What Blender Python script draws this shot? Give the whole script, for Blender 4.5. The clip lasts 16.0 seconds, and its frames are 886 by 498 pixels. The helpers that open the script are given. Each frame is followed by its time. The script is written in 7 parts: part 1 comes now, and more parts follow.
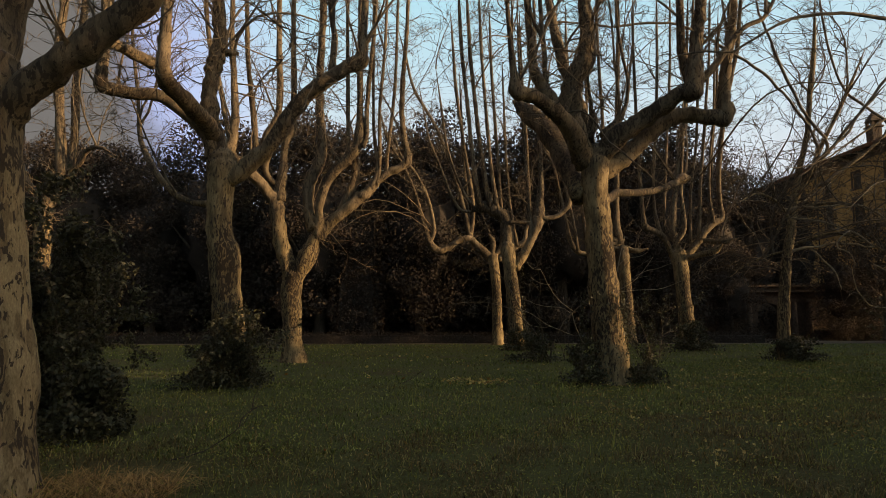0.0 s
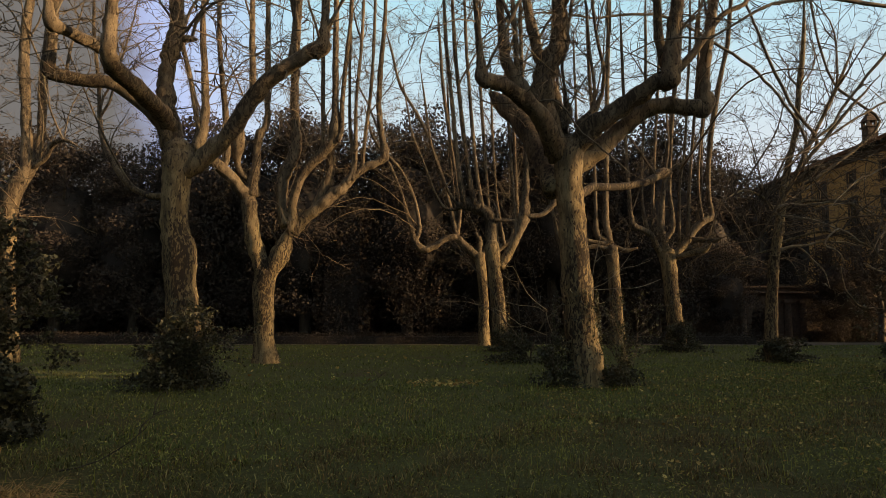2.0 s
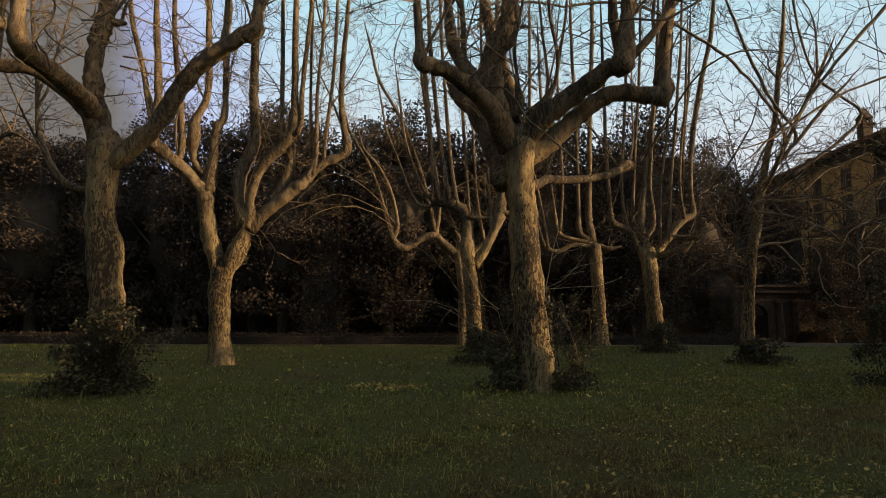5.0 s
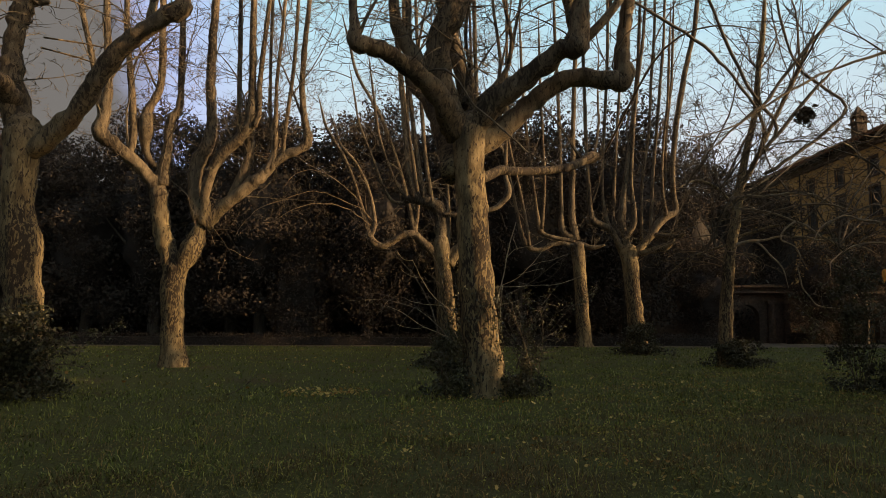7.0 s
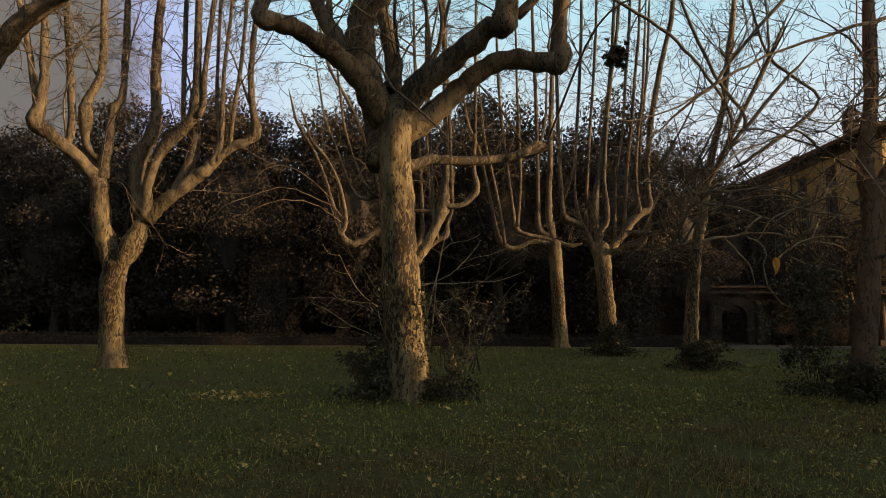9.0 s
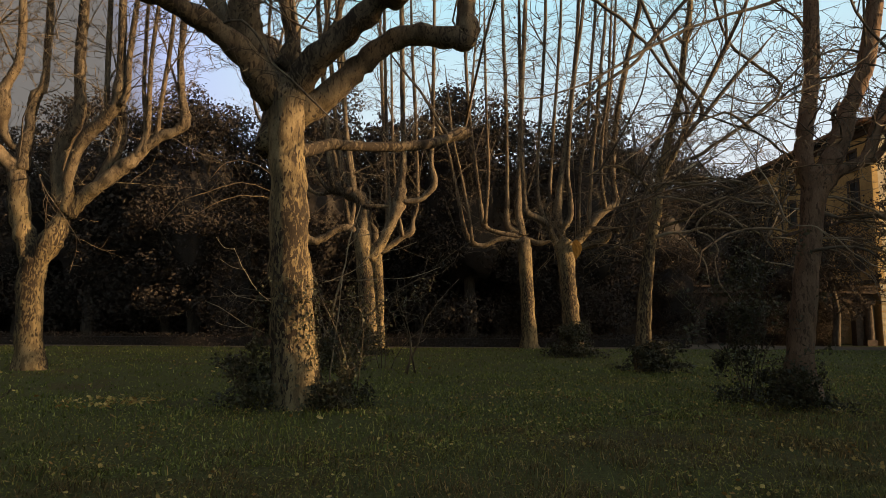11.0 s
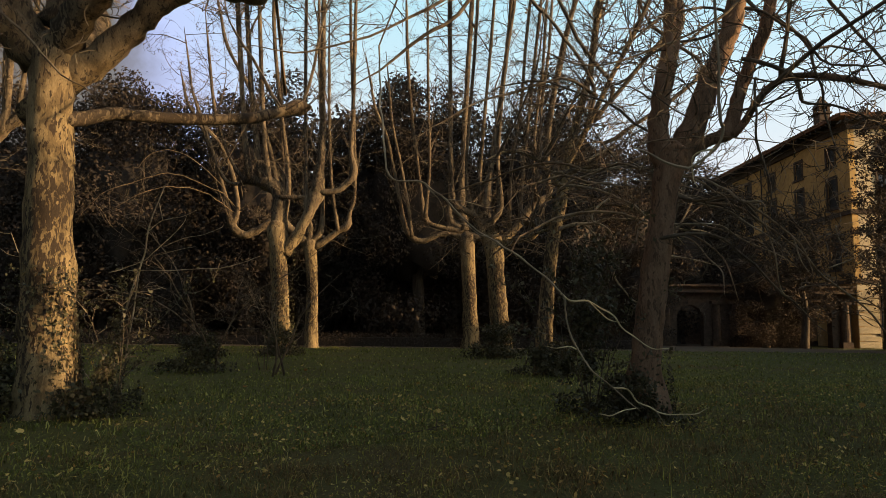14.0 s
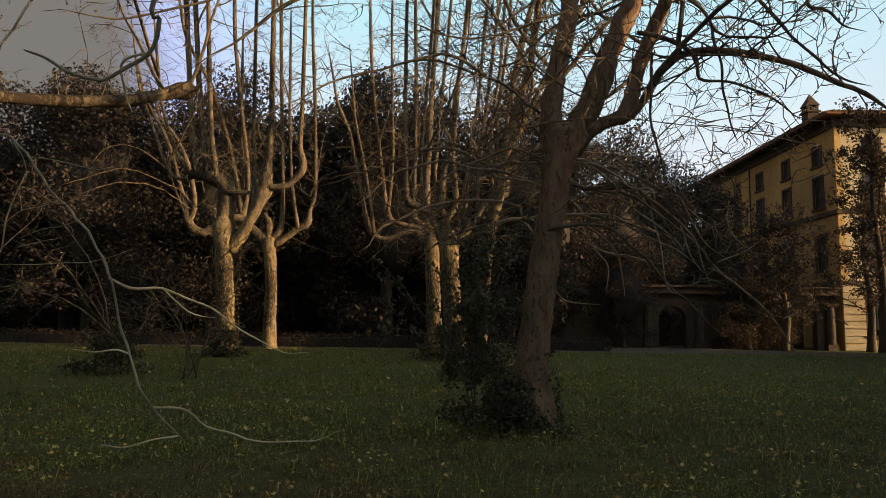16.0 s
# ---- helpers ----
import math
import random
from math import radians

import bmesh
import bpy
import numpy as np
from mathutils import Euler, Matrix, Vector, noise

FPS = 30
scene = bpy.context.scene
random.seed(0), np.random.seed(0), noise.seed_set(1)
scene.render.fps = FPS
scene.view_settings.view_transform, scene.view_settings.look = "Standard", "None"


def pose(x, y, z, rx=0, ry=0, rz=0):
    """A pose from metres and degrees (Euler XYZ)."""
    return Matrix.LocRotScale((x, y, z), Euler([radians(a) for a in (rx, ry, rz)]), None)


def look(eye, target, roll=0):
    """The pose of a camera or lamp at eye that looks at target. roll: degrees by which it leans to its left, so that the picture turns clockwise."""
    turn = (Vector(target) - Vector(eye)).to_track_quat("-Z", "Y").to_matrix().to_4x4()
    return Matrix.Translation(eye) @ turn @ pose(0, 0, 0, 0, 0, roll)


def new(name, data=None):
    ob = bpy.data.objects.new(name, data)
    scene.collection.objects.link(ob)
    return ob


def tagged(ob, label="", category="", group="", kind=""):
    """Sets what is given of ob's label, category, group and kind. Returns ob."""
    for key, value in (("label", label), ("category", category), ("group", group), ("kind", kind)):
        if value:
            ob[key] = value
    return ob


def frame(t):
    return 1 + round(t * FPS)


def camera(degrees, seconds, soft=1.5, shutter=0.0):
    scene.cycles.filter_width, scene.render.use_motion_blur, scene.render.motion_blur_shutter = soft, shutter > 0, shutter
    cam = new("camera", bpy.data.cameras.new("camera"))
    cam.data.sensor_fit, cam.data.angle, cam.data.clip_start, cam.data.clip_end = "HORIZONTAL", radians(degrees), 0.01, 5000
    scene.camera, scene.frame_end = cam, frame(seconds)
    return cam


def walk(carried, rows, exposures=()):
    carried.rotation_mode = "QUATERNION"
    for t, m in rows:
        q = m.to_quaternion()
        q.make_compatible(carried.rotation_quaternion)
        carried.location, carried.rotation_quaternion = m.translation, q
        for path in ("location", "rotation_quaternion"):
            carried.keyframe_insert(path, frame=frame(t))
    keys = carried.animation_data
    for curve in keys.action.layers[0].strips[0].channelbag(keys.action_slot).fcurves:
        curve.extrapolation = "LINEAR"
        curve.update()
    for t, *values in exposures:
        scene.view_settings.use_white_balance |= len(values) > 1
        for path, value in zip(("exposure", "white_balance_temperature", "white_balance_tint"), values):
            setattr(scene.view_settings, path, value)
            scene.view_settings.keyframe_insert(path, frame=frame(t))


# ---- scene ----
EXPOSURE, KELVIN, TINT, SKY, SUN = 0.95, 6800, 11, 0.10, 3.6

cam = camera(68.0, 16.0, soft=0.6)
ROWS = [
    (0.0, 0.000, 0.000, 1.536, 0.003, 6.115, 0.073),
    (0.5, 0.244, 0.199, 1.529, 0.028, 6.115, -0.039),
    (1.0, 0.435, 0.416, 1.510, -0.043, 6.167, -0.033),
    (1.5, 0.595, 0.590, 1.496, -0.085, 6.201, -0.051),
    (2.0, 0.757, 0.719, 1.486, -0.114, 6.211, -0.057),
    (2.5, 0.901, 0.826, 1.509, -0.118, 6.172, -0.089),
    (3.0, 1.077, 0.945, 1.501, -0.098, 6.179, -0.093),
    (3.5, 1.283, 1.046, 1.497, -0.067, 6.197, -0.089),
    (4.0, 1.531, 1.184, 1.495, -0.006, 6.185, -0.098),
    (6.5, 2.874, 2.306, 1.500, -0.061, 6.211, -0.128),
    (7.0, 3.189, 2.548, 1.501, -0.080, 6.220, -0.174),
    (7.5, 3.517, 2.779, 1.503, -0.081, 6.214, -0.207),
    (8.0, 3.879, 2.992, 1.491, -0.082, 6.255, -0.280),
    (8.5, 4.244, 3.209, 1.478, -0.077, 6.263, -0.286),
    (9.0, 4.676, 3.448, 1.471, -0.071, 6.262, -0.316),
    (11.5, 7.035, 4.842, 1.476, -0.036, 6.227, -0.331),
    (12.0, 7.572, 5.151, 1.472, -0.048, 6.201, -0.411),
    (12.5, 8.101, 5.428, 1.462, -0.000, 6.206, -0.503),
    (13.0, 8.672, 5.711, 1.459, 0.043, 6.200, -0.547),
    (13.5, 9.244, 5.922, 1.466, 0.168, 6.182, -0.579),
    (14.0, 9.819, 6.140, 1.459, 0.190, 6.203, -0.671),
    (14.5, 10.355, 6.363, 1.478, 0.282, 6.204, -0.676),
    (15.0, 10.861, 6.580, 1.476, 0.288, 6.213, -0.745),
    (15.5, 11.301, 6.809, 1.482, 0.334, 6.210, -0.820),
    (16.0, 11.721, 7.062, 1.459, 0.323, 6.274, -0.850),
]
walk(cam, [(t, pose(x, y, z, 90 + pitch, roll, yaw)) for t, x, y, z, yaw, pitch, roll in ROWS],
     exposures=[(0.0, EXPOSURE, KELVIN, TINT), (8.0, EXPOSURE, KELVIN, TINT), (13.0, EXPOSURE + 0.15, KELVIN, TINT), (16.0, EXPOSURE + 0.15, KELVIN, TINT)])

# ---- sky and sun ----
SUN_ELEVATION, SUN_AZIMUTH = 10.0, 102.0        # degrees; azimuth clockwise from +y
world = bpy.data.worlds.new("sky")
scene.world = world
world.use_nodes = True


def sky():
    nt = world.node_tree
    nt.nodes.clear()
    out = nt.nodes.new("ShaderNodeOutputWorld")
    bg = nt.nodes.new("ShaderNodeBackground")
    tex = nt.nodes.new("ShaderNodeTexSky")
    tex.sky_type, tex.sun_disc = "NISHITA", False
    tex.sun_elevation, tex.sun_rotation = radians(SUN_ELEVATION), radians(SUN_AZIMUTH)
    tex.air_density, tex.dust_density, tex.ozone_density = 1.0, 3.5, 1.0
    # a grey evening cloud bank in the west, thinning with a ragged edge
    co = nt.nodes.new("ShaderNodeTexCoord")
    sep = nt.nodes.new("ShaderNodeSeparateXYZ")
    nt.links.new(co.outputs["Generated"], sep.inputs[0])
    nz = nt.nodes.new("ShaderNodeTexNoise")
    nz.inputs["Scale"].default_value, nz.inputs["Detail"].default_value, nz.inputs["Roughness"].default_value = 3.2, 7.0, 0.6
    nt.links.new(co.outputs["Generated"], nz.inputs["Vector"])
    ma = nt.nodes.new("ShaderNodeMath")
    ma.operation = "MULTIPLY_ADD"
    nt.links.new(nz.outputs["Fac"], ma.inputs[0])
    ma.inputs[1].default_value = -0.28
    nt.links.new(sep.outputs["X"], ma.inputs[2])
    ramp = nt.nodes.new("ShaderNodeMapRange")
    ramp.interpolation_type = "SMOOTHSTEP"
    ramp.inputs["From Min"].default_value, ramp.inputs["From Max"].default_value = -0.50, -0.60
    nt.links.new(ma.outputs[0], ramp.inputs["Value"])
    # evening haze: pale near the horizon, clear cyan above it, thinning out overhead
    low = nt.nodes.new("ShaderNodeMapRange")
    low.inputs["From Min"].default_value, low.inputs["From Max"].default_value = 0.22, 0.46
    nt.links.new(sep.outputs["Z"], low.inputs["Value"])
    tone = nt.nodes.new("ShaderNodeMix")
    tone.data_type = "RGBA"
    nt.links.new(low.outputs[0], tone.inputs["Factor"])
    tone.inputs["A"].default_value, tone.inputs["B"].default_value = (4.1, 4.5, 4.95, 1), (2.65, 4.5, 5.3, 1)
    veil = nt.nodes.new("ShaderNodeMapRange")
    veil.inputs["From Min"].default_value, veil.inputs["From Max"].default_value = 0.75, 0.45
    veil.inputs["To Min"].default_value, veil.inputs["To Max"].default_value = 0.0, 0.85
    nt.links.new(sep.outputs["Z"], veil.inputs["Value"])
    # towards the sun the haze keeps the warm glow of the low sun
    away = nt.nodes.new("ShaderNodeMapRange")
    away.interpolation_type = "SMOOTHSTEP"
    away.inputs["From Min"].default_value, away.inputs["From Max"].default_value = 0.85, 0.45
    nt.links.new(sep.outputs["X"], away.inputs["Value"])
    both = nt.nodes.new("ShaderNodeMath")
    both.operation = "MULTIPLY"
    nt.links.new(veil.outputs[0], both.inputs[0])
    nt.links.new(away.outputs[0], both.inputs[1])
    m0 = nt.nodes.new("ShaderNodeMix")
    m0.data_type = "RGBA"
    nt.links.new(both.outputs[0], m0.inputs["Factor"])
    nt.links.new(tex.outputs[0], m0.inputs["A"])
    # a violet cast beside the cloud bank
    west = nt.nodes.new("ShaderNodeMapRange")
    west.interpolation_type = "SMOOTHSTEP"
    west.inputs["From Min"].default_value, west.inputs["From Max"].default_value = -0.16, -0.44
    nt.links.new(sep.outputs["X"], west.inputs["Value"])
    violet = nt.nodes.new("ShaderNodeMix")
    violet.data_type = "RGBA"
    nt.links.new(west.outputs[0], violet.inputs["Factor"])
    nt.links.new(tone.outputs["Result"], violet.inputs["A"])
    violet.inputs["B"].default_value = (2.75, 3.2, 5.4, 1)
    nt.links.new(violet.outputs["Result"], m0.inputs["B"])
    mix = nt.nodes.new("ShaderNodeMix")
    mix.data_type = "RGBA"
    nt.links.new(ramp.outputs[0], mix.inputs["Factor"])
    nt.links.new(m0.outputs["Result"], mix.inputs["A"])
    mix.inputs["B"].default_value = (0.95, 0.91, 0.88, 1)
    nt.links.new(mix.outputs["Result"], bg.inputs["Color"])
    bg.inputs["Strength"].default_value = SKY
    nt.links.new(bg.outputs[0], out.inputs[0])


sky()
lamp = bpy.data.lights.new("sun", "SUN")
lamp.energy, lamp.angle, lamp.color = SUN, radians(0.6), (1.0, 0.70, 0.38)
a, e = radians(SUN_AZIMUTH), radians(SUN_ELEVATION)
sun = new("sun", lamp)
sun.matrix_world = look((Vector((math.sin(a) * math.cos(e), math.cos(a) * math.cos(e), math.sin(e))) * 80), (0, 0, 0))


# ---- materials ----
def material(name, rough=0.9):
    m = bpy.data.materials.new(name)
    m.use_nodes = True
    nt = m.node_tree
    b = nt.nodes["Principled BSDF"]
    b.inputs["Roughness"].default_value = rough
    b.inputs["Specular IOR Level"].default_value = 0.25
    return m, nt, b


def node(nt, kind, **values):
    n = nt.nodes.new(kind)
    for k, v in values.items():
        n.inputs[k.replace("_", " ")].default_value = v
    return n


def coords(nt, scale):
    co = nt.nodes.new("ShaderNodeTexCoord")
    mp = nt.nodes.new("ShaderNodeMapping")
    mp.inputs["Scale"].default_value = scale
    nt.links.new(co.outputs["Object"], mp.inputs[0])
    return mp.outputs[0]


def ramp(nt, fac, stops, hard=False):
    r = nt.nodes.new("ShaderNodeValToRGB")
    el = r.color_ramp.elements
    while len(el) < len(stops):
        el.new(0.5)
    for k, (p, c) in zip(el, stops):
        k.position, k.color = p, (*c, 1)
    if hard:
        r.color_ramp.interpolation = "CONSTANT"
    nt.links.new(fac, r.inputs[0])
    return r.outputs[0]


def mixed(nt, fac, a, b, how="MIX"):
    m = nt.nodes.new("ShaderNodeMix")
    m.data_type, m.blend_type = "RGBA", how
    for sock, v in (("Factor", fac), ("A", a), ("B", b)):
        if isinstance(v, bpy.types.NodeSocket):
            nt.links.new(v, m.inputs[sock])
        else:
            m.inputs[sock].default_value = (*v, 1) if isinstance(v, tuple) else v
    return m.outputs["Result"]


def bumped(nt, b, height, strength=0.5, distance=0.02):
    bp = nt.nodes.new("ShaderNodeBump")
    bp.inputs["Strength"].default_value, bp.inputs["Distance"].default_value = strength, distance
    nt.links.new(height, bp.inputs["Height"])
    nt.links.new(bp.outputs[0], b.inputs["Normal"])


def plane_bark(name, plates, under, fresh, cover, limbs=None, change=(4.4, 5.8)):
    """Flaking bark: thin dark plates over tan and cream under-layers, tall in the grain. cover: how much the plates hide.
    limbs: the browner tones that the bark takes on the boughs, above the heights in change."""
    m, nt, b = material(name, 0.9)
    v = coords(nt, (1, 1, 0.34))
    warp = node(nt, "ShaderNodeTexNoise", Scale=9.0, Detail=4.0)
    nt.links.new(v, warp.inputs["Vector"])
    vec = nt.nodes.new("ShaderNodeVectorMath")
    vec.operation = "MULTIPLY_ADD"
    nt.links.new(warp.outputs["Color"], vec.inputs[0])
    vec.inputs[1].default_value = (0.16, 0.16, 0.16)
    nt.links.new(v, vec.inputs[2])
    patch = node(nt, "ShaderNodeTexNoise", Scale=21.0, Detail=4.0, Roughness=0.55)
    nt.links.new(vec.outputs[0], patch.inputs["Vector"])
    patch2 = node(nt, "ShaderNodeTexNoise", Scale=8.0, Detail=4.0, Roughness=0.55)
    nt.links.new(vec.outputs[0], patch2.inputs["Vector"])
    coarse = node(nt, "ShaderNodeTexNoise", Scale=1.3, Detail=3.0)
    nt.links.new(v, coarse.inputs["Vector"])
    fine = node(nt, "ShaderNodeTexNoise", Scale=70.0, Detail=5.0, Roughness=0.7)
    nt.links.new(v, fine.inputs["Vector"])
    # plates come and go in broad zones of the trunk
    add = nt.nodes.new("ShaderNodeMath")
    add.operation = "MULTIPLY_ADD"
    nt.links.new(coarse.outputs["Fac"], add.inputs[0])
    add.inputs[1].default_value = 0.55
    nt.links.new(patch.outputs["Fac"], add.inputs[2])
    e = 0.66 + cover
    mask = ramp(nt, add.outputs[0], [(e, (1, 1, 1)), (e + 0.03, (0, 0, 0))])
    tone = ramp(nt, patch2.outputs["Fac"], [(0.42, under), (0.46, tuple(0.5 * (p + q) for p, q in zip(under, fresh))), (0.55, fresh)])
    col = mixed(nt, mask, tone, plates)
    if limbs:
        sep = nt.nodes.new("ShaderNodeSeparateXYZ")
        nt.links.new(coords(nt, (1, 1, 1)), sep.inputs[0])
        wob = nt.nodes.new("ShaderNodeMath")
        wob.operation = "MULTIPLY_ADD"
        nt.links.new(patch2.outputs["Fac"], wob.inputs[0])
        wob.inputs[1].default_value = 1.6
        nt.links.new(sep.outputs["Z"], wob.inputs[2])
        up = nt.nodes.new("ShaderNodeMapRange")
        up.inputs["From Min"].default_value, up.inputs["From Max"].default_value = change[0] + 0.8, change[1] + 0.8
        nt.links.new(wob.outputs[0], up.inputs["Value"])
        tone2 = ramp(nt, patch2.outputs["Fac"], [(0.40, limbs[1]), (0.58, limbs[2])])
        col = mixed(nt, up.outputs[0], col, mixed(nt, mask, tone2, limbs[0]))
    grain = ramp(nt, fine.outputs["Fac"], [(0.3, (0.6, 0.58, 0.56)), (0.7, (1.12, 1.1, 1.08))])
    col = mixed(nt, 1.0, col, grain, "MULTIPLY")
    streak = ramp(nt, coarse.outputs["Fac"], [(0.35, (0.72, 0.72, 0.70)), (0.65, (1.08, 1.08, 1.08))])
    nt.links.new(mixed(nt, 1.0, col, streak, "MULTIPLY"), b.inputs["Base Color"])
    h = mixed(nt, 0.45, mask, fine.outputs["Fac"])
    bumped(nt, b, h, 0.8, 0.02)
    return m


def twig_bark(name, dark, light):
    m, nt, b = material(name, 0.85)
    n = node(nt, "ShaderNodeTexNoise", Scale=9.0, Detail=4.0)
    nt.links.new(coords(nt, (1, 1, 0.4)), n.inputs["Vector"])
    nt.links.new(ramp(nt, n.outputs["Fac"], [(0.3, dark), (0.7, light)]), b.inputs["Base Color"])
    return m


def dark_bark():
    m, nt, b = material("rough_dark_bark", 0.95)
    n = node(nt, "ShaderNodeTexNoise", Scale=8.0, Detail=6.0, Roughness=0.7)
    nt.links.new(coords(nt, (1, 1, 0.2)), n.inputs["Vector"])
    nt.links.new(ramp(nt, n.outputs["Fac"], [(0.3, (0.03, 0.024, 0.018)), (0.7, (0.11, 0.085, 0.06))]), b.inputs["Base Color"])
    bumped(nt, b, n.outputs["Fac"], 0.8, 0.04)
    return m


def leaf(name, dark, light, rough=0.5, gloss=0.35, through_light=0.25):
    m, nt, b = material(name, rough)
    b.inputs["Specular IOR Level"].default_value = gloss
    g = nt.nodes.new("ShaderNodeNewGeometry")
    n = node(nt, "ShaderNodeTexNoise", Scale=0.6, Detail=2.0)
    nt.links.new(coords(nt, (1, 1, 1)), n.inputs["Vector"])
    mx = mixed(nt, 0.35, g.outputs["Random Per Island"], n.outputs["Fac"])
    col = ramp(nt, mx, [(0.15, dark), (0.85, light)])
    nt.links.new(col, b.inputs["Base Color"])
    tr = nt.nodes.new("ShaderNodeBsdfTranslucent")
    nt.links.new(col, tr.inputs["Color"])
    sh = nt.nodes.new("ShaderNodeMixShader")
    sh.inputs[0].default_value = through_light
    nt.links.new(b.outputs[0], sh.inputs[1])
    nt.links.new(tr.outputs[0], sh.inputs[2])
    nt.links.new(sh.outputs[0], nt.nodes["Material Output"].inputs["Surface"])
    return m


def grass_blade(name, edge):
    """Green blades, browner and drier in broad patches, with a few bright ones. edge: how far the dry patches reach."""
    m, nt, b = material(name, 0.6)
    b.inputs["Specular IOR Level"].default_value = 0.15
    g = nt.nodes.new("ShaderNodeNewGeometry")
    green = ramp(nt, g.outputs["Random Per Island"], [(0.0, (0.098, 0.110, 0.028)), (0.85, (0.225, 0.245, 0.064)), (0.97, (0.50, 0.49, 0.15))])
    dry = ramp(nt, g.outputs["Random Per Island"], [(0.0, (0.105, 0.073, 0.028)), (0.85, (0.21, 0.15, 0.056)), (0.97, (0.50, 0.38, 0.15))])
    n = node(nt, "ShaderNodeTexNoise", Scale=0.45, Detail=5.0, Roughness=0.6)
    nt.links.new(coords(nt, (1, 1, 1)), n.inputs["Vector"])
    f = ramp(nt, n.outputs["Fac"], [(edge, (0, 0, 0)), (edge + 0.18, (1, 1, 1))])
    col = mixed(nt, f, green, dry)
    nt.links.new(col, b.inputs["Base Color"])
    tr = nt.nodes.new("ShaderNodeBsdfTranslucent")
    nt.links.new(col, tr.inputs["Color"])
    sh = nt.nodes.new("ShaderNodeMixShader")
    sh.inputs[0].default_value = 0.35
    nt.links.new(b.outputs[0], sh.inputs[1])
    nt.links.new(tr.outputs[0], sh.inputs[2])
    nt.links.new(sh.outputs[0], nt.nodes["Material Output"].inputs["Surface"])
    return m


def earth():
    m, nt, b = material("grassy_earth", 1.0)
    v = coords(nt, (1, 1, 1))
    n1 = node(nt, "ShaderNodeTexNoise", Scale=0.35, Detail=5.0, Roughness=0.6)
    n2 = node(nt, "ShaderNodeTexNoise", Scale=14.0, Detail=6.0, Roughness=0.75)
    nt.links.new(v, n1.inputs["Vector"])
    nt.links.new(v, n2.inputs["Vector"])
    a = ramp(nt, n2.outputs["Fac"], [(0.3, (0.055, 0.056, 0.016)), (0.7, (0.14, 0.14, 0.038))])
    c = ramp(nt, n2.outputs["Fac"], [(0.3, (0.055, 0.038, 0.016)), (0.7, (0.15, 0.105, 0.04))])
    f = ramp(nt, n1.outputs["Fac"], [(0.52, (0, 0, 0)), (0.68, (0.8, 0.8, 0.8))])
    nt.links.new(mixed(nt, f, a, c), b.inputs["Base Color"])
    bumped(nt, b, n2.outputs["Fac"], 1.0, 0.06)
    return m


def speckled(name, dark, light, scale=6.0, rough=0.9, bump=0.4, stretch=(1, 1, 1), big=(0.75, 1.1)):
    """A weathered mineral surface: fine grain over broad stains."""
    m, nt, b = material(name, rough)
    v = coords(nt, stretch)
    n = node(nt, "ShaderNodeTexNoise", Scale=scale, Detail=7.0, Roughness=0.7)
    s = node(nt, "ShaderNodeTexNoise", Scale=scale * 0.09, Detail=4.0)
    nt.links.new(v, n.inputs["Vector"])
    nt.links.new(v, s.inputs["Vector"])
    col = ramp(nt, n.outputs["Fac"], [(0.3, dark), (0.7, light)])
    st = ramp(nt, s.outputs["Fac"], [(0.35, (big[0],) * 3), (0.65, (big[1],) * 3)])
    nt.links.new(mixed(nt, 1.0, col, st, "MULTIPLY"), b.inputs["Base Color"])
    bumped(nt, b, n.outputs["Fac"], bump, 0.02)
    return m


BARK = plane_bark("flaking_plane_bark", (0.075, 0.052, 0.034), (0.18, 0.13, 0.07), (0.32, 0.24, 0.13), 0.06)
BOUGH = ((0.066, 0.048, 0.033), (0.115, 0.085, 0.055), (0.20, 0.152, 0.097))
LIMB_BARK = plane_bark("weathered_limb_bark", *BOUGH, 0.10)
OLD_BARK = plane_bark("old_plane_bark", (0.06, 0.042, 0.028), (0.16, 0.115, 0.060), (0.30, 0.222, 0.115), 0.05, BOUGH)
BROWN_BARK = plane_bark("smooth_brown_bark", (0.125, 0.076, 0.047), (0.20, 0.124, 0.078), (0.27, 0.172, 0.11), 0.0)
LOW_BARK = plane_bark("old_low_plane_bark", (0.075, 0.053, 0.034), (0.22, 0.157, 0.083), (0.39, 0.295, 0.163), 0.02, BOUGH, (2.6, 3.6))
TWIG, DARK_BARK = twig_bark("thin_grey_twig_bark", (0.05, 0.037, 0.026), (0.16, 0.125, 0.084)), dark_bark()
# sunlight on the hanging twigs is put into this very pale colour
SUNLIT_TWIG = twig_bark("sunlit_pale_twig_bark", (0.38, 0.29, 0.16), (0.72, 0.60, 0.36))
DRY_TWIG = twig_bark("dry_brushwood_bark", (0.16, 0.12, 0.078), (0.36, 0.28, 0.18))
BROWN_TWIG = twig_bark("brown_twig_bark", (0.11, 0.073, 0.043), (0.26, 0.182, 0.108))
EVERGREEN = leaf("evergreen_leaf", (0.054, 0.043, 0.035), (0.074, 0.058, 0.046), 0.85, 0.04, 0.2)
IVY = leaf("ivy_leaf", (0.036, 0.034, 0.019), (0.095, 0.085, 0.038), 0.45, 0.3, 0.2)
GRASS, FAR_GRASS = grass_blade("grass_blade", 0.31), grass_blade("fresh_grass_blade", 0.53)
WEED = leaf("broad_weed_leaf", (0.07, 0.07, 0.012), (0.50, 0.46, 0.10), 0.5, 0.25, 0.3)
STRAW = leaf("dry_straw", (0.13, 0.058, 0.018), (0.72, 0.42, 0.14), 0.7, 0.25, 0.2)
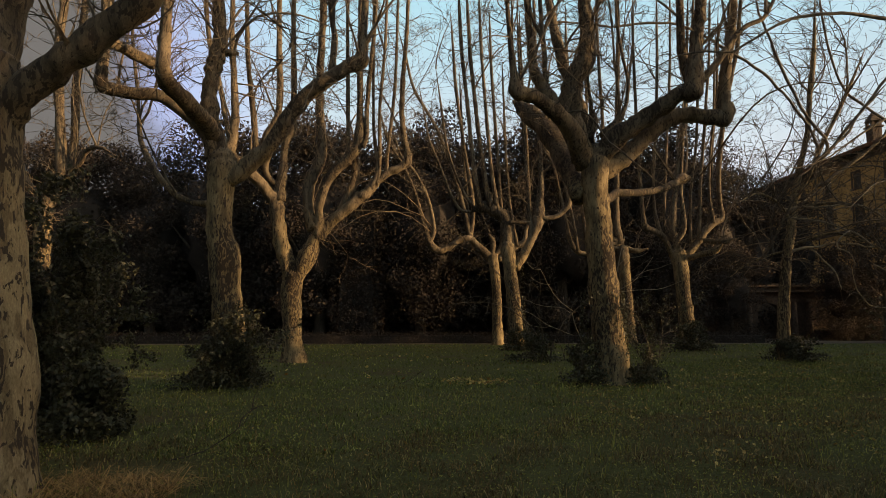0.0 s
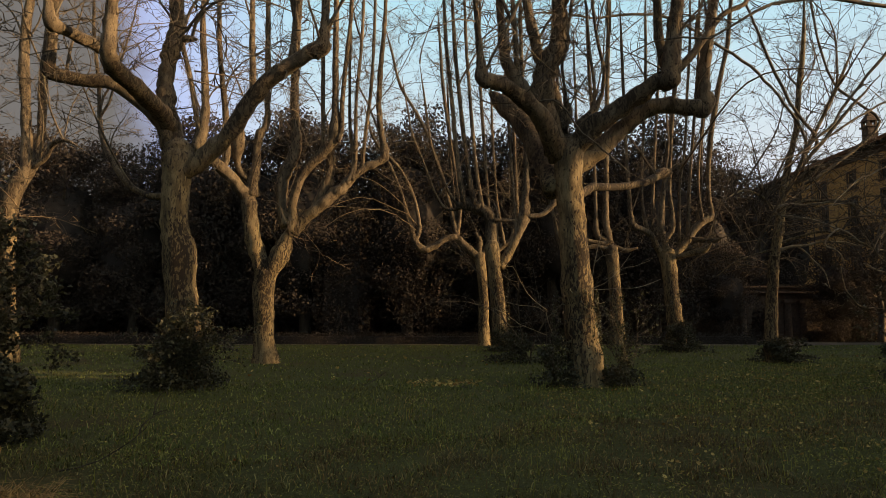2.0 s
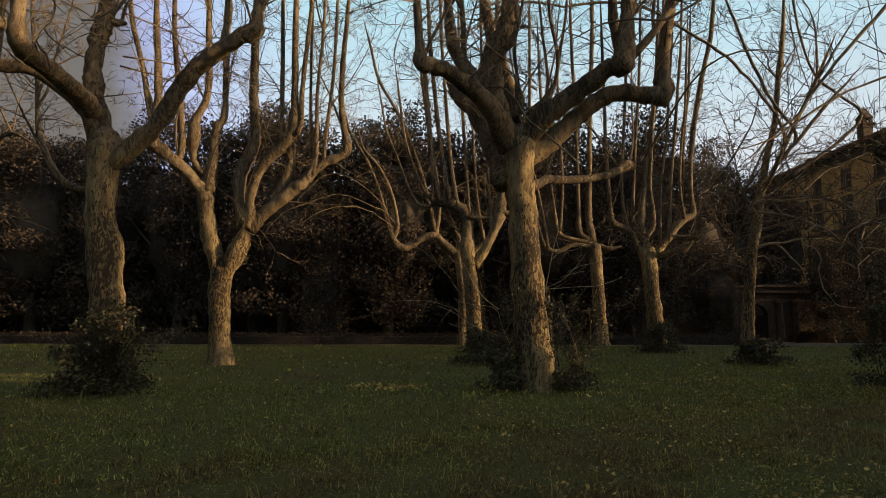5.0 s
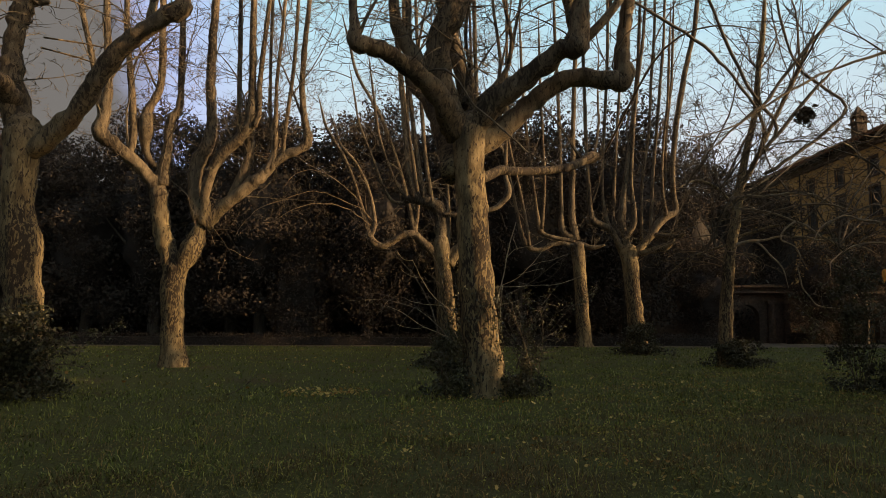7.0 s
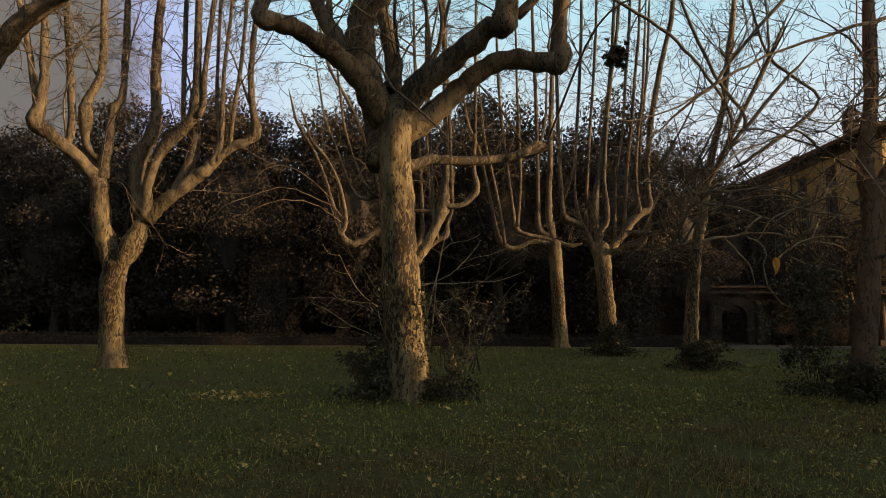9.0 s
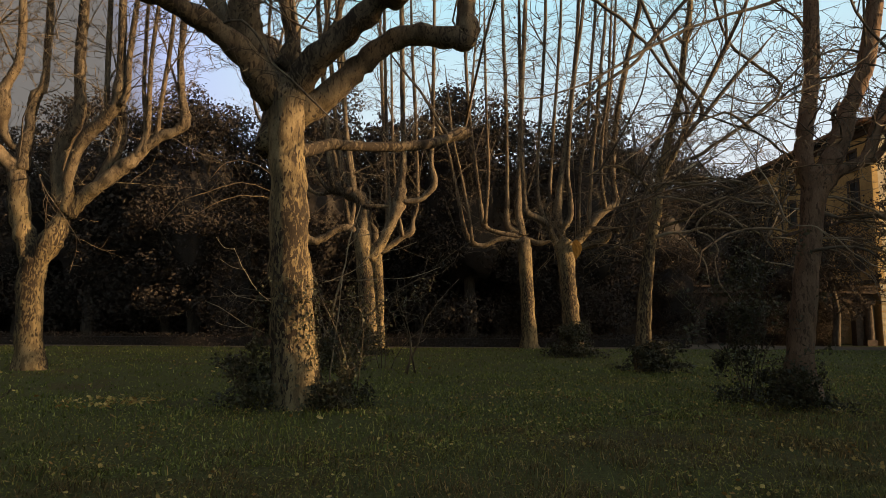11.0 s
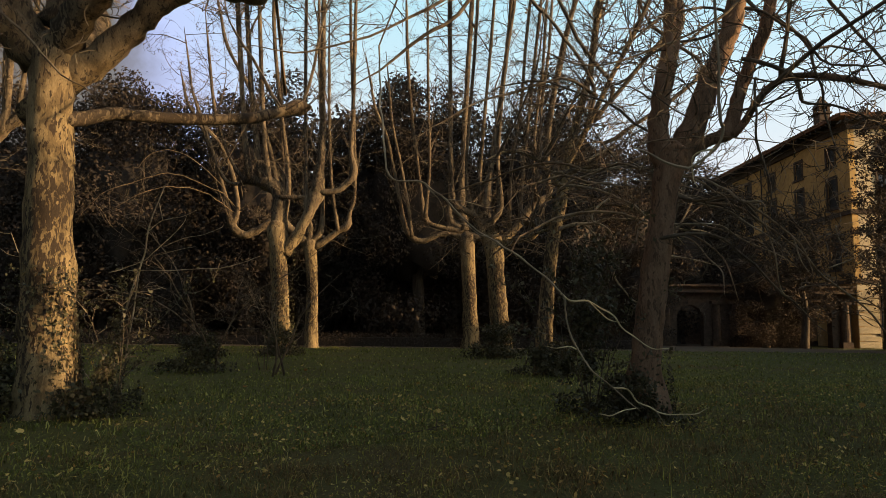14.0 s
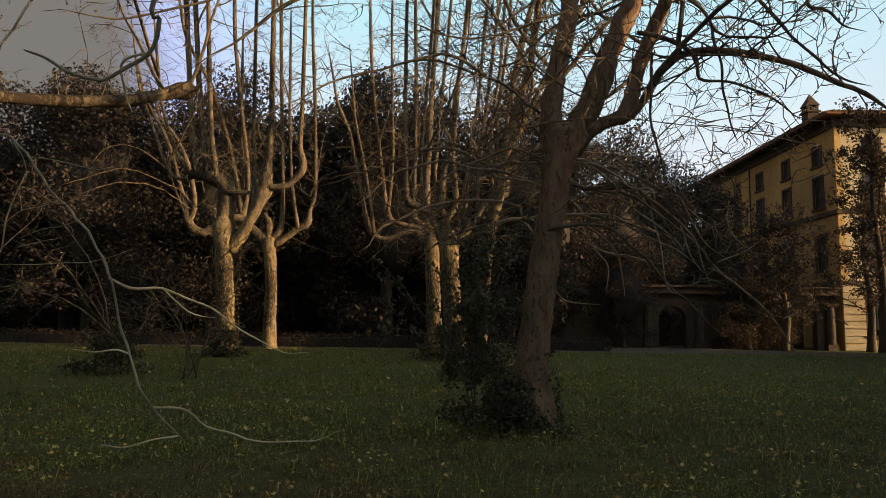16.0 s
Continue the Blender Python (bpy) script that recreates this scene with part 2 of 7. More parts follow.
FALLEN = leaf("fallen_leaf", (0.28, 0.12, 0.03), (0.80, 0.60, 0.20), 0.7, 0.2, 0.25)
EARTH = earth()
# flat dark tone for the shade inside crowns and hedges
SHADE_CORE = speckled("inner_shade_fill", (0.030, 0.024, 0.020), (0.055, 0.044, 0.036), 20.0, 1.0, 0.5)
LITTER = speckled("brown_leaf_litter", (0.09, 0.062, 0.042), (0.20, 0.145, 0.095), 12.0, 1.0, 0.9)
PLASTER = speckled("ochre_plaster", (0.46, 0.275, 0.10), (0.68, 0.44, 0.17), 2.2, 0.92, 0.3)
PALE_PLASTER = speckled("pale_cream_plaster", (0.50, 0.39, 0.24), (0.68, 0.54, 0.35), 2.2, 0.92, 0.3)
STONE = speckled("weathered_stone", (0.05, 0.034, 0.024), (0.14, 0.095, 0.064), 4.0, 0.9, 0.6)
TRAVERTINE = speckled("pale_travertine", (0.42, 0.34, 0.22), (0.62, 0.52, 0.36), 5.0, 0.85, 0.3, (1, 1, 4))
ROOF = speckled("old_roof_tile", (0.12, 0.055, 0.03), (0.26, 0.13, 0.07), 9.0, 0.9, 0.5)
SHUTTER = speckled("dark_painted_wood", (0.018, 0.016, 0.013), (0.04, 0.034, 0.026), 20.0, 0.6, 0.2)
IRON = speckled("dark_iron", (0.012, 0.011, 0.01), (0.03, 0.027, 0.024), 30.0, 0.5, 0.2)


def glass_dark():
    m, nt, b = material("window_glass", 0.05)
    b.inputs["Base Color"].default_value = (0.012, 0.013, 0.015, 1)
    b.inputs["Specular IOR Level"].default_value = 0.5
    return m


GLASS = glass_dark()


# ---- mesh helpers ----
class Shape:
    """Vertices and faces gathered for one mesh."""

    def __init__(self):
        self.v, self.f = [], []

    def face_ring(self, rings, close_end=True):
        n = len(rings[0])
        base = len(self.v)
        for r in rings:
            self.v.extend(r)
        for i in range(len(rings) - 1):
            o = base + i * n
            for k in range(n):
                k2 = (k + 1) % n
                self.f.append((o + k, o + k2, o + n + k2, o + n + k))
        if close_end:
            self.f.append(tuple(base + (len(rings) - 1) * n + k for k in range(n)))
            self.f.append(tuple(base + n - 1 - k for k in range(n)))

    def box(self, x0, y0, z0, x1, y1, z1, b=0.0):
        """A box with its eight corners nipped by b on the upright edges."""
        pts = [(x0 + b, y0), (x1 - b, y0), (x1, y0 + b), (x1, y1 - b), (x1 - b, y1), (x0 + b, y1), (x0, y1 - b), (x0, y0 + b)] if b else [(x0, y0), (x1, y0), (x1, y1), (x0, y1)]
        o, n = len(self.v), len(pts)
        self.v += [Vector((x, y, z0)) for x, y in pts] + [Vector((x, y, z1)) for x, y in pts]
        self.f += [tuple(o + n - 1 - k for k in range(n)), tuple(o + n + k for k in range(n))]
        self.f += [(o + k, o + (k + 1) % n, o + n + (k + 1) % n, o + n + k) for k in range(n)]

    def mesh(self, name, mat, smooth=False):
        me = bpy.data.meshes.new(name)
        me.from_pydata([tuple(p) for p in self.v], [], self.f)
        me.materials.append(mat)
        if smooth:
            me.polygons.foreach_set("use_smooth", [True] * len(me.polygons))
        me.update()
        return me


def part(name, shape, mat, parent, label="", smooth=False, kind=""):
    ob = new(name, shape.mesh(name, mat, smooth))
    ob.parent = parent
    return tagged(ob, label=label, kind=kind)


def thing(name, x, y, z, label, category, group="", kind=""):
    ob = new(name)
    ob.location = (x, y, z)
    return tagged(ob, label, category, group, kind)


def smooth_line(pts, sub):
    """A Catmull-Rom line through (x, y, z, r) points."""
    p = [np.array(q, float) for q in pts]
    p = [2 * p[0] - p[1]] + p + [2 * p[-1] - p[-2]]
    line = []
    for i in range(1, len(p) - 2):
        for k in range(sub):
            t = k / sub
            line.append(0.5 * (2 * p[i] + (p[i + 1] - p[i - 1]) * t + (2 * p[i - 1] - 5 * p[i] + 4 * p[i + 1] - p[i + 2]) * t * t
                               + (3 * p[i] - p[i - 1] - 3 * p[i + 1] + p[i + 2]) * t ** 3))
    line.append(p[-2])
    return line


def tube(shape, line, seg, lump=0.0, seed=0.0):
    """A round limb along a line of (x, y, z, r), with lumps and knots in the bark."""
    side = None
    rings = []
    for i, q in enumerate(line):
        c = Vector(q[:3])
        d = (Vector(line[min(i + 1, len(line) - 1)][:3]) - Vector(line[max(i - 1, 0)][:3])).normalized()
        if side is None:
            side = d.cross(Vector((0.3, 1, 0.1))).normalized()
        side = (side - d * side.dot(d)).normalized()
        up = d.cross(side)
        r = max(q[3], 0.0015)
        ring = []
        for k in range(seg):
            an = 2 * math.pi * k / seg
            w = side * math.cos(an) + up * math.sin(an)
            rr = r
            if lump:
                rr *= 1 + lump * noise.noise((c + w * r) * (0.7 / max(r, 0.06)) + Vector((seed, 0, 0))) + lump * 0.6 * noise.noise((c + w * r) * 5 + Vector((0, seed, 0)))
            ring.append(c + w * rr)
        rings.append(ring)
    shape.face_ring(rings)


def ground_height(x, y):
    s = min(max((y - 18) / 14, 0), 1)
    q = min(max((y - 42) / 18, 0), 1)
    return 0.05 * s - 0.45 * q * q * (3 - 2 * q) + 0.05 * noise.noise((x * 0.25, y * 0.25, 0.0)) + 0.02 * noise.noise((x * 1.1, y * 1.1, 3.0))


# ---- ground ----
def ground():
    xs = sorted(set([-900, -400, -200, -120, -80, -60] + [-45 + 0.75 * i for i in range(134)] + [70, 90, 120, 200, 400, 900]))
    ys = sorted(set([-900, -300, -100, -40, -20, -10] + [-6 + 0.75 * i for i in range(108)] + [90, 110, 140, 200, 400, 900]))
    s = Shape()
    s.v = [Vector((x, y, ground_height(x, y))) for y in ys for x in xs]
    n = len(xs)
    s.f = [(j * n + i, j * n + i + 1, (j + 1) * n + i + 1, (j + 1) * n + i) for j in range(len(ys) - 1) for i in range(n - 1)]
    ob = new("ground", s.mesh("ground", EARTH, True))
    tagged(ob, "rough park lawn of earth and short grass", "lawn", kind="structure")


ground()


def wood_floor():
    """Bare leaf litter under the evergreens, just over the ground sheet."""
    xs = [-70 + 2.0 * i for i in range(53)]
    ys = [39.0 + 1.5 * i for i in range(22)]
    s = Shape()
    edge = [0.9 * noise.noise((x * 0.31, 5.0, 1.0)) for x in xs]
    s.v = [Vector((x, y + (edge[i] if y < 40 else 0), ground_height(x, y) + (-0.02 if y < 40 else 0.03))) for y in ys for i, x in enumerate(xs)]
    n = len(xs)
    s.f = [(j * n + i, j * n + i + 1, (j + 1) * n + i + 1, (j + 1) * n + i) for j in range(len(ys) - 1) for i in range(n - 1)]
    tagged(new("wood_floor", s.mesh("wood_floor", LITTER, True)), "bare brown leaf litter under evergreens", "ground", kind="structure")


wood_floor()


# ---- plane trees ----
LUMP_SEED = [0]
LIMB_ENDS = {}
LOOKS = {}


def plane_tree(x, y, label, limbs=None, trunk=None):
    t = thing("plane_tree", x, y, ground_height(x, y), label, "tree", "pollarded plane trees")
    LIMB_ENDS[t.name] = []
    LOOKS[t.name] = (trunk or OLD_BARK, limbs or OLD_BARK)
    return t


def limb(tree, *pts, name="limb", bark=None):
    LUMP_SEED[0] += 1.7
    if name not in ("trunk", "hanging_branch"):
        pts = (*pts[:-1], (*pts[-1][:3], pts[-1][3] * 0.3))
    else:
        a, b = pts[-2], pts[-1]
        rise = b[3] / max(b[2] - a[2], 0.1)
        if name == "trunk":      # the bole closes in a rounded head between its limbs
            pts = (*pts, *[(b[0] + (b[0] - a[0]) * rise * k, b[1], b[2] + b[3] * k, b[3] * q) for k, q in ((0.7, 0.82), (1.15, 0.35))])
    s = Shape()
    big = pts[0][3] > 0.2
    line = smooth_line(pts, 6 if big else 4)
    if name in ("branch", "hanging_branch"):      # thin wood grows in kinks, not in smooth curves
        k = 0.085 if name == "branch" else 0.022
        line = [np.append(q[:3] + k * np.array(noise.noise_vector(Vector(q[:3]) * (1.9 if name == "branch" else 7.0))), q[3]) for q in line]
    tube(s, line, 22 if name == "trunk" else (14 if big else 8), 0.16 if name == "trunk" else (0.30 if big else 0.22), LUMP_SEED[0])
    look_of = LOOKS[tree.name][0 if name == "trunk" else 1]
    part(name, s, (bark or SUNLIT_TWIG) if name == "hanging_branch" else ((bark or TWIG) if name == "branch" else bark or look_of), tree, smooth=True)
    if name in ("limb", "branch"):
        LIMB_ENDS[tree.name].append((name, pts))


# limbs: (x, y, z, radius) in metres from the foot of the tree
tree_near = plane_tree(-3.82, 5.8, "thick mottled plane tree with heavy limbs beside an ivy thicket", limbs=LOW_BARK, trunk=LOW_BARK)
limb(tree_near, (0.01, -0.0, -0.1, 0.338), (-0.01, 0.0, 0.41, 0.292), (-0.1, 0.0, 1.37, 0.292), (-0.23, 0.0, 2.37, 0.282), (-0.33, 0.0, 3.14, 0.307), (-0.4, 0.0, 3.67, 0.361), name="trunk")
limb(tree_near, (-0.28, 0.0, 3.35, 0.205), (0.05, -0.02, 3.66, 0.154), (0.36, -0.04, 3.88, 0.139), (0.71, -0.06, 4.14, 0.134), (1.12, -0.08, 4.47, 0.129), (1.47, -0.1, 4.86, 0.114))
limb(tree_near, (-0.39, 0.0, 3.57, 0.309), (-0.46, 0.13, 4.22, 0.293), (-0.49, 0.27, 4.96, 0.231), (-0.59, 0.4, 5.88, 0.171))
limb(tree_near, (-0.52, 0.0, 3.57, 0.227), (-1.01, 0.1, 4.09, 0.19), (-1.61, 0.2, 4.59, 0.152), (-2.21, 0.3, 5.34, 0.122))
tree_knobbed = plane_tree(-5.06, 15.6, "old pollarded plane tree with knobbed limbs above a leafy shrub")
limb(tree_knobbed, (0.09, 0.00, -0.12, 0.551), (0.09, 0.00, 0.19, 0.459), (-0.02, 0.00, 1.58, 0.363), (-0.09, 0.00, 2.33, 0.353), (-0.16, 0.00, 3.03, 0.380), (-0.28, 0.00, 3.60, 0.305), (-0.30, 0.00, 4.25, 0.307), (-0.28, 0.00, 4.77, 0.334), (-0.28, 0.00, 5.23, 0.373), name="trunk")
limb(tree_knobbed, (-0.32, 0.00, 5.03, 0.225), (-0.40, 0.02, 5.62, 0.216), (-0.54, 0.03, 6.16, 0.217), (-0.65, 0.04, 6.63, 0.208), (-0.67, 0.05, 7.11, 0.189), (-0.63, 0.06, 7.52, 0.180), (-0.57, 0.07, 7.87, 0.210), (-0.47, 0.08, 8.36, 0.181), (-0.53, 0.10, 8.99, 0.172), (-0.58, 0.11, 9.99, 0.146), (-0.63, 0.12, 10.99, 0.103))
limb(tree_knobbed, (-0.36, 0.10, 8.13, 0.090), (-0.14, 0.10, 8.12, 0.075), (0.00, 0.10, 8.09, 0.100))
limb(tree_knobbed, (-0.47, 0.00, 5.89, 0.216), (-0.54, -0.63, 6.18, 0.198), (-0.67, -1.27, 6.36, 0.190), (-0.78, -1.89, 6.49, 0.182), (-0.74, -2.45, 6.66, 0.166), (-0.74, -2.45, 7.17, 0.125), (-0.72, -2.45, 7.69, 0.117), (-0.70, -2.45, 8.69, 0.100), (-0.67, -2.45, 9.69, 0.070))
limb(tree_knobbed, (-1.59, -1.00, 7.38, 0.139), (-1.71, -1.64, 7.34, 0.124), (-1.78, -2.20, 7.29, 0.119), (-1.80, -2.60, 7.24, 0.148), (-1.88, -2.60, 7.61, 0.099), (-1.99, -2.60, 8.61, 0.084), (-2.09, -2.60, 9.60, 0.059))
limb(tree_knobbed, (-0.50, 0.00, 5.42, 0.176), (-0.60, -0.17, 5.94, 0.165), (-0.88, -0.31, 6.25, 0.164), (-1.26, -0.48, 6.58, 0.163), (-1.63, -0.63, 6.77, 0.152), (-2.04, -0.78, 6.76, 0.150), (-2.45, -0.93, 6.79, 0.149), (-2.75, -1.05, 6.87, 0.166), (-2.75, -1.05, 7.31, 0.129), (-2.72, -1.05, 7.89, 0.111), (-2.73, -1.05, 8.40, 0.103), (-2.74, -1.05, 9.40, 0.087), (-2.75, -1.05, 10.40, 0.062))
limb(tree_knobbed, (-0.44, 0.00, 4.31, 0.078), (-1.13, 0.55, 4.42, 0.081), (-1.82, 1.11, 4.73, 0.079), (-2.53, 1.76, 5.30, 0.082), (-3.26, 2.51, 6.09, 0.086), (-3.83, 3.20, 6.92, 0.072), (-3.93, 3.20, 8.06, 0.054), (-4.15, 3.20, 9.55, 0.049), (-4.22, 3.20, 10.55, 0.041), (-4.30, 3.20, 11.54, 0.029))
limb(tree_knobbed, (-0.16, 0.00, 4.83, 0.215), (0.36, -0.11, 5.20, 0.204), (0.83, -0.22, 5.56, 0.193), (1.23, -0.34, 6.05, 0.192), (1.56, -0.45, 6.53, 0.182), (2.02, -0.56, 6.95, 0.172), (2.48, -0.66, 7.23, 0.161), (2.87, -0.75, 7.42, 0.170), (3.12, -0.80, 7.55, 0.189), (3.19, -0.80, 7.89, 0.113), (3.22, -0.80, 8.54, 0.085), (3.25, -0.80, 9.54, 0.073), (3.28, -0.80, 10.54, 0.051))
limb(tree_knobbed, (2.40, -0.50, 7.27, 0.106), (2.45, -0.50, 7.76, 0.096), (2.47, -0.50, 8.29, 0.077), (2.40, -0.50, 8.69, 0.068), (2.30, -0.50, 9.69, 0.058), (2.21, -0.50, 10.68, 0.041))
tree_forked = plane_tree(-5.31, 23.6, "pale plane tree whose trunk forks low into crooked arms")
limb(tree_forked, (0.0, 0.0, -0.1, 0.513), (-0.03, 0.0, 0.45, 0.394), (-0.09, 0.0, 1.56, 0.345), (-0.13, 0.0, 2.4, 0.37), (-0.11, 0.0, 2.95, 0.37), name="trunk")
limb(tree_forked, (-0.13, 0.00, 2.67, 0.234), (-0.20, 0.00, 3.29, 0.290), (-0.49, 0.00, 4.13, 0.277), (-0.67, 0.00, 5.06, 0.279), (-0.75, 0.00, 5.71, 0.266), (-0.82, 0.00, 6.27, 0.238))
limb(tree_forked, (-0.81, 0.00, 5.80, 0.238), (-1.12, -0.27, 6.21, 0.208), (-1.46, -0.55, 6.60, 0.205), (-1.80, -0.82, 6.93, 0.203), (-2.15, -1.10, 7.27, 0.254), (-2.05, -1.10, 7.90, 0.174), (-2.00, -1.10, 8.81, 0.135), (-2.13, -1.10, 10.48, 0.109), (-2.20, -1.10, 11.61, 0.096), (-2.25, -1.10, 13.60, 0.081), (-2.31, -1.10, 15.60, 0.057))
limb(tree_forked, (-1.48, -0.60, 6.64, 0.109), (-1.37, -0.60, 7.32, 0.123), (-1.44, -0.60, 8.25, 0.110), (-1.60, -0.60, 9.57, 0.097), (-1.74, -0.60, 10.71, 0.084), (-1.82, -0.60, 11.86, 0.084), (-1.89, -0.60, 13.86, 0.072), (-1.96, -0.60, 15.86, 0.050))
limb(tree_forked, (-2.09, -1.10, 7.32, 0.094), (-2.34, -1.10, 8.63, 0.088), (-2.57, -1.10, 9.73, 0.088), (-2.82, -1.10, 10.66, 0.082), (-3.04, -1.10, 11.60, 0.082), (-3.27, -1.10, 13.59, 0.070), (-3.50, -1.10, 15.58, 0.049))
limb(tree_forked, (-0.63, 0.00, 5.80, 0.210), (-0.61, 0.03, 6.37, 0.211), (-0.54, 0.05, 6.94, 0.155), (-0.54, 0.08, 7.52, 0.142), (-0.47, 0.11, 8.07, 0.171), (-0.24, 0.13, 8.50, 0.114), (-0.24, 0.18, 9.69, 0.108), (-0.29, 0.25, 11.10, 0.102), (-0.35, 0.30, 12.33, 0.095), (-0.39, 0.34, 14.32, 0.081), (-0.44, 0.39, 16.32, 0.057))
limb(tree_forked, (-0.66, 0.10, 6.35, 0.127), (-1.00, -0.05, 6.59, 0.119), (-1.14, -0.19, 6.97, 0.125), (-1.10, -0.37, 7.49, 0.222), (-1.03, -0.50, 7.87, 0.221), (-0.96, -0.50, 8.23, 0.152), (-0.67, -0.50, 8.80, 0.125), (-0.59, -0.50, 9.61, 0.125), (-0.64, -0.50, 10.76, 0.112), (-0.68, -0.50, 11.92, 0.106), (-0.72, -0.50, 13.92, 0.090), (-0.75, -0.50, 15.92, 0.063))
limb(tree_forked, (-0.08, 0.00, 2.67, 0.234), (0.15, 0.00, 3.26, 0.290), (0.52, 0.00, 3.95, 0.319), (0.72, 0.00, 4.69, 0.320))
limb(tree_forked, (0.61, 0.10, 4.74, 0.252), (0.40, 0.13, 5.46, 0.211), (0.36, 0.16, 6.21, 0.240), (0.48, 0.18, 6.69, 0.241), (0.76, 0.21, 7.37, 0.213), (0.81, 0.24, 8.15, 0.172), (0.71, 0.29, 9.34, 0.159), (0.69, 0.34, 10.74, 0.146), (0.73, 0.40, 12.38, 0.132), (0.76, 0.44, 14.38, 0.113), (0.79, 0.47, 16.38, 0.079))
limb(tree_forked, (0.80, -0.10, 4.53, 0.180), (0.86, -0.13, 5.08, 0.166), (0.84, -0.15, 5.50, 0.153), (1.04, -0.19, 6.29, 0.167), (1.39, -0.23, 6.84, 0.181), (1.84, -0.26, 7.25, 0.167), (2.20, -0.29, 7.71, 0.181), (2.30, -0.31, 8.17, 0.209), (2.30, -0.36, 9.10, 0.126), (2.29, -0.42, 10.42, 0.112), (2.30, -0.50, 11.93, 0.106), (2.31, -0.55, 13.93, 0.090), (2.31, -0.60, 15.93, 0.063))
limb(tree_forked, (0.81, 0.00, 4.47, 0.236), (1.19, 0.04, 4.98, 0.209), (1.71, 0.09, 5.45, 0.210), (2.14, 0.13, 5.84, 0.211), (2.50, 0.16, 6.13, 0.198), (2.85, 0.20, 6.52, 0.170), (3.29, 0.24, 6.91, 0.142), (3.75, 0.27, 7.11, 0.143), (4.02, 0.30, 7.41, 0.157), (3.91, 0.30, 7.99, 0.115), (3.79, 0.30, 8.96, 0.101), (3.81, 0.30, 10.34, 0.094), (3.91, 0.30, 11.74, 0.080), (3.95, 0.30, 12.34, 0.073), (4.02, 0.30, 14.34, 0.062), (4.09, 0.30, 16.34, 0.044))
limb(tree_forked, (1.49, 0.20, 5.36, 0.127), (1.82, 0.26, 6.05, 0.170), (2.03, 0.30, 6.63, 0.171), (2.06, 0.35, 7.42, 0.158), (1.99, 0.40, 8.11, 0.173))
limb(tree_forked, (2.66, 0.10, 6.25, 0.113), (2.94, 0.13, 6.98, 0.113), (2.76, 0.18, 8.33, 0.064), (2.71, 0.25, 10.31, 0.058), (2.70, 0.30, 11.73, 0.058), (2.69, 0.33, 13.23, 0.050), (2.68, 0.35, 14.73, 0.035))
limb(tree_forked, (3.21, 0.20, 6.82, 0.085), (3.28, 0.20, 7.76, 0.071), (3.50, 0.20, 9.90, 0.065), (3.58, 0.20, 11.89, 0.058), (3.61, 0.20, 13.39, 0.049), (3.64, 0.20, 14.89, 0.035))
limb(tree_forked, (1.92, -0.25, 7.10, 0.090), (1.90, -0.25, 7.62, 0.084), (1.85, -0.25, 8.57, 0.077), (1.83, -0.25, 10.10, 0.078), (1.79, -0.25, 12.05, 0.071), (1.78, -0.25, 14.05, 0.061), (1.76, -0.25, 16.05, 0.043))
limb(tree_forked, (2.88, 0.10, 6.40, 0.085), (2.98, 0.10, 7.12, 0.078), (2.97, 0.10, 9.28, 0.064), (3.11, 0.10, 11.04, 0.058), (3.17, 0.10, 12.24, 0.058), (3.21, 0.10, 13.74, 0.049), (3.25, 0.10, 15.24, 0.035))
limb(tree_forked, (2.42, -0.40, 7.67, 0.097), (2.55, -0.40, 8.14, 0.090), (2.55, -0.40, 9.09, 0.084), (2.68, -0.40, 10.81, 0.077), (2.79, -0.40, 11.98, 0.071), (2.89, -0.40, 13.98, 0.060), (2.98, -0.40, 15.98, 0.042))
tree_spreading = plane_tree(4.05, 15.9, "stout sunlit plane tree with spreading limbs and one level branch")
limb(tree_spreading, (0.03, 0.0, -0.1, 0.547), (0.0, 0.0, 0.4, 0.443), (-0.07, 0.0, 1.13, 0.382), (-0.17, 0.0, 2.2, 0.364), (-0.23, 0.0, 3.28, 0.335), (-0.28, 0.0, 4.27, 0.306), (-0.31, 0.0, 4.88, 0.318), (-0.28, 0.0, 5.45, 0.353), name="trunk")
limb(tree_spreading, (-0.53, 0.00, 5.32, 0.277), (-0.88, -0.53, 5.90, 0.243), (-1.34, -1.00, 6.26, 0.194), (-1.80, -1.41, 6.47, 0.164), (-2.18, -1.71, 6.53, 0.152), (-2.42, -1.90, 6.54, 0.190), (-2.47, -1.90, 6.86, 0.095), (-2.52, -1.90, 7.40, 0.068), (-2.58, -1.90, 8.14, 0.052), (-2.63, -1.90, 9.14, 0.044), (-2.68, -1.90, 10.14, 0.031))
limb(tree_spreading, (-0.56, 0.00, 5.45, 0.295), (-0.83, -0.28, 6.11, 0.291), (-0.98, -0.50, 6.63, 0.271), (-0.90, -0.61, 7.26, 0.240), (-0.62, -0.70, 7.72, 0.235), (-0.55, -0.70, 8.35, 0.183), (-0.59, -0.70, 8.76, 0.166), (-0.63, -0.70, 9.51, 0.141), (-0.68, -0.70, 10.25, 0.100))
limb(tree_spreading, (-1.19, -0.50, 6.44, 0.174), (-1.55, -0.47, 7.02, 0.167), (-1.82, -0.45, 7.59, 0.132), (-1.90, -0.42, 8.35, 0.098), (-1.94, -0.40, 8.91, 0.089), (-1.97, -0.38, 9.91, 0.076), (-2.00, -0.36, 10.90, 0.054))
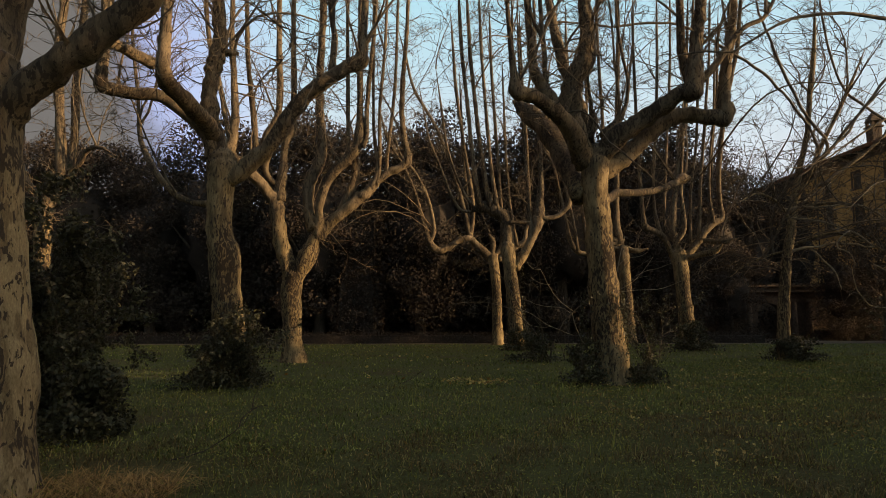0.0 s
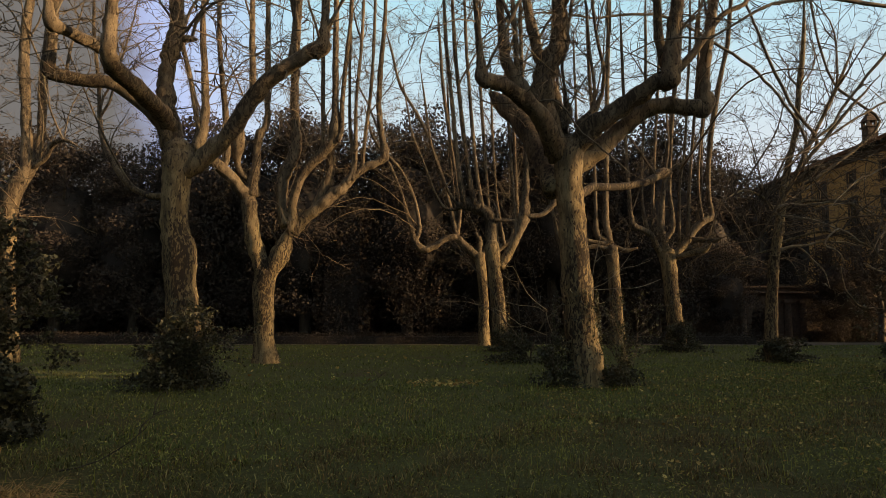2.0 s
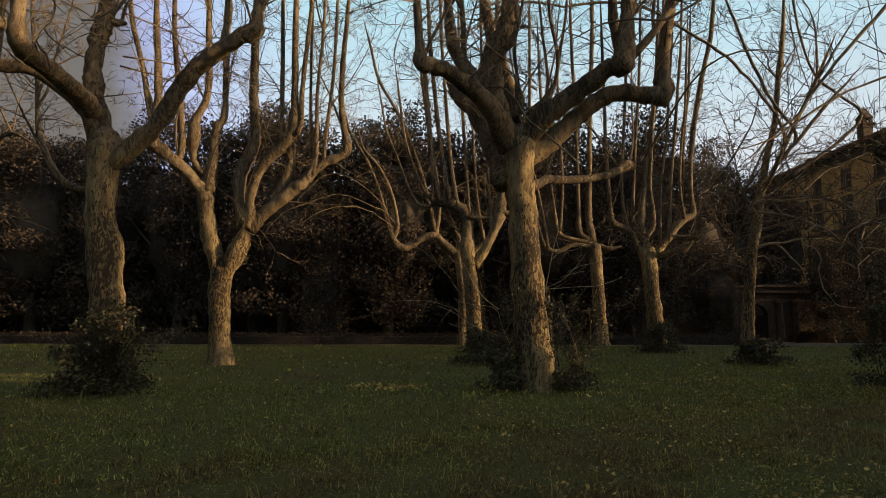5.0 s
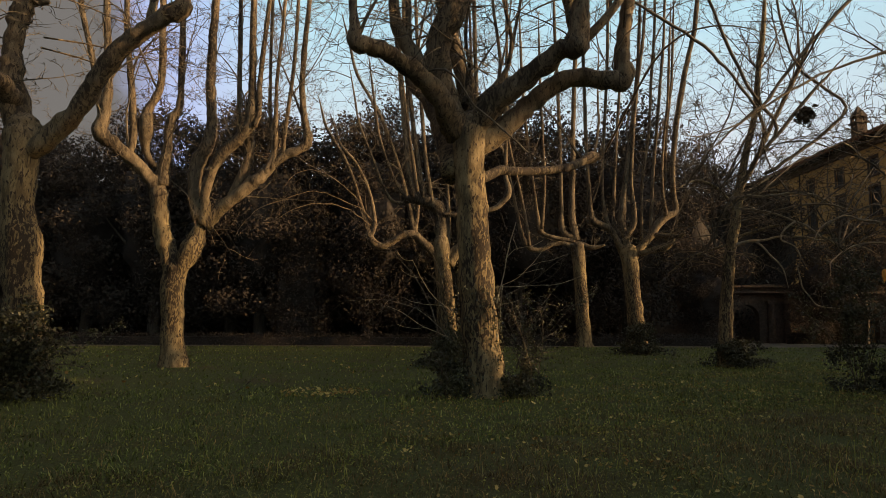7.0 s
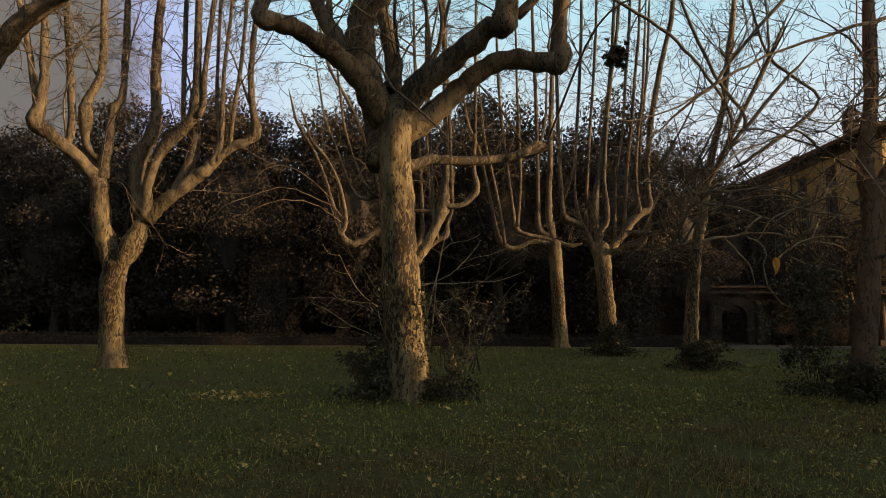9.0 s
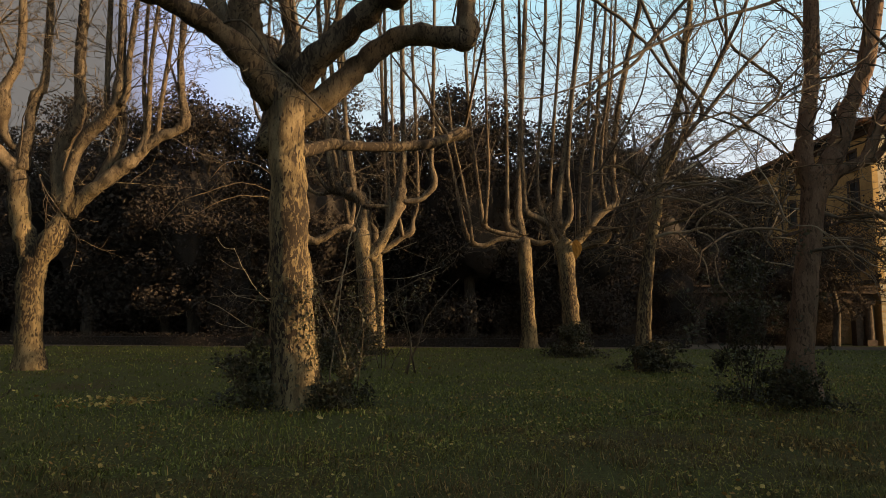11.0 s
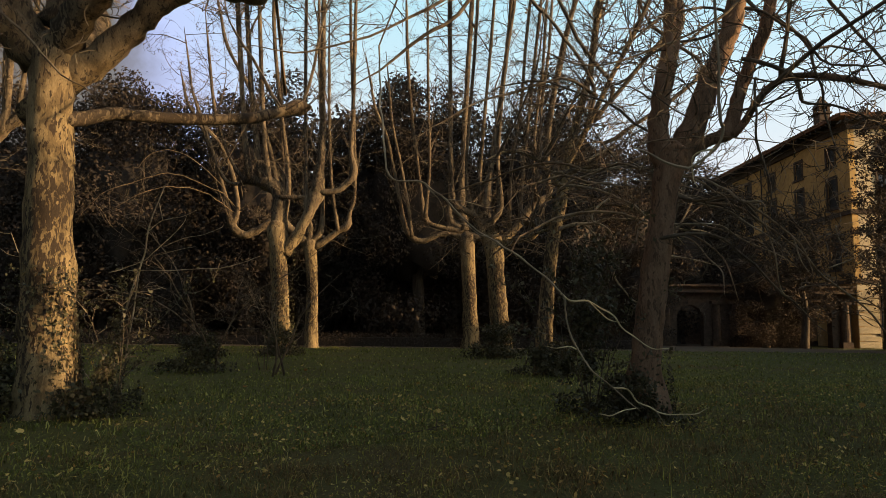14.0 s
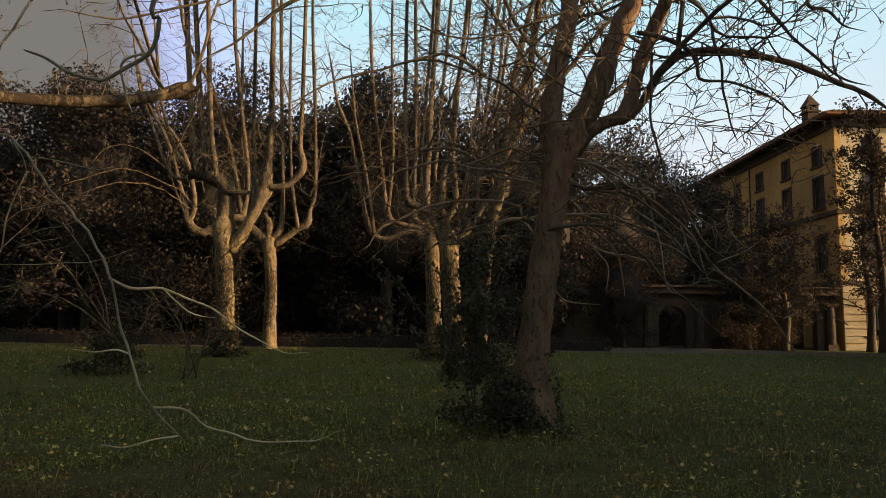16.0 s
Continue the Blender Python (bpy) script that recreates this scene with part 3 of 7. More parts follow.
limb(tree_spreading, (-1.55, -0.50, 7.10, 0.070), (-1.58, -0.50, 8.04, 0.062), (-1.64, -0.50, 8.86, 0.053), (-1.68, -0.50, 9.85, 0.045), (-1.71, -0.50, 10.85, 0.032))
limb(tree_spreading, (-0.64, 0.10, 4.54, 0.251), (-0.79, 1.39, 5.86, 0.284), (-1.08, 2.29, 6.84, 0.280), (-1.54, 3.11, 7.67, 0.261), (-1.86, 3.60, 8.17, 0.247))
limb(tree_spreading, (-0.45, -0.10, 5.96, 0.134), (-0.28, 0.07, 6.47, 0.127), (-0.33, 0.20, 6.88, 0.128))
limb(tree_spreading, (-0.29, 0.20, 6.84, 0.041), (-0.37, 0.20, 7.79, 0.037), (-0.15, 0.20, 8.93, 0.037), (-0.05, 0.20, 9.92, 0.032), (0.05, 0.20, 10.92, 0.022))
limb(tree_spreading, (-0.10, 0.00, 6.06, 0.108), (0.31, 0.00, 6.45, 0.099), (0.55, 0.00, 6.91, 0.118))
limb(tree_spreading, (0.53, 0.00, 6.88, 0.045), (0.59, 0.00, 7.44, 0.041), (0.44, 0.00, 8.27, 0.037), (0.36, 0.00, 9.11, 0.032), (0.32, 0.00, 10.11, 0.027), (0.27, 0.00, 11.11, 0.019))
limb(tree_spreading, (-0.31, 0.00, 5.41, 0.295), (0.20, -0.34, 5.93, 0.246), (0.73, -0.66, 6.26, 0.207), (1.12, -0.89, 6.50, 0.204), (1.44, -1.10, 6.72, 0.201), (1.70, -1.25, 6.82, 0.266), (1.78, -1.25, 7.45, 0.167), (1.86, -1.25, 8.09, 0.151), (1.94, -1.25, 8.48, 0.143), (2.04, -1.25, 9.48, 0.122), (2.13, -1.25, 10.47, 0.086))
limb(tree_spreading, (1.78, -0.90, 7.02, 0.111), (1.62, -0.90, 7.87, 0.103), (1.62, -0.90, 8.66, 0.095), (1.62, -0.90, 9.66, 0.081), (1.62, -0.90, 10.66, 0.057))
limb(tree_spreading, (1.98, -0.90, 7.06, 0.094), (2.47, -0.90, 7.61, 0.086), (3.07, -0.90, 8.40, 0.069), (3.59, -0.90, 8.67, 0.052), (3.85, -0.90, 9.09, 0.044), (4.11, -0.90, 9.52, 0.031))
limb(tree_spreading, (-0.29, 0.15, 5.05, 0.297), (0.40, 0.06, 5.51, 0.243), (0.95, -0.02, 5.99, 0.206), (1.47, -0.09, 6.42, 0.197), (1.98, -0.15, 6.55, 0.188), (2.49, -0.21, 6.48, 0.187), (2.89, -0.25, 6.45, 0.204), (2.85, -0.25, 6.93, 0.169), (2.93, -0.25, 7.61, 0.134), (3.07, -0.25, 8.44, 0.117), (3.16, -0.25, 8.99, 0.108), (3.24, -0.25, 9.99, 0.092), (3.32, -0.25, 10.99, 0.065))
limb(tree_spreading, (-0.32, 0.40, 5.93, 0.147), (-0.40, 0.65, 6.68, 0.159), (-0.51, 0.83, 7.24, 0.162), (-0.68, 1.06, 7.98, 0.149), (-0.83, 1.20, 8.43, 0.143), (-1.05, 1.42, 9.90, 0.121), (-1.27, 1.64, 11.37, 0.086))
limb(tree_spreading, (-0.08, 0.00, 4.43, 0.126), (0.13, 0.25, 4.56, 0.116), (0.38, 0.55, 4.73, 0.106), (0.60, 0.78, 4.77, 0.095), (1.09, 1.24, 4.87, 0.098), (1.61, 1.70, 5.00, 0.099), (2.19, 2.16, 5.19, 0.106), (2.60, 2.48, 5.43, 0.113), (2.90, 2.70, 5.57, 0.158), (3.11, 2.70, 5.57, 0.095), bark=LIMB_BARK)
limb(tree_spreading, (-1.62, -1.0, 6.22, 0.0260), (-0.85, -1.12, 6.27, 0.0230), (-0.37, -1.24, 5.79, 0.0205), (-0.14, -1.36, 5.4, 0.0190), (0.56, -1.48, 4.77, 0.0150), (1.17, -1.6, 4.32, 0.0100), name="branch")
tree_ivied = plane_tree(3.5, 31.7, "pollarded plane tree with ivy on its lower trunk")
limb(tree_ivied, (0.01, 0.0, -0.1, 0.462), (-0.02, 0.0, 0.9, 0.358), (-0.14, 0.0, 2.79, 0.319), (-0.27, 0.0, 4.07, 0.32), (-0.35, 0.0, 4.82, 0.364), name="trunk")
limb(tree_ivied, (-0.21, 0.00, 3.91, 0.311), (-0.33, 0.26, 5.56, 0.307), (-0.45, 0.40, 6.45, 0.319), (-1.02, 0.52, 6.89, 0.303), (-1.66, 0.62, 7.03, 0.259), (-2.14, 0.70, 6.80, 0.108))
limb(tree_ivied, (-1.63, 0.50, 6.98, 0.178), (-1.90, 0.50, 8.56, 0.125), (-2.10, 0.50, 10.50, 0.108), (-2.38, 0.50, 13.47, 0.100), (-2.53, 0.50, 14.98, 0.101), (-2.63, 0.50, 16.98, 0.086), (-2.72, 0.50, 18.98, 0.061))
limb(tree_ivied, (-1.14, 0.40, 6.91, 0.160), (-1.39, 0.40, 8.30, 0.134), (-1.68, 0.40, 10.47, 0.108), (-1.93, 0.40, 12.93, 0.100), (-2.11, 0.40, 14.93, 0.101), (-2.21, 0.40, 16.93, 0.086), (-2.30, 0.40, 18.93, 0.060))
limb(tree_ivied, (-0.74, 0.30, 6.66, 0.115), (-1.02, 0.30, 8.27, 0.098), (-1.23, 0.30, 10.44, 0.090), (-1.40, 0.30, 12.89, 0.081), (-1.54, 0.30, 14.89, 0.082), (-1.61, 0.30, 16.89, 0.070), (-1.67, 0.30, 18.89, 0.049))
limb(tree_ivied, (0.01, 0.00, 3.91, 0.224), (0.49, 0.02, 4.72, 0.208), (0.92, 0.04, 5.60, 0.209), (1.18, 0.05, 6.35, 0.279), (1.23, 0.06, 6.94, 0.228), (1.34, 0.09, 8.48, 0.132), (1.27, 0.12, 10.40, 0.107), (1.20, 0.17, 13.36, 0.099), (1.16, 0.20, 14.86, 0.100), (1.14, 0.22, 16.86, 0.085), (1.11, 0.23, 18.86, 0.060))
limb(tree_ivied, (1.21, 0.00, 6.39, 0.131), (1.95, -0.04, 6.43, 0.113), (2.40, -0.07, 6.76, 0.131), (2.65, -0.10, 7.22, 0.166), (2.52, -0.13, 7.96, 0.105), (2.55, -0.19, 9.12, 0.087), (2.58, -0.29, 10.99, 0.079), (2.59, -0.40, 13.11, 0.071), (2.60, -0.45, 15.11, 0.060), (2.61, -0.50, 17.11, 0.042))
limb(tree_ivied, (-0.30, 0.00, 6.19, 0.078), (0.34, 0.00, 6.17, 0.087), (0.91, 0.00, 6.20, 0.078))
limb(tree_ivied, (0.86, 0.00, 5.41, 0.139), (0.73, 0.09, 6.82, 0.079), (0.61, 0.21, 8.98, 0.080), (0.51, 0.34, 11.20, 0.072), (0.40, 0.50, 14.00, 0.073), (0.36, 0.56, 16.00, 0.062), (0.32, 0.61, 18.00, 0.044))
limb(tree_ivied, (-2.02, 0.70, 6.80, 0.081), (-2.62, 0.70, 6.92, 0.072), (-3.07, 0.70, 7.63, 0.072), (-3.52, 0.70, 8.84, 0.063), (-4.19, 0.70, 10.55, 0.055), (-4.47, 0.70, 12.02, 0.046), (-4.74, 0.70, 13.50, 0.033))
limb(tree_ivied, (-1.84, 0.60, 6.85, 0.080), (-2.38, 0.60, 7.62, 0.072), (-2.90, 0.60, 8.82, 0.063), (-3.31, 0.60, 10.28, 0.063), (-3.59, 0.60, 12.26, 0.054), (-3.86, 0.60, 14.24, 0.038))
tree_slim_pair = plane_tree(3.22, 38.9, "slim far plane tree with two cup-shaped arms")
limb(tree_slim_pair, (0.0, 0.0, -0.1, 0.434), (-0.02, 0.0, 0.76, 0.326), (-0.05, 0.0, 3.21, 0.274), (-0.24, 0.0, 5.09, 0.331), name="trunk")
limb(tree_slim_pair, (-0.31, 0.00, 5.10, 0.281), (-1.07, -0.13, 5.75, 0.217), (-1.56, -0.23, 6.23, 0.204), (-2.22, -0.31, 6.18, 0.191), (-2.87, -0.42, 5.74, 0.190), (-3.51, -0.51, 5.54, 0.215), (-4.00, -0.60, 6.01, 0.202), (-4.23, -0.60, 6.83, 0.127), (-4.83, -0.60, 8.81, 0.102), (-5.50, -0.60, 10.47, 0.089), (-6.51, -0.60, 12.15, 0.077), (-6.78, -0.60, 13.11, 0.066), (-7.04, -0.60, 14.07, 0.046))
limb(tree_slim_pair, (-1.56, 0.00, 6.26, 0.193), (-1.72, 0.02, 6.92, 0.193), (-1.92, 0.05, 7.93, 0.142), (-2.56, 0.13, 10.31, 0.117), (-3.58, 0.22, 13.08, 0.105), (-4.96, 0.30, 15.55, 0.093), (-5.46, 0.33, 17.48, 0.079), (-5.97, 0.36, 19.42, 0.056))
limb(tree_slim_pair, (-0.31, 0.00, 5.27, 0.179), (-0.25, -0.12, 6.08, 0.166), (-0.51, -0.20, 6.56, 0.141))
limb(tree_slim_pair, (-4.00, -0.60, 6.01, 0.151), (-3.74, -0.60, 6.83, 0.114), (-4.11, -0.60, 8.64, 0.102), (-4.84, -0.60, 10.14, 0.089), (-5.67, -0.60, 11.14, 0.077), (-6.01, -0.60, 12.08, 0.065), (-6.35, -0.60, 13.02, 0.046))
limb(tree_slim_pair, (-1.59, 0.00, 6.32, 0.154), (-1.39, 0.00, 8.26, 0.116), (-1.89, 0.00, 11.64, 0.104), (-2.40, 0.00, 15.44, 0.105), (-2.57, 0.00, 17.94, 0.090), (-2.74, 0.00, 20.43, 0.063))
limb(tree_slim_pair, (-0.43, 0.00, 5.06, 0.195), (-0.93, 0.03, 5.54, 0.152), (-1.34, 0.05, 5.90, 0.131), (-1.63, 0.10, 6.95, 0.099), (-1.77, 0.18, 8.83, 0.088), (-2.00, 0.30, 11.79, 0.090), (-2.09, 0.35, 14.28, 0.076), (-2.19, 0.40, 16.78, 0.054))
limb(tree_slim_pair, (0.02, 0.00, 5.01, 0.185), (0.63, -0.03, 5.41, 0.163), (1.17, -0.05, 5.84, 0.163), (1.64, -0.07, 6.12, 0.185), (1.73, -0.09, 6.77, 0.109), (1.96, -0.13, 7.67, 0.098), (1.89, -0.21, 10.22, 0.088), (1.76, -0.31, 13.09, 0.088), (1.60, -0.40, 15.71, 0.078), (1.52, -0.44, 18.21, 0.066), (1.45, -0.48, 20.71, 0.047))
limb(tree_slim_pair, (-0.16, 0.00, 5.26, 0.163), (0.27, 0.02, 5.78, 0.163), (0.34, 0.06, 7.11, 0.109), (0.17, 0.14, 10.30, 0.100), (-0.02, 0.22, 13.27, 0.101), (-0.19, 0.30, 16.31, 0.091), (-0.26, 0.33, 18.81, 0.077), (-0.33, 0.36, 21.31, 0.055))
limb(tree_slim_pair, (1.20, -0.20, 5.82, 0.097), (0.96, -0.20, 7.08, 0.098), (0.73, -0.20, 8.78, 0.087), (0.57, -0.20, 11.66, 0.077), (0.48, -0.20, 14.66, 0.066), (0.39, -0.20, 17.65, 0.046))
limb(tree_slim_pair, (-3.63, -0.60, 6.62, 0.0248), (-4.46, -0.78, 7.53, 0.0248), (-5.68, -0.98, 8.05, 0.0248), (-7.04, -1.20, 8.44, 0.0216), (-8.36, -1.41, 8.02, 0.0184), (-9.79, -1.66, 7.42, 0.0180), (-10.61, -1.84, 6.57, 0.0148), (-11.07, -2.00, 5.64, 0.0120), name="branch", bark=BROWN_TWIG)
limb(tree_slim_pair, (-3.85, -0.60, 6.55, 0.0248), (-5.05, -1.02, 7.42, 0.0248), (-6.22, -1.38, 7.73, 0.0212), (-7.37, -1.72, 7.60, 0.0180), (-8.20, -1.99, 7.16, 0.0180), (-8.86, -2.24, 6.66, 0.0148), (-9.68, -2.50, 6.47, 0.0116), name="branch", bark=BROWN_TWIG)
limb(tree_slim_pair, (-3.85, -0.60, 6.68, 0.0216), (-4.79, -0.71, 8.17, 0.0216), (-6.04, -0.81, 9.25, 0.0188), (-7.28, -0.89, 9.70, 0.0188), (-8.19, -0.95, 9.37, 0.0156), (-8.78, -1.00, 8.73, 0.0124), name="branch", bark=BROWN_TWIG)
tree_far_pair = plane_tree(11.14, 39.6, "far slim plane tree with curled low arms and shoots")
limb(tree_far_pair, (0.0, 0.0, -0.1, 0.582), (-0.03, 0.0, 0.83, 0.408), (-0.14, 0.0, 3.46, 0.353), (-0.26, 0.0, 5.53, 0.385), name="trunk")
limb(tree_far_pair, (-0.35, 0.00, 5.63, 0.208), (-1.12, -0.05, 5.82, 0.139), (-1.72, -0.09, 5.75, 0.127), (-2.46, -0.13, 5.44, 0.138), (-3.05, -0.17, 5.58, 0.161), (-3.43, -0.21, 6.17, 0.138), (-3.65, -0.28, 7.20, 0.104), (-3.96, -0.37, 8.68, 0.092), (-4.43, -0.50, 10.76, 0.081), (-5.04, -0.60, 12.25, 0.070), (-5.33, -0.65, 13.72, 0.059), (-5.62, -0.69, 15.19, 0.042))
limb(tree_far_pair, (-0.41, 0.00, 5.96, 0.162), (-1.42, -0.08, 6.12, 0.127), (-2.17, -0.13, 6.34, 0.138), (-2.46, -0.17, 6.72, 0.173), (-2.62, -0.25, 7.81, 0.104), (-2.94, -0.43, 10.19, 0.093), (-3.26, -0.62, 12.87, 0.081), (-3.43, -0.80, 15.27, 0.081), (-3.50, -0.87, 17.27, 0.069), (-3.57, -0.95, 19.27, 0.049))
limb(tree_far_pair, (-2.39, -0.70, 6.55, 0.114), (-2.20, -0.70, 9.22, 0.080), (-2.30, -0.70, 12.24, 0.069), (-2.38, -0.70, 15.32, 0.070), (-2.41, -0.70, 17.32, 0.060), (-2.43, -0.70, 19.32, 0.042))
limb(tree_far_pair, (-0.35, 0.00, 6.02, 0.231), (-0.56, 0.04, 7.58, 0.198), (-0.47, 0.09, 9.73, 0.152), (-0.37, 0.15, 12.54, 0.142), (-0.21, 0.23, 15.73, 0.132), (-0.05, 0.30, 18.99, 0.121), (0.01, 0.33, 21.49, 0.103), (0.07, 0.36, 23.99, 0.073))
limb(tree_far_pair, (-0.53, 0.00, 6.22, 0.162), (-1.12, 0.03, 6.58, 0.209), (-1.12, 0.08, 8.19, 0.117), (-1.13, 0.18, 10.98, 0.106), (-1.19, 0.29, 14.15, 0.108), (-1.28, 0.40, 17.40, 0.097), (-1.32, 0.44, 19.90, 0.082), (-1.36, 0.48, 22.40, 0.058))
limb(tree_far_pair, (-0.11, 0.00, 5.84, 0.150), (0.49, -0.19, 5.58, 0.149), (1.20, -0.40, 5.71, 0.126))
limb(tree_far_pair, (-3.05, -0.50, 5.57, 0.102), (-3.27, -0.50, 7.17, 0.092), (-3.67, -0.50, 9.26, 0.081), (-4.14, -0.50, 11.37, 0.070), (-4.35, -0.50, 13.36, 0.059), (-4.57, -0.50, 15.35, 0.042))
tree_crooked = plane_tree(12.01, 32.5, "plane tree with a crooked bowl of arms and long shoots")
limb(tree_crooked, (0.0, 0.0, -0.1, 0.577), (-0.02, 0.0, 1.09, 0.416), (-0.15, 0.0, 3.06, 0.35), (-0.28, 0.0, 4.58, 0.375), name="trunk")
limb(tree_crooked, (-0.35, 0.00, 4.29, 0.191), (-0.74, 0.03, 5.00, 0.157), (-1.02, 0.05, 5.60, 0.148), (-1.44, 0.07, 5.88, 0.149), (-1.87, 0.08, 6.07, 0.175), (-1.96, 0.10, 6.68, 0.114), (-2.03, 0.16, 8.26, 0.097), (-2.08, 0.22, 10.25, 0.089), (-2.10, 0.30, 12.80, 0.081), (-2.11, 0.34, 15.30, 0.069), (-2.12, 0.38, 17.80, 0.049))
limb(tree_crooked, (-1.09, 0.10, 5.65, 0.122), (-1.25, 0.10, 6.20, 0.114), (-1.39, 0.10, 7.28, 0.079), (-1.32, 0.10, 9.24, 0.071), (-1.14, 0.10, 11.72, 0.072), (-0.99, 0.10, 14.25, 0.072), (-0.92, 0.10, 16.75, 0.061), (-0.84, 0.10, 19.25, 0.043))
limb(tree_crooked, (-0.33, 0.00, 4.46, 0.191), (-0.40, -0.03, 5.35, 0.165), (-0.56, -0.05, 5.82, 0.191), (-0.51, -0.08, 6.77, 0.183), (-0.39, -0.11, 7.73, 0.122), (-0.15, -0.17, 9.41, 0.105), (0.09, -0.23, 11.36, 0.088), (0.33, -0.30, 13.57, 0.080), (0.47, -0.34, 16.06, 0.068), (0.61, -0.38, 18.56, 0.048))
limb(tree_crooked, (-0.38, -0.10, 5.34, 0.121), (-0.01, -0.13, 6.00, 0.130), (-0.12, -0.21, 7.71, 0.087), (-0.00, -0.31, 10.10, 0.079), (0.24, -0.41, 12.52, 0.079), (0.55, -0.50, 14.73, 0.071), (0.73, -0.55, 17.22, 0.060), (0.90, -0.60, 19.72, 0.043))
limb(tree_crooked, (-0.09, 0.00, 4.30, 0.191), (0.31, 0.02, 4.84, 0.183), (0.79, 0.05, 5.37, 0.166), (1.16, 0.07, 5.93, 0.192), (1.64, 0.09, 6.32, 0.175), (2.00, 0.11, 6.59, 0.140), (1.91, 0.15, 7.81, 0.115), (2.07, 0.21, 9.79, 0.125), (2.49, 0.29, 12.07, 0.126), (2.90, 0.35, 13.88, 0.118), (3.31, 0.40, 15.46, 0.110), (3.63, 0.44, 17.94, 0.094), (3.94, 0.48, 20.42, 0.066))
limb(tree_crooked, (0.00, 0.00, 4.46, 0.130), (0.70, -0.42, 4.65, 0.145), (1.22, -0.74, 4.80, 0.169), (1.51, -1.00, 5.11, 0.109))
limb(tree_crooked, (0.85, -0.30, 5.37, 0.120), (1.66, -0.85, 5.21, 0.126), (1.97, -1.10, 5.36, 0.109))
limb(tree_crooked, (0.80, 0.10, 5.38, 0.096), (0.94, 0.10, 7.79, 0.079), (1.21, 0.10, 10.24, 0.071), (1.48, 0.10, 12.75, 0.072), (1.70, 0.10, 14.78, 0.063), (1.84, 0.10, 17.28, 0.054), (1.97, 0.10, 19.78, 0.038))
limb(tree_crooked, (0.37, 0.10, 4.90, 0.087), (0.47, 0.10, 7.79, 0.071), (0.85, 0.10, 10.24, 0.071), (1.04, 0.10, 12.74, 0.072), (1.26, 0.10, 15.04, 0.063), (1.38, 0.10, 17.53, 0.054), (1.50, 0.10, 20.03, 0.038))
limb(tree_crooked, (-0.91, 0.20, 5.50, 0.088), (-0.83, 0.20, 7.31, 0.079), (-0.66, 0.20, 9.76, 0.071), (-0.45, 0.20, 12.27, 0.072), (-0.27, 0.20, 14.81, 0.064), (-0.18, 0.20, 17.31, 0.054), (-0.09, 0.20, 19.81, 0.038))
limb(tree_crooked, (1.30, 0.20, 5.93, 0.088), (1.56, 0.20, 7.82, 0.071), (1.71, 0.20, 10.28, 0.071), (2.04, 0.20, 12.79, 0.063), (2.20, 0.20, 15.29, 0.054), (2.36, 0.20, 17.78, 0.038))
limb(tree_crooked, (1.48, -0.10, 6.26, 0.096), (1.33, -0.10, 7.75, 0.070), (1.45, -0.10, 9.69, 0.062), (1.72, -0.10, 11.67, 0.062), (1.88, -0.10, 14.16, 0.053), (2.05, -0.10, 16.66, 0.037))
tree_slender = plane_tree(12.54, 24.4, "slender smooth plane tree leaning among drooping twigs", limbs=BARK, trunk=BARK)
limb(tree_slender, (-0.02, 0.0, -0.1, 0.291), (0.02, 0.0, 1.14, 0.227), (0.14, 0.0, 2.6, 0.196), (0.31, 0.0, 3.91, 0.181), (0.51, 0.0, 4.83, 0.165), (0.65, 0.0, 5.76, 0.15), name="trunk")
limb(tree_slender, (0.64, 0.0, 5.68, 0.15), (0.97, 0.04, 7.11, 0.118), (1.38, 0.08, 8.55, 0.102), (1.6, 0.12, 10.16, 0.103), (1.86, 0.16, 11.62, 0.087), (2.08, 0.2, 14.05, 0.07))
limb(tree_slender, (0.63, 0.0, 5.85, 0.1), (1.12, -0.1, 6.67, 0.083), (1.79, -0.2, 8.1, 0.067), (2.73, -0.3, 9.98, 0.067), (3.5, -0.4, 11.7, 0.051))
limb(tree_slender, (0.59, 0.0, 5.51, 0.083), (1.06, -0.23, 5.73, 0.058), (1.97, -0.45, 5.77, 0.049), (2.85, -0.68, 5.55, 0.04), (3.53, -0.9, 4.94, 0.032))
limb(tree_slender, (0.43, 0.0, 4.25, 0.066), (1.01, -0.3, 4.46, 0.049), (1.89, -0.6, 4.63, 0.04), (3.03, -0.9, 4.14, 0.031), (3.5, -1.2, 3.48, 0.023))
limb(tree_slender, (0.55, 0.0, 5.17, 0.066), (-0.1, -0.27, 5.86, 0.049), (-0.96, -0.53, 6.12, 0.041), (-1.81, -0.8, 5.72, 0.024))
limb(tree_slender, (0.4, 0.0, 4.08, 0.049), (-0.19, 0.17, 3.93, 0.041), (-1.0, 0.33, 3.61, 0.033), (-1.64, 0.5, 3.11, 0.025))
tree_shaded = plane_tree(12.85, 16.4, "dark shaded plane tree with three rising limbs and drooping twigs", limbs=BROWN_BARK, trunk=BROWN_BARK)
limb(tree_shaded, (0.03, 0.00, -0.12, 0.389), (0.03, 0.00, 0.44, 0.324), (0.05, 0.00, 0.76, 0.244), (0.11, 0.00, 1.24, 0.229), (0.19, 0.00, 1.90, 0.214), (0.28, 0.00, 2.56, 0.203), (0.37, 0.00, 3.15, 0.200), (0.47, 0.00, 3.75, 0.218), (0.54, 0.00, 4.07, 0.253), name="trunk")
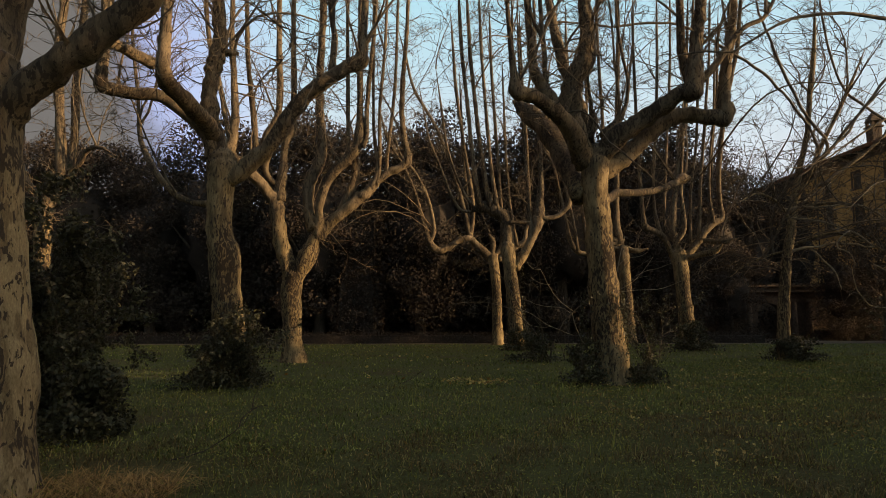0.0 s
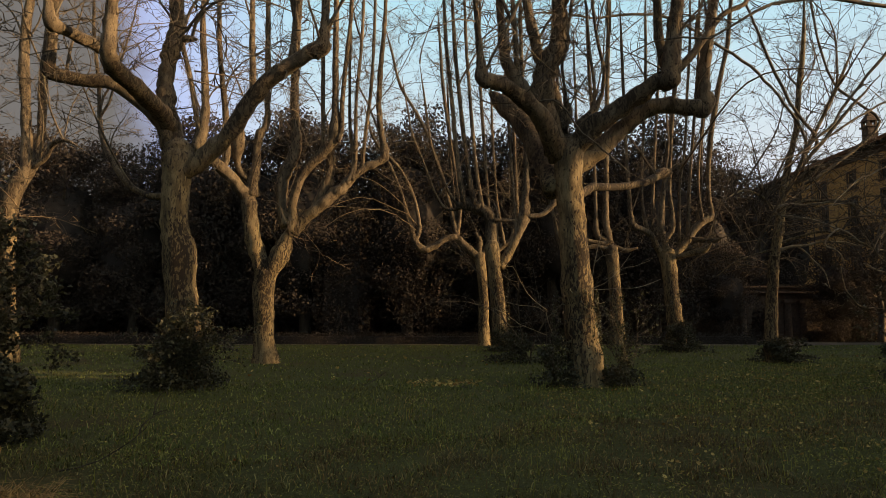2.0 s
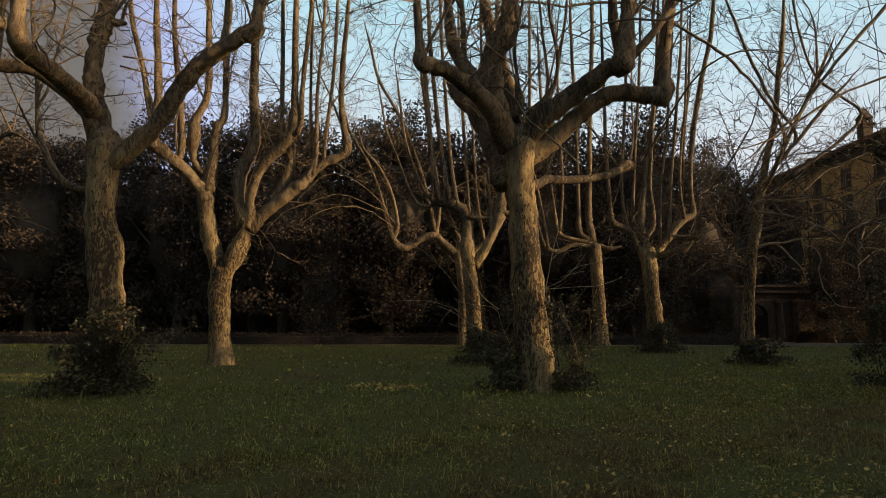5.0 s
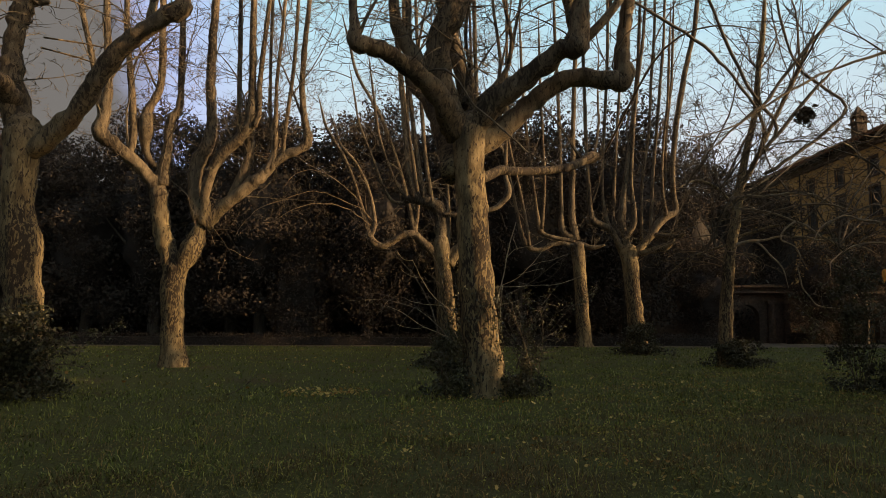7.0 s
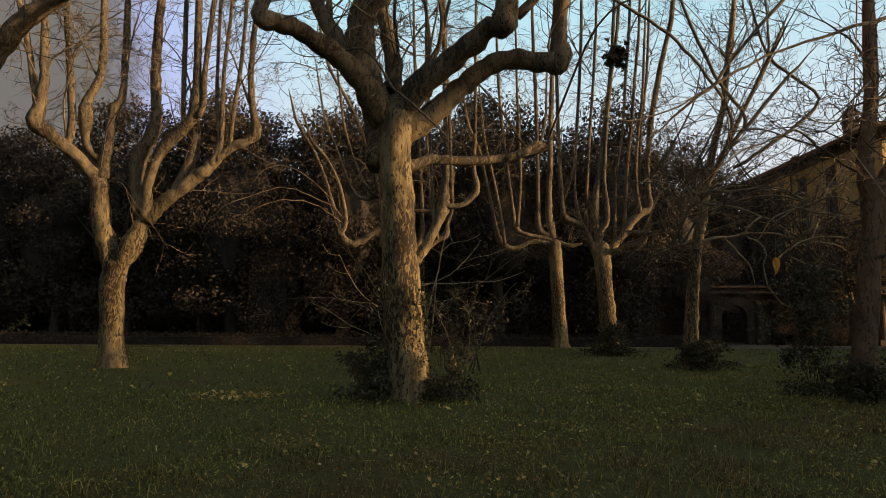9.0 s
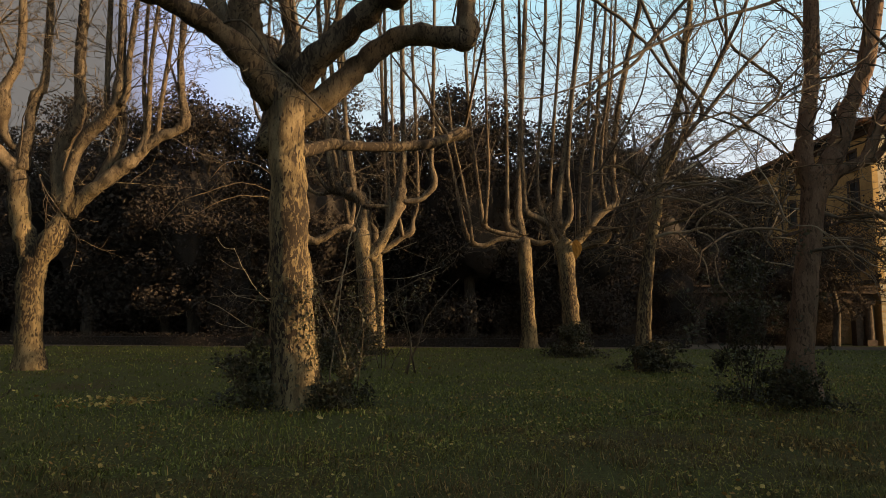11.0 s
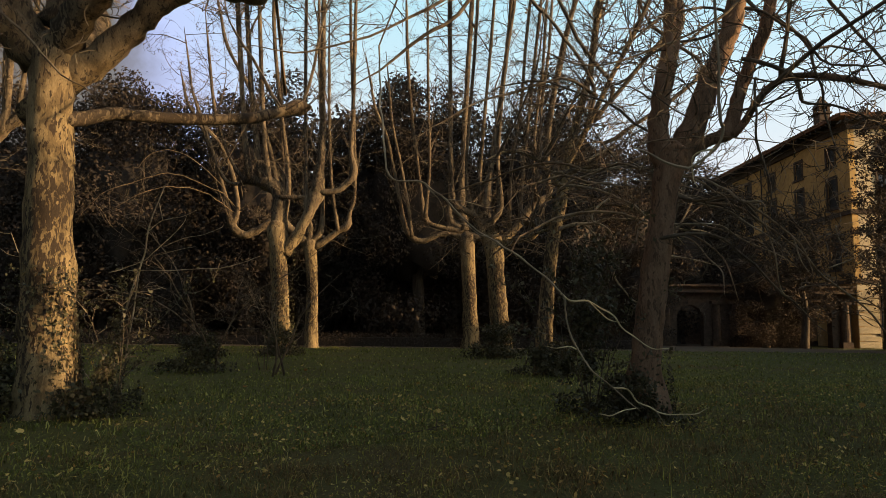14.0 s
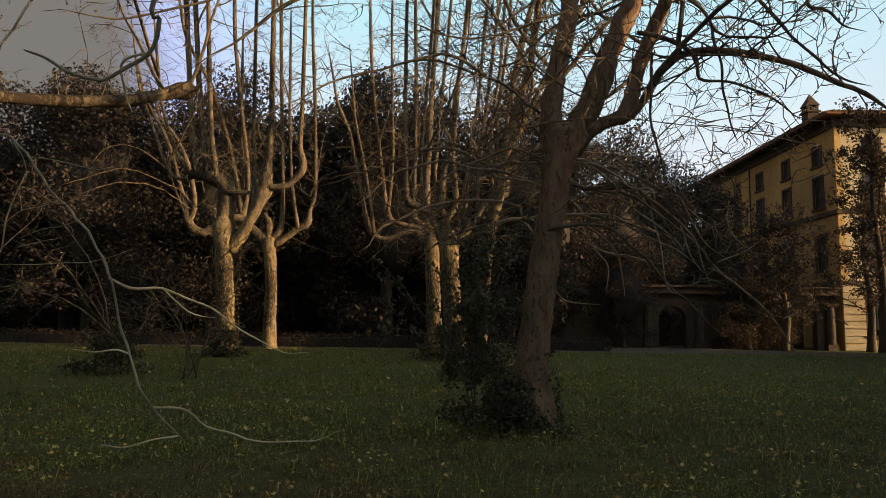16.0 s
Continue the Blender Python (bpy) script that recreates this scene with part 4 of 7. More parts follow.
limb(tree_shaded, (0.45, 0.00, 3.92, 0.180), (0.37, 0.03, 4.29, 0.173), (0.37, 0.06, 4.67, 0.167), (0.45, 0.10, 5.17, 0.152), (0.61, 0.15, 5.83, 0.146), (0.69, 0.20, 6.49, 0.144), (0.78, 0.26, 7.99, 0.122), (0.86, 0.31, 9.49, 0.086))
limb(tree_shaded, (0.58, 0.00, 4.02, 0.180), (0.82, 0.00, 4.48, 0.189), (1.03, 0.00, 4.92, 0.182), (1.21, 0.00, 5.41, 0.167), (1.44, 0.00, 5.95, 0.160), (1.62, 0.00, 6.40, 0.157), (1.90, 0.00, 7.88, 0.133), (2.18, 0.00, 9.35, 0.094))
limb(tree_shaded, (0.67, 0.00, 3.96, 0.141), (0.89, -0.05, 4.21, 0.117), (1.13, -0.09, 4.35, 0.101), (1.37, -0.13, 4.44, 0.117), (1.46, -0.15, 4.59, 0.120), (1.51, -0.19, 4.86, 0.109), (1.64, -0.26, 5.31, 0.101), (1.79, -0.32, 5.72, 0.100), (1.96, -0.40, 6.20, 0.096), (2.20, -0.51, 7.68, 0.082), (2.45, -0.62, 9.15, 0.058))
limb(tree_shaded, (1.45, -0.20, 4.40, 0.062), (1.61, -0.29, 4.61, 0.057), (1.74, -0.40, 4.87, 0.057), (1.95, -0.51, 5.11, 0.053), (2.23, -0.63, 5.21, 0.048), (2.63, -0.78, 5.15, 0.047), (3.01, -0.94, 5.01, 0.043), (3.38, -1.10, 4.83, 0.039), (3.76, -1.30, 4.53, 0.034), (4.01, -1.43, 4.35, 0.030), (4.25, -1.60, 4.03, 0.023))
limb(tree_shaded, (0.48, 0.0, 3.49, 0.031), (0.86, -0.15, 3.38, 0.026), (1.4, -0.3, 3.34, 0.02), (1.75, -0.45, 3.0, 0.017), (2.06, -0.6, 2.24, 0.011), name="branch")
limb(tree_shaded, (0.32, -0.2, 2.76, 0.03), (0.77, -0.38, 2.83, 0.025), (1.2, -0.55, 2.64, 0.02), (1.83, -0.72, 1.91, 0.016), (2.42, -0.9, 1.36, 0.011), name="branch")
limb(tree_shaded, (-0.27, -1.5, 7.54, 0.062), (-1.51, -1.64, 8.31, 0.052), (-3.04, -1.79, 8.58, 0.043), (-4.17, -1.93, 8.51, 0.037), (-5.17, -2.07, 8.23, 0.032), (-6.3, -2.21, 7.55, 0.027), (-7.63, -2.36, 7.36, 0.018), (-8.69, -2.5, 6.76, 0.011), name="branch")
limb(tree_shaded, (0.9, -0.2, 9.73, 0.053), (-0.53, -0.36, 8.75, 0.047), (-1.89, -0.52, 7.35, 0.036), (-2.92, -0.68, 6.12, 0.03), (-3.6, -0.84, 5.52, 0.025), (-4.56, -1.0, 4.68, 0.015), name="branch")
limb(tree_shaded, (0.22, -1.0, 7.24, 0.037), (-1.15, -1.28, 6.76, 0.028), (-2.69, -1.56, 6.07, 0.024), (-3.84, -1.84, 5.35, 0.019), (-4.82, -2.12, 4.94, 0.013), (-5.65, -2.4, 4.81, 0.007), name="branch")
limb(tree_shaded, (2.12, -0.3, 6.96, 0.028), (0.99, -0.53, 6.1, 0.02), (-0.16, -0.75, 5.47, 0.016), (-1.07, -0.98, 5.19, 0.013), (-2.02, -1.2, 5.46, 0.008), name="branch")
limb(tree_shaded, (-0.6, 0.1, 5.12, 0.03), (-1.26, -0.27, 5.26, 0.022), (-2.1, -0.65, 4.88, 0.017), (-2.88, -1.02, 4.43, 0.013), (-3.62, -1.4, 3.95, 0.01), name="branch")
limb(tree_shaded, (0.55, 0.2, 4.36, 0.023), (-0.39, 0.4, 5.07, 0.02), (-1.1, 0.6, 5.42, 0.017), (-1.85, 0.8, 5.59, 0.014), (-2.62, 1.0, 5.35, 0.009), name="branch")
limb(tree_shaded, (1.55, -0.6, 6.32, 0.024), (1.98, -0.9, 5.92, 0.021), (2.29, -1.2, 5.28, 0.017), (2.73, -1.5, 5.0, 0.014), (3.14, -1.8, 5.03, 0.008), name="branch")
limb(tree_shaded, (0.76, -0.2, 3.37, 0.026), (1.26, -0.45, 3.37, 0.023), (1.64, -0.7, 3.08, 0.019), (1.99, -0.95, 2.6, 0.014), (2.14, -1.2, 1.89, 0.009), name="branch", bark=BROWN_TWIG)
limb(tree_shaded, (0.99, -0.3, 3.33, 0.024), (1.56, -0.47, 3.1, 0.021), (1.96, -0.63, 2.7, 0.018), (2.4, -0.8, 2.16, 0.018), (2.75, -0.97, 1.79, 0.015), (3.01, -1.13, 1.44, 0.013), (3.18, -1.3, 1.04, 0.008), name="branch", bark=BROWN_TWIG)
limb(tree_shaded, (0.77, -0.2, 3.75, 0.019), (1.4, -0.5, 3.29, 0.016), (1.91, -0.8, 3.16, 0.013), (2.07, -1.1, 2.56, 0.011), (2.36, -1.4, 2.18, 0.008), name="branch", bark=BROWN_TWIG)
limb(tree_shaded, (0.85, 0.2, 3.13, 0.02), (1.57, 0.4, 2.92, 0.015), (2.22, 0.6, 2.78, 0.013), (2.45, 0.8, 2.28, 0.01), name="branch", bark=BROWN_TWIG)
limb(tree_shaded, (0.77, 0.2, 2.96, 0.017), (1.18, -0.13, 2.59, 0.014), (1.24, -0.47, 2.17, 0.011), (1.18, -0.8, 1.81, 0.007), name="branch", bark=BROWN_TWIG)
limb(tree_shaded, (0.27, 0.2, 3.9, 0.022), (-0.42, 0.33, 4.01, 0.019), (-1.13, 0.47, 3.66, 0.017), (-1.67, 0.6, 3.12, 0.011), name="branch", bark=BROWN_TWIG)
limb(tree_shaded, (-0.86, 0.3, 4.0, 0.023), (-1.53, 0.73, 4.14, 0.021), (-2.47, 1.17, 3.88, 0.018), (-3.48, 1.6, 3.63, 0.013), name="branch", bark=BROWN_TWIG)
limb(tree_shaded, (-0.25, 0.1, 3.59, 0.023), (-1.03, -0.2, 3.72, 0.02), (-1.77, -0.5, 3.51, 0.016), (-2.4, -0.8, 2.95, 0.011), name="branch", bark=BROWN_TWIG)
limb(tree_shaded, (-0.07, -0.1, 3.08, 0.023), (-1.04, -0.47, 3.11, 0.019), (-1.8, -0.83, 2.78, 0.016), (-2.25, -1.2, 2.3, 0.01), name="branch", bark=BROWN_TWIG)
limb(tree_shaded, (-3.547, -5.65, 3.454, 0.0065), (-3.468, -6.05, 2.867, 0.0065), (-3.43, -6.25, 2.521, 0.0064), (-3.363, -6.32, 2.325, 0.0063), (-3.174, -6.37, 2.286, 0.0061), (-3.029, -6.42, 2.18, 0.0060), (-2.898, -6.48, 2.013, 0.0058), (-2.697, -6.6, 1.877, 0.0055), (-2.536, -6.72, 1.732, 0.0053), (-2.423, -6.82, 1.604, 0.0051), (-2.391, -6.81, 1.5, 0.0048), (-2.351, -6.8, 1.349, 0.0044), (-2.277, -6.85, 1.219, 0.0041), (-2.184, -6.92, 1.135, 0.0036), (-2.119, -6.93, 1.065, 0.0033), (-2.063, -6.94, 1.023, 0.0014), name="hanging_branch", bark=DRY_TWIG)
limb(tree_shaded, (-2.431, -6.82, 1.609, 0.0062), (-2.366, -6.78, 1.581, 0.0053), (-2.269, -6.72, 1.587, 0.0051), (-2.171, -6.64, 1.527, 0.0046), (-2.059, -6.56, 1.461, 0.0043), (-1.949, -6.48, 1.371, 0.0038), (-1.844, -6.43, 1.325, 0.0030), (-1.729, -6.41, 1.308, 0.0018), name="hanging_branch")
limb(tree_shaded, (-2.184, -6.92, 1.135, 0.0044), (-2.112, -6.87, 1.122, 0.0043), (-2.035, -6.8, 1.064, 0.0039), (-1.899, -6.72, 1.001, 0.0035), (-1.742, -6.64, 0.98, 0.0030), (-1.646, -6.6, 0.969, 0.0026), (-1.56, -6.57, 1.0, 0.0016), name="hanging_branch")
limb(tree_shaded, (-2.095, -6.94, 1.041, 0.0038), (-2.164, -6.98, 1.031, 0.0035), (-2.233, -7.03, 1.017, 0.0031), (-2.295, -7.06, 1.036, 0.0016), name="hanging_branch")
limb(tree_shaded, (-2.345, -6.8, 1.322, 0.0039), (-2.393, -6.82, 1.342, 0.0034), (-2.462, -6.85, 1.331, 0.0030), (-2.526, -6.88, 1.343, 0.0014), name="hanging_branch")
limb(tree_shaded, (-1.899, -6.72, 1.001, 0.0026), (-1.877, -6.72, 0.963, 0.0023), (-1.86, -6.72, 0.936, 0.0013), name="hanging_branch", bark=DRY_TWIG)
limb(tree_shaded, (-2.799, -6.54, 1.95, 0.0040), (-2.852, -6.56, 1.953, 0.0034), (-2.902, -6.58, 1.998, 0.0026), (-2.945, -6.6, 2.012, 0.0013), name="hanging_branch", bark=DRY_TWIG)
limb(tree_shaded, (-2.269, -6.72, 1.587, 0.0035), (-2.191, -6.7, 1.503, 0.0030), (-2.111, -6.68, 1.47, 0.0021), (-2.06, -6.68, 1.465, 0.0013), name="hanging_branch")
limb(tree_shaded, (-3.174, -6.37, 2.286, 0.0035), (-3.103, -6.4, 2.222, 0.0030), (-3.058, -6.42, 2.106, 0.0023), (-3.075, -6.44, 2.017, 0.0013), name="hanging_branch", bark=DRY_TWIG)
limb(tree_shaded, (-3.029, -6.42, 2.18, 0.0039), (-2.911, -6.4, 2.176, 0.0031), (-2.786, -6.35, 2.131, 0.0025), (-2.711, -6.32, 2.171, 0.0013), name="hanging_branch", bark=DRY_TWIG)
limb(tree_shaded, (0.2, -0.3, 8.4, 0.0364), (-0.9, -2.0, 8.9, 0.0242), (-2.2, -4.0, 7.2, 0.0134), (-3.1, -5.2, 4.9, 0.0079), (-3.547, -5.65, 3.454, 0.0061), name="hanging_branch", bark=BROWN_TWIG)
limb(tree_shaded, (-1.6, -4.4, 8.7, 0.0265), (-1.7, -6.4, 6.0, 0.0107), (-1.85, -7.4, 3.4, 0.0070), (-1.92, -7.65, 2.37, 0.0060), (-1.91, -7.65, 2.26, 0.0059), (-1.95, -7.65, 2.17, 0.0057), (-2.04, -7.65, 2.1, 0.0053), (-2.09, -7.65, 2.1, 0.0049), (-2.18, -7.65, 2.12, 0.0043), (-2.26, -7.65, 2.16, 0.0030), (-2.28, -7.65, 2.17, 0.0014), name="hanging_branch", bark=DRY_TWIG)
limb(tree_shaded, (-1.948, -7.65, 2.174, 0.0039), (-2.027, -7.62, 2.142, 0.0031), (-2.028, -7.6, 2.073, 0.0029), (-2.003, -7.6, 2.026, 0.0014), name="hanging_branch")
limb(tree_shaded, (2.63, -0.6, 6.63, 0.029), (3.01, -0.7, 6.07, 0.026), (3.21, -0.8, 5.69, 0.024), (3.45, -0.9, 5.28, 0.022), (3.69, -1.0, 4.94, 0.018), (3.99, -1.1, 4.69, 0.015), (4.29, -1.2, 4.58, 0.009), name="branch")
limb(tree_shaded, (1.93, -0.4, 6.64, 0.028), (2.08, -0.51, 6.15, 0.025), (2.38, -0.63, 5.72, 0.023), (2.44, -0.74, 5.25, 0.019), (2.53, -0.86, 4.84, 0.017), (2.52, -0.97, 4.36, 0.014), (2.53, -1.09, 3.98, 0.01), (2.52, -1.2, 3.78, 0.007), name="branch")
limb(tree_shaded, (3.41, -0.8, 6.52, 0.027), (3.68, -0.84, 6.0, 0.024), (3.67, -0.88, 5.78, 0.022), (3.93, -0.92, 5.68, 0.02), (4.12, -0.96, 5.46, 0.015), (4.4, -1.0, 5.35, 0.009), name="branch")
limb(tree_shaded, (2.21, -0.7, 5.14, 0.025), (2.22, -0.84, 4.72, 0.022), (2.58, -0.98, 4.68, 0.018), (2.85, -1.12, 4.51, 0.015), (3.09, -1.26, 4.24, 0.012), (3.3, -1.4, 4.01, 0.007), name="branch")
limb(tree_shaded, (1.46, -0.5, 5.55, 0.037), (1.71, -0.58, 5.45, 0.035), (1.96, -0.66, 5.34, 0.034), (2.14, -0.74, 5.17, 0.03), (2.17, -0.82, 4.93, 0.023), (2.2, -0.9, 4.72, 0.012), name="branch")
limb(tree_shaded, (1.69, -0.5, 5.22, 0.021), (1.64, -0.56, 4.86, 0.019), (1.63, -0.62, 4.43, 0.017), (1.7, -0.68, 3.92, 0.016), (1.7, -0.74, 3.35, 0.012), (1.69, -0.8, 3.07, 0.008), name="branch")
limb(tree_shaded, (1.53, 0.1, 6.27, 0.026), (0.97, 0.28, 6.17, 0.023), (0.38, 0.45, 5.96, 0.02), (-0.14, 0.62, 5.56, 0.016), (-0.58, 0.8, 5.43, 0.011), name="branch")
limb(tree_shaded, (1.83, 0.2, 6.51, 0.026), (1.06, -0.05, 6.55, 0.022), (0.32, -0.3, 6.24, 0.018), (-0.38, -0.55, 5.59, 0.015), (-0.88, -0.8, 5.23, 0.008), name="branch")
limb(tree_slender, (1.11, -0.3, 6.86, 0.042), (1.35, -0.5, 7.66, 0.051), (1.14, -0.7, 8.33, 0.048), (0.25, -0.9, 9.54, 0.045), (-0.77, -1.1, 10.49, 0.053), (-2.07, -1.3, 11.26, 0.05), (-3.51, -1.5, 12.04, 0.047), (-4.67, -1.7, 12.16, 0.044), (-6.48, -1.9, 11.92, 0.04), (-7.88, -2.1, 12.03, 0.034), (-9.13, -2.3, 11.73, 0.028), (-10.45, -2.5, 11.19, 0.017), name="branch")
limb(tree_slender, (1.31, 0.0, 7.2, 0.069), (1.97, -0.17, 7.75, 0.061), (3.08, -0.33, 9.15, 0.055), (4.26, -0.5, 10.42, 0.052), name="branch")
limb(tree_slender, (1.39, 0.0, 7.14, 0.061), (1.97, -0.2, 8.02, 0.061), (0.93, -0.4, 9.43, 0.055), (-0.05, -0.6, 11.56, 0.049), (-0.52, -0.8, 12.52, 0.045), (-1.06, -1.0, 14.18, 0.03), name="branch")
limb(tree_slender, (1.74, 0.3, 6.55, 0.059), (3.14, 0.4, 7.45, 0.056), (4.83, 0.5, 8.97, 0.053), (3.44, 0.6, 10.22, 0.048), (2.85, 0.7, 11.81, 0.045), (2.61, 0.8, 14.22, 0.039), (2.65, 0.9, 16.18, 0.026), name="branch")
tree_far_left = plane_tree(-14.07, 23.5, "far plane tree with pale shoots behind an ivy thicket")
limb(tree_far_left, (-0.03, 0.0, -0.1, 0.439), (-0.18, 0.0, 1.66, 0.302), (-0.36, 0.0, 3.89, 0.284), (-0.34, 0.0, 5.53, 0.287), (-0.02, 0.0, 6.37, 0.308), name="trunk")
limb(tree_far_left, (-0.17, 0.0, 6.05, 0.267), (0.17, -0.04, 6.88, 0.206), (0.05, -0.08, 8.66, 0.166), (-0.15, -0.12, 11.22, 0.167), (-0.03, -0.16, 13.39, 0.147), (-0.12, -0.2, 16.05, 0.106))
limb(tree_far_left, (0.02, 0.0, 6.26, 0.205), (0.39, 0.08, 7.01, 0.165), (0.49, 0.16, 8.09, 0.146), (0.4, 0.24, 10.28, 0.148), (0.5, 0.32, 13.63, 0.129), (0.43, 0.4, 16.42, 0.087))
limb(tree_far_left, (0.36, 0.0, 6.78, 0.103), (0.92, -0.15, 7.12, 0.082), (1.18, -0.3, 7.55, 0.082), (1.74, -0.45, 7.65, 0.071), (2.42, -0.6, 7.3, 0.05))
limb(tree_far_left, (-0.27, 0.0, 5.74, 0.184), (-1.12, 0.17, 6.4, 0.145), (-1.97, 0.33, 8.14, 0.105), (-2.52, 0.5, 11.48, 0.086))

# long pale branches that droop from the two open-crowned trees
limb(tree_slender, (0.22, 0.00, 5.62, 0.058), (0.59, -0.12, 5.63, 0.049), (1.27, -0.33, 5.65, 0.041), (2.05, -0.58, 5.68, 0.040), (2.80, -0.83, 5.56, 0.032), (3.22, -1.00, 5.26, 0.027), (3.60, -1.20, 4.77, 0.023), name="branch", bark=DRY_TWIG)
limb(tree_slender, (0.30, 0.00, 5.36, 0.041), (0.66, -0.22, 5.24, 0.041), (1.29, -0.62, 5.03, 0.036), (1.87, -1.04, 4.72, 0.031), (2.39, -1.49, 4.20, 0.027), (2.50, -1.60, 4.07, 0.023), name="branch", bark=DRY_TWIG)
limb(tree_slender, (0.10, 0.00, 3.88, 0.065), (0.57, -0.10, 4.07, 0.057), (1.24, -0.24, 4.19, 0.040), (2.06, -0.41, 4.26, 0.036), (2.86, -0.58, 4.17, 0.032), (3.49, -0.72, 4.03, 0.028), (4.10, -0.85, 3.91, 0.024), (4.69, -1.00, 3.59, 0.016), name="branch", bark=DRY_TWIG)
limb(tree_slender, (1.30, -2.20, 4.53, 0.029), (0.96, -2.20, 4.23, 0.026), (0.90, -2.20, 3.90, 0.022), (1.27, -2.20, 3.74, 0.022), (1.46, -2.20, 3.41, 0.022), (1.35, -2.20, 3.09, 0.018), (1.42, -2.20, 2.60, 0.022), (1.68, -2.20, 2.20, 0.018), (2.07, -2.20, 1.91, 0.018), (2.71, -2.20, 1.88, 0.014), name="branch", bark=DRY_TWIG)
limb(tree_slender, (1.16, 0.00, 4.15, 0.033), (1.51, -0.39, 3.60, 0.028), (1.70, -0.70, 3.13, 0.024), (1.67, -1.00, 2.59, 0.019), name="branch", bark=DRY_TWIG)
limb(tree_slender, (2.46, -1.60, 3.39, 0.023), (2.95, -1.60, 3.14, 0.023), (3.61, -1.60, 3.01, 0.019), (4.35, -1.60, 2.87, 0.015), name="branch", bark=DRY_TWIG)
limb(tree_slender, (0.59, 0.00, 5.75, 0.041), (1.79, 0.38, 6.35, 0.034), (2.47, 0.60, 6.75, 0.026), name="branch", bark=DRY_TWIG)
limb(tree_slender, (3.49, -1.40, 4.74, 0.023), (4.34, -1.40, 4.66, 0.019), (4.57, -1.40, 4.37, 0.015), name="branch", bark=DRY_TWIG)
limb(tree_shaded, (0.55, 0.00, 3.53, 0.019), (0.84, -0.17, 3.38, 0.015), (1.09, -0.32, 3.25, 0.015), (1.28, -0.46, 3.08, 0.014), (1.53, -0.65, 2.86, 0.012), (1.76, -0.84, 2.60, 0.010), (1.88, -1.00, 2.36, 0.010), name="branch", bark=DRY_TWIG)
limb(tree_shaded, (0.51, 0.00, 3.07, 0.019), (0.85, -0.13, 3.01, 0.017), (1.18, -0.26, 2.91, 0.015), (1.39, -0.35, 2.78, 0.014), (1.66, -0.47, 2.61, 0.012), (1.92, -0.60, 2.44, 0.010), (2.11, -0.70, 2.28, 0.009), name="branch", bark=DRY_TWIG)
limb(tree_shaded, (1.77, -1.20, 2.70, 0.010), (1.85, -1.20, 2.45, 0.010), (1.97, -1.20, 2.23, 0.008), (2.08, -1.20, 2.09, 0.006), name="branch", bark=DRY_TWIG)
limb(tree_shaded, (1.45, -1.20, 2.92, 0.010), (1.52, -1.20, 2.59, 0.010), (1.56, -1.20, 2.30, 0.010), (1.64, -1.20, 1.94, 0.008), (1.78, -1.20, 1.87, 0.006), name="branch", bark=DRY_TWIG)
limb(tree_shaded, (0.55, 0.00, 2.90, 0.015), (0.80, -0.29, 2.70, 0.013), (0.90, -0.52, 2.43, 0.011), (0.94, -0.74, 2.18, 0.010), (0.91, -1.00, 1.87, 0.008), name="branch", bark=DRY_TWIG)
limb(tree_shaded, (2.26, -1.40, 2.79, 0.010), (2.39, -1.40, 2.51, 0.010), (2.49, -1.40, 2.37, 0.008), name="branch", bark=DRY_TWIG)
limb(tree_shaded, (2.17, -1.40, 2.22, 0.010), (2.46, -1.40, 2.33, 0.008), (2.64, -1.40, 2.44, 0.006), name="branch", bark=DRY_TWIG)
limb(tree_shaded, (2.88, -1.40, 1.60, 0.008), (3.06, -1.40, 1.64, 0.006), (3.19, -1.40, 1.57, 0.006), name="branch", bark=DRY_TWIG)
limb(tree_shaded, (0.68, 0.00, 3.83, 0.019), (0.95, -0.24, 3.70, 0.018), (1.20, -0.49, 3.48, 0.018), (1.30, -0.66, 3.27, 0.016), (1.50, -0.87, 3.23, 0.015), (1.56, -1.00, 3.07, 0.015), name="branch", bark=DRY_TWIG)

# ---- twigs ----
def branch(s, rng, p, d, length, r, level, rise, wander=0.16, fork=(4, 3), seg=4):
    """A shoot with side twigs, bending up (rise > 0) or hanging down."""
    n = (10, 7, 5)[min(level, 2)]
    line, q, w = [], Vector(p), Vector(d).normalized()
    bend = Vector((rng.gauss(0, 1.25), rng.gauss(0, 1.25), rng.gauss(0.15, 0.9))) * wander      # each one keeps its own curve
    for i in range(n + 1):
        k = i / n
        line.append((q.x, q.y, q.z, r * (1 - 0.8 * k)))
        kink = wander * (1.5 if i % 2 else 0.7)
        w = (w + Vector((rng.gauss(0, kink), rng.gauss(0, kink), rng.gauss(0, kink) + rise)) * 0.6 + bend * 0.7).normalized()
        q = q + w * (length / n)
    tube(s, line, seg)
    if level >= len(fork):
        return
    for _ in range(fork[level]):
        k = rng.uniform(0.25, 0.97)
        i = min(int(k * n), n - 1)
        a, b = Vector(line[i][:3]), Vector(line[i + 1][:3])
        c = a.lerp(b, k * n - i)
        along = (b - a).normalized()
        out = Vector((rng.gauss(0, 1), rng.gauss(0, 1), rng.gauss(0, 0.6)))
        out = (out - along * out.dot(along)).normalized()
        branch(s, rng, c, along * rng.uniform(0.5, 1.1) + out, length * rng.uniform(0.22, 0.5) * (1.15 - 0.5 * k), max(r * (1 - 0.8 * k) * 0.66, 0.0088), level + 1, rise * 0.7, wander * 1.5, fork, 3)


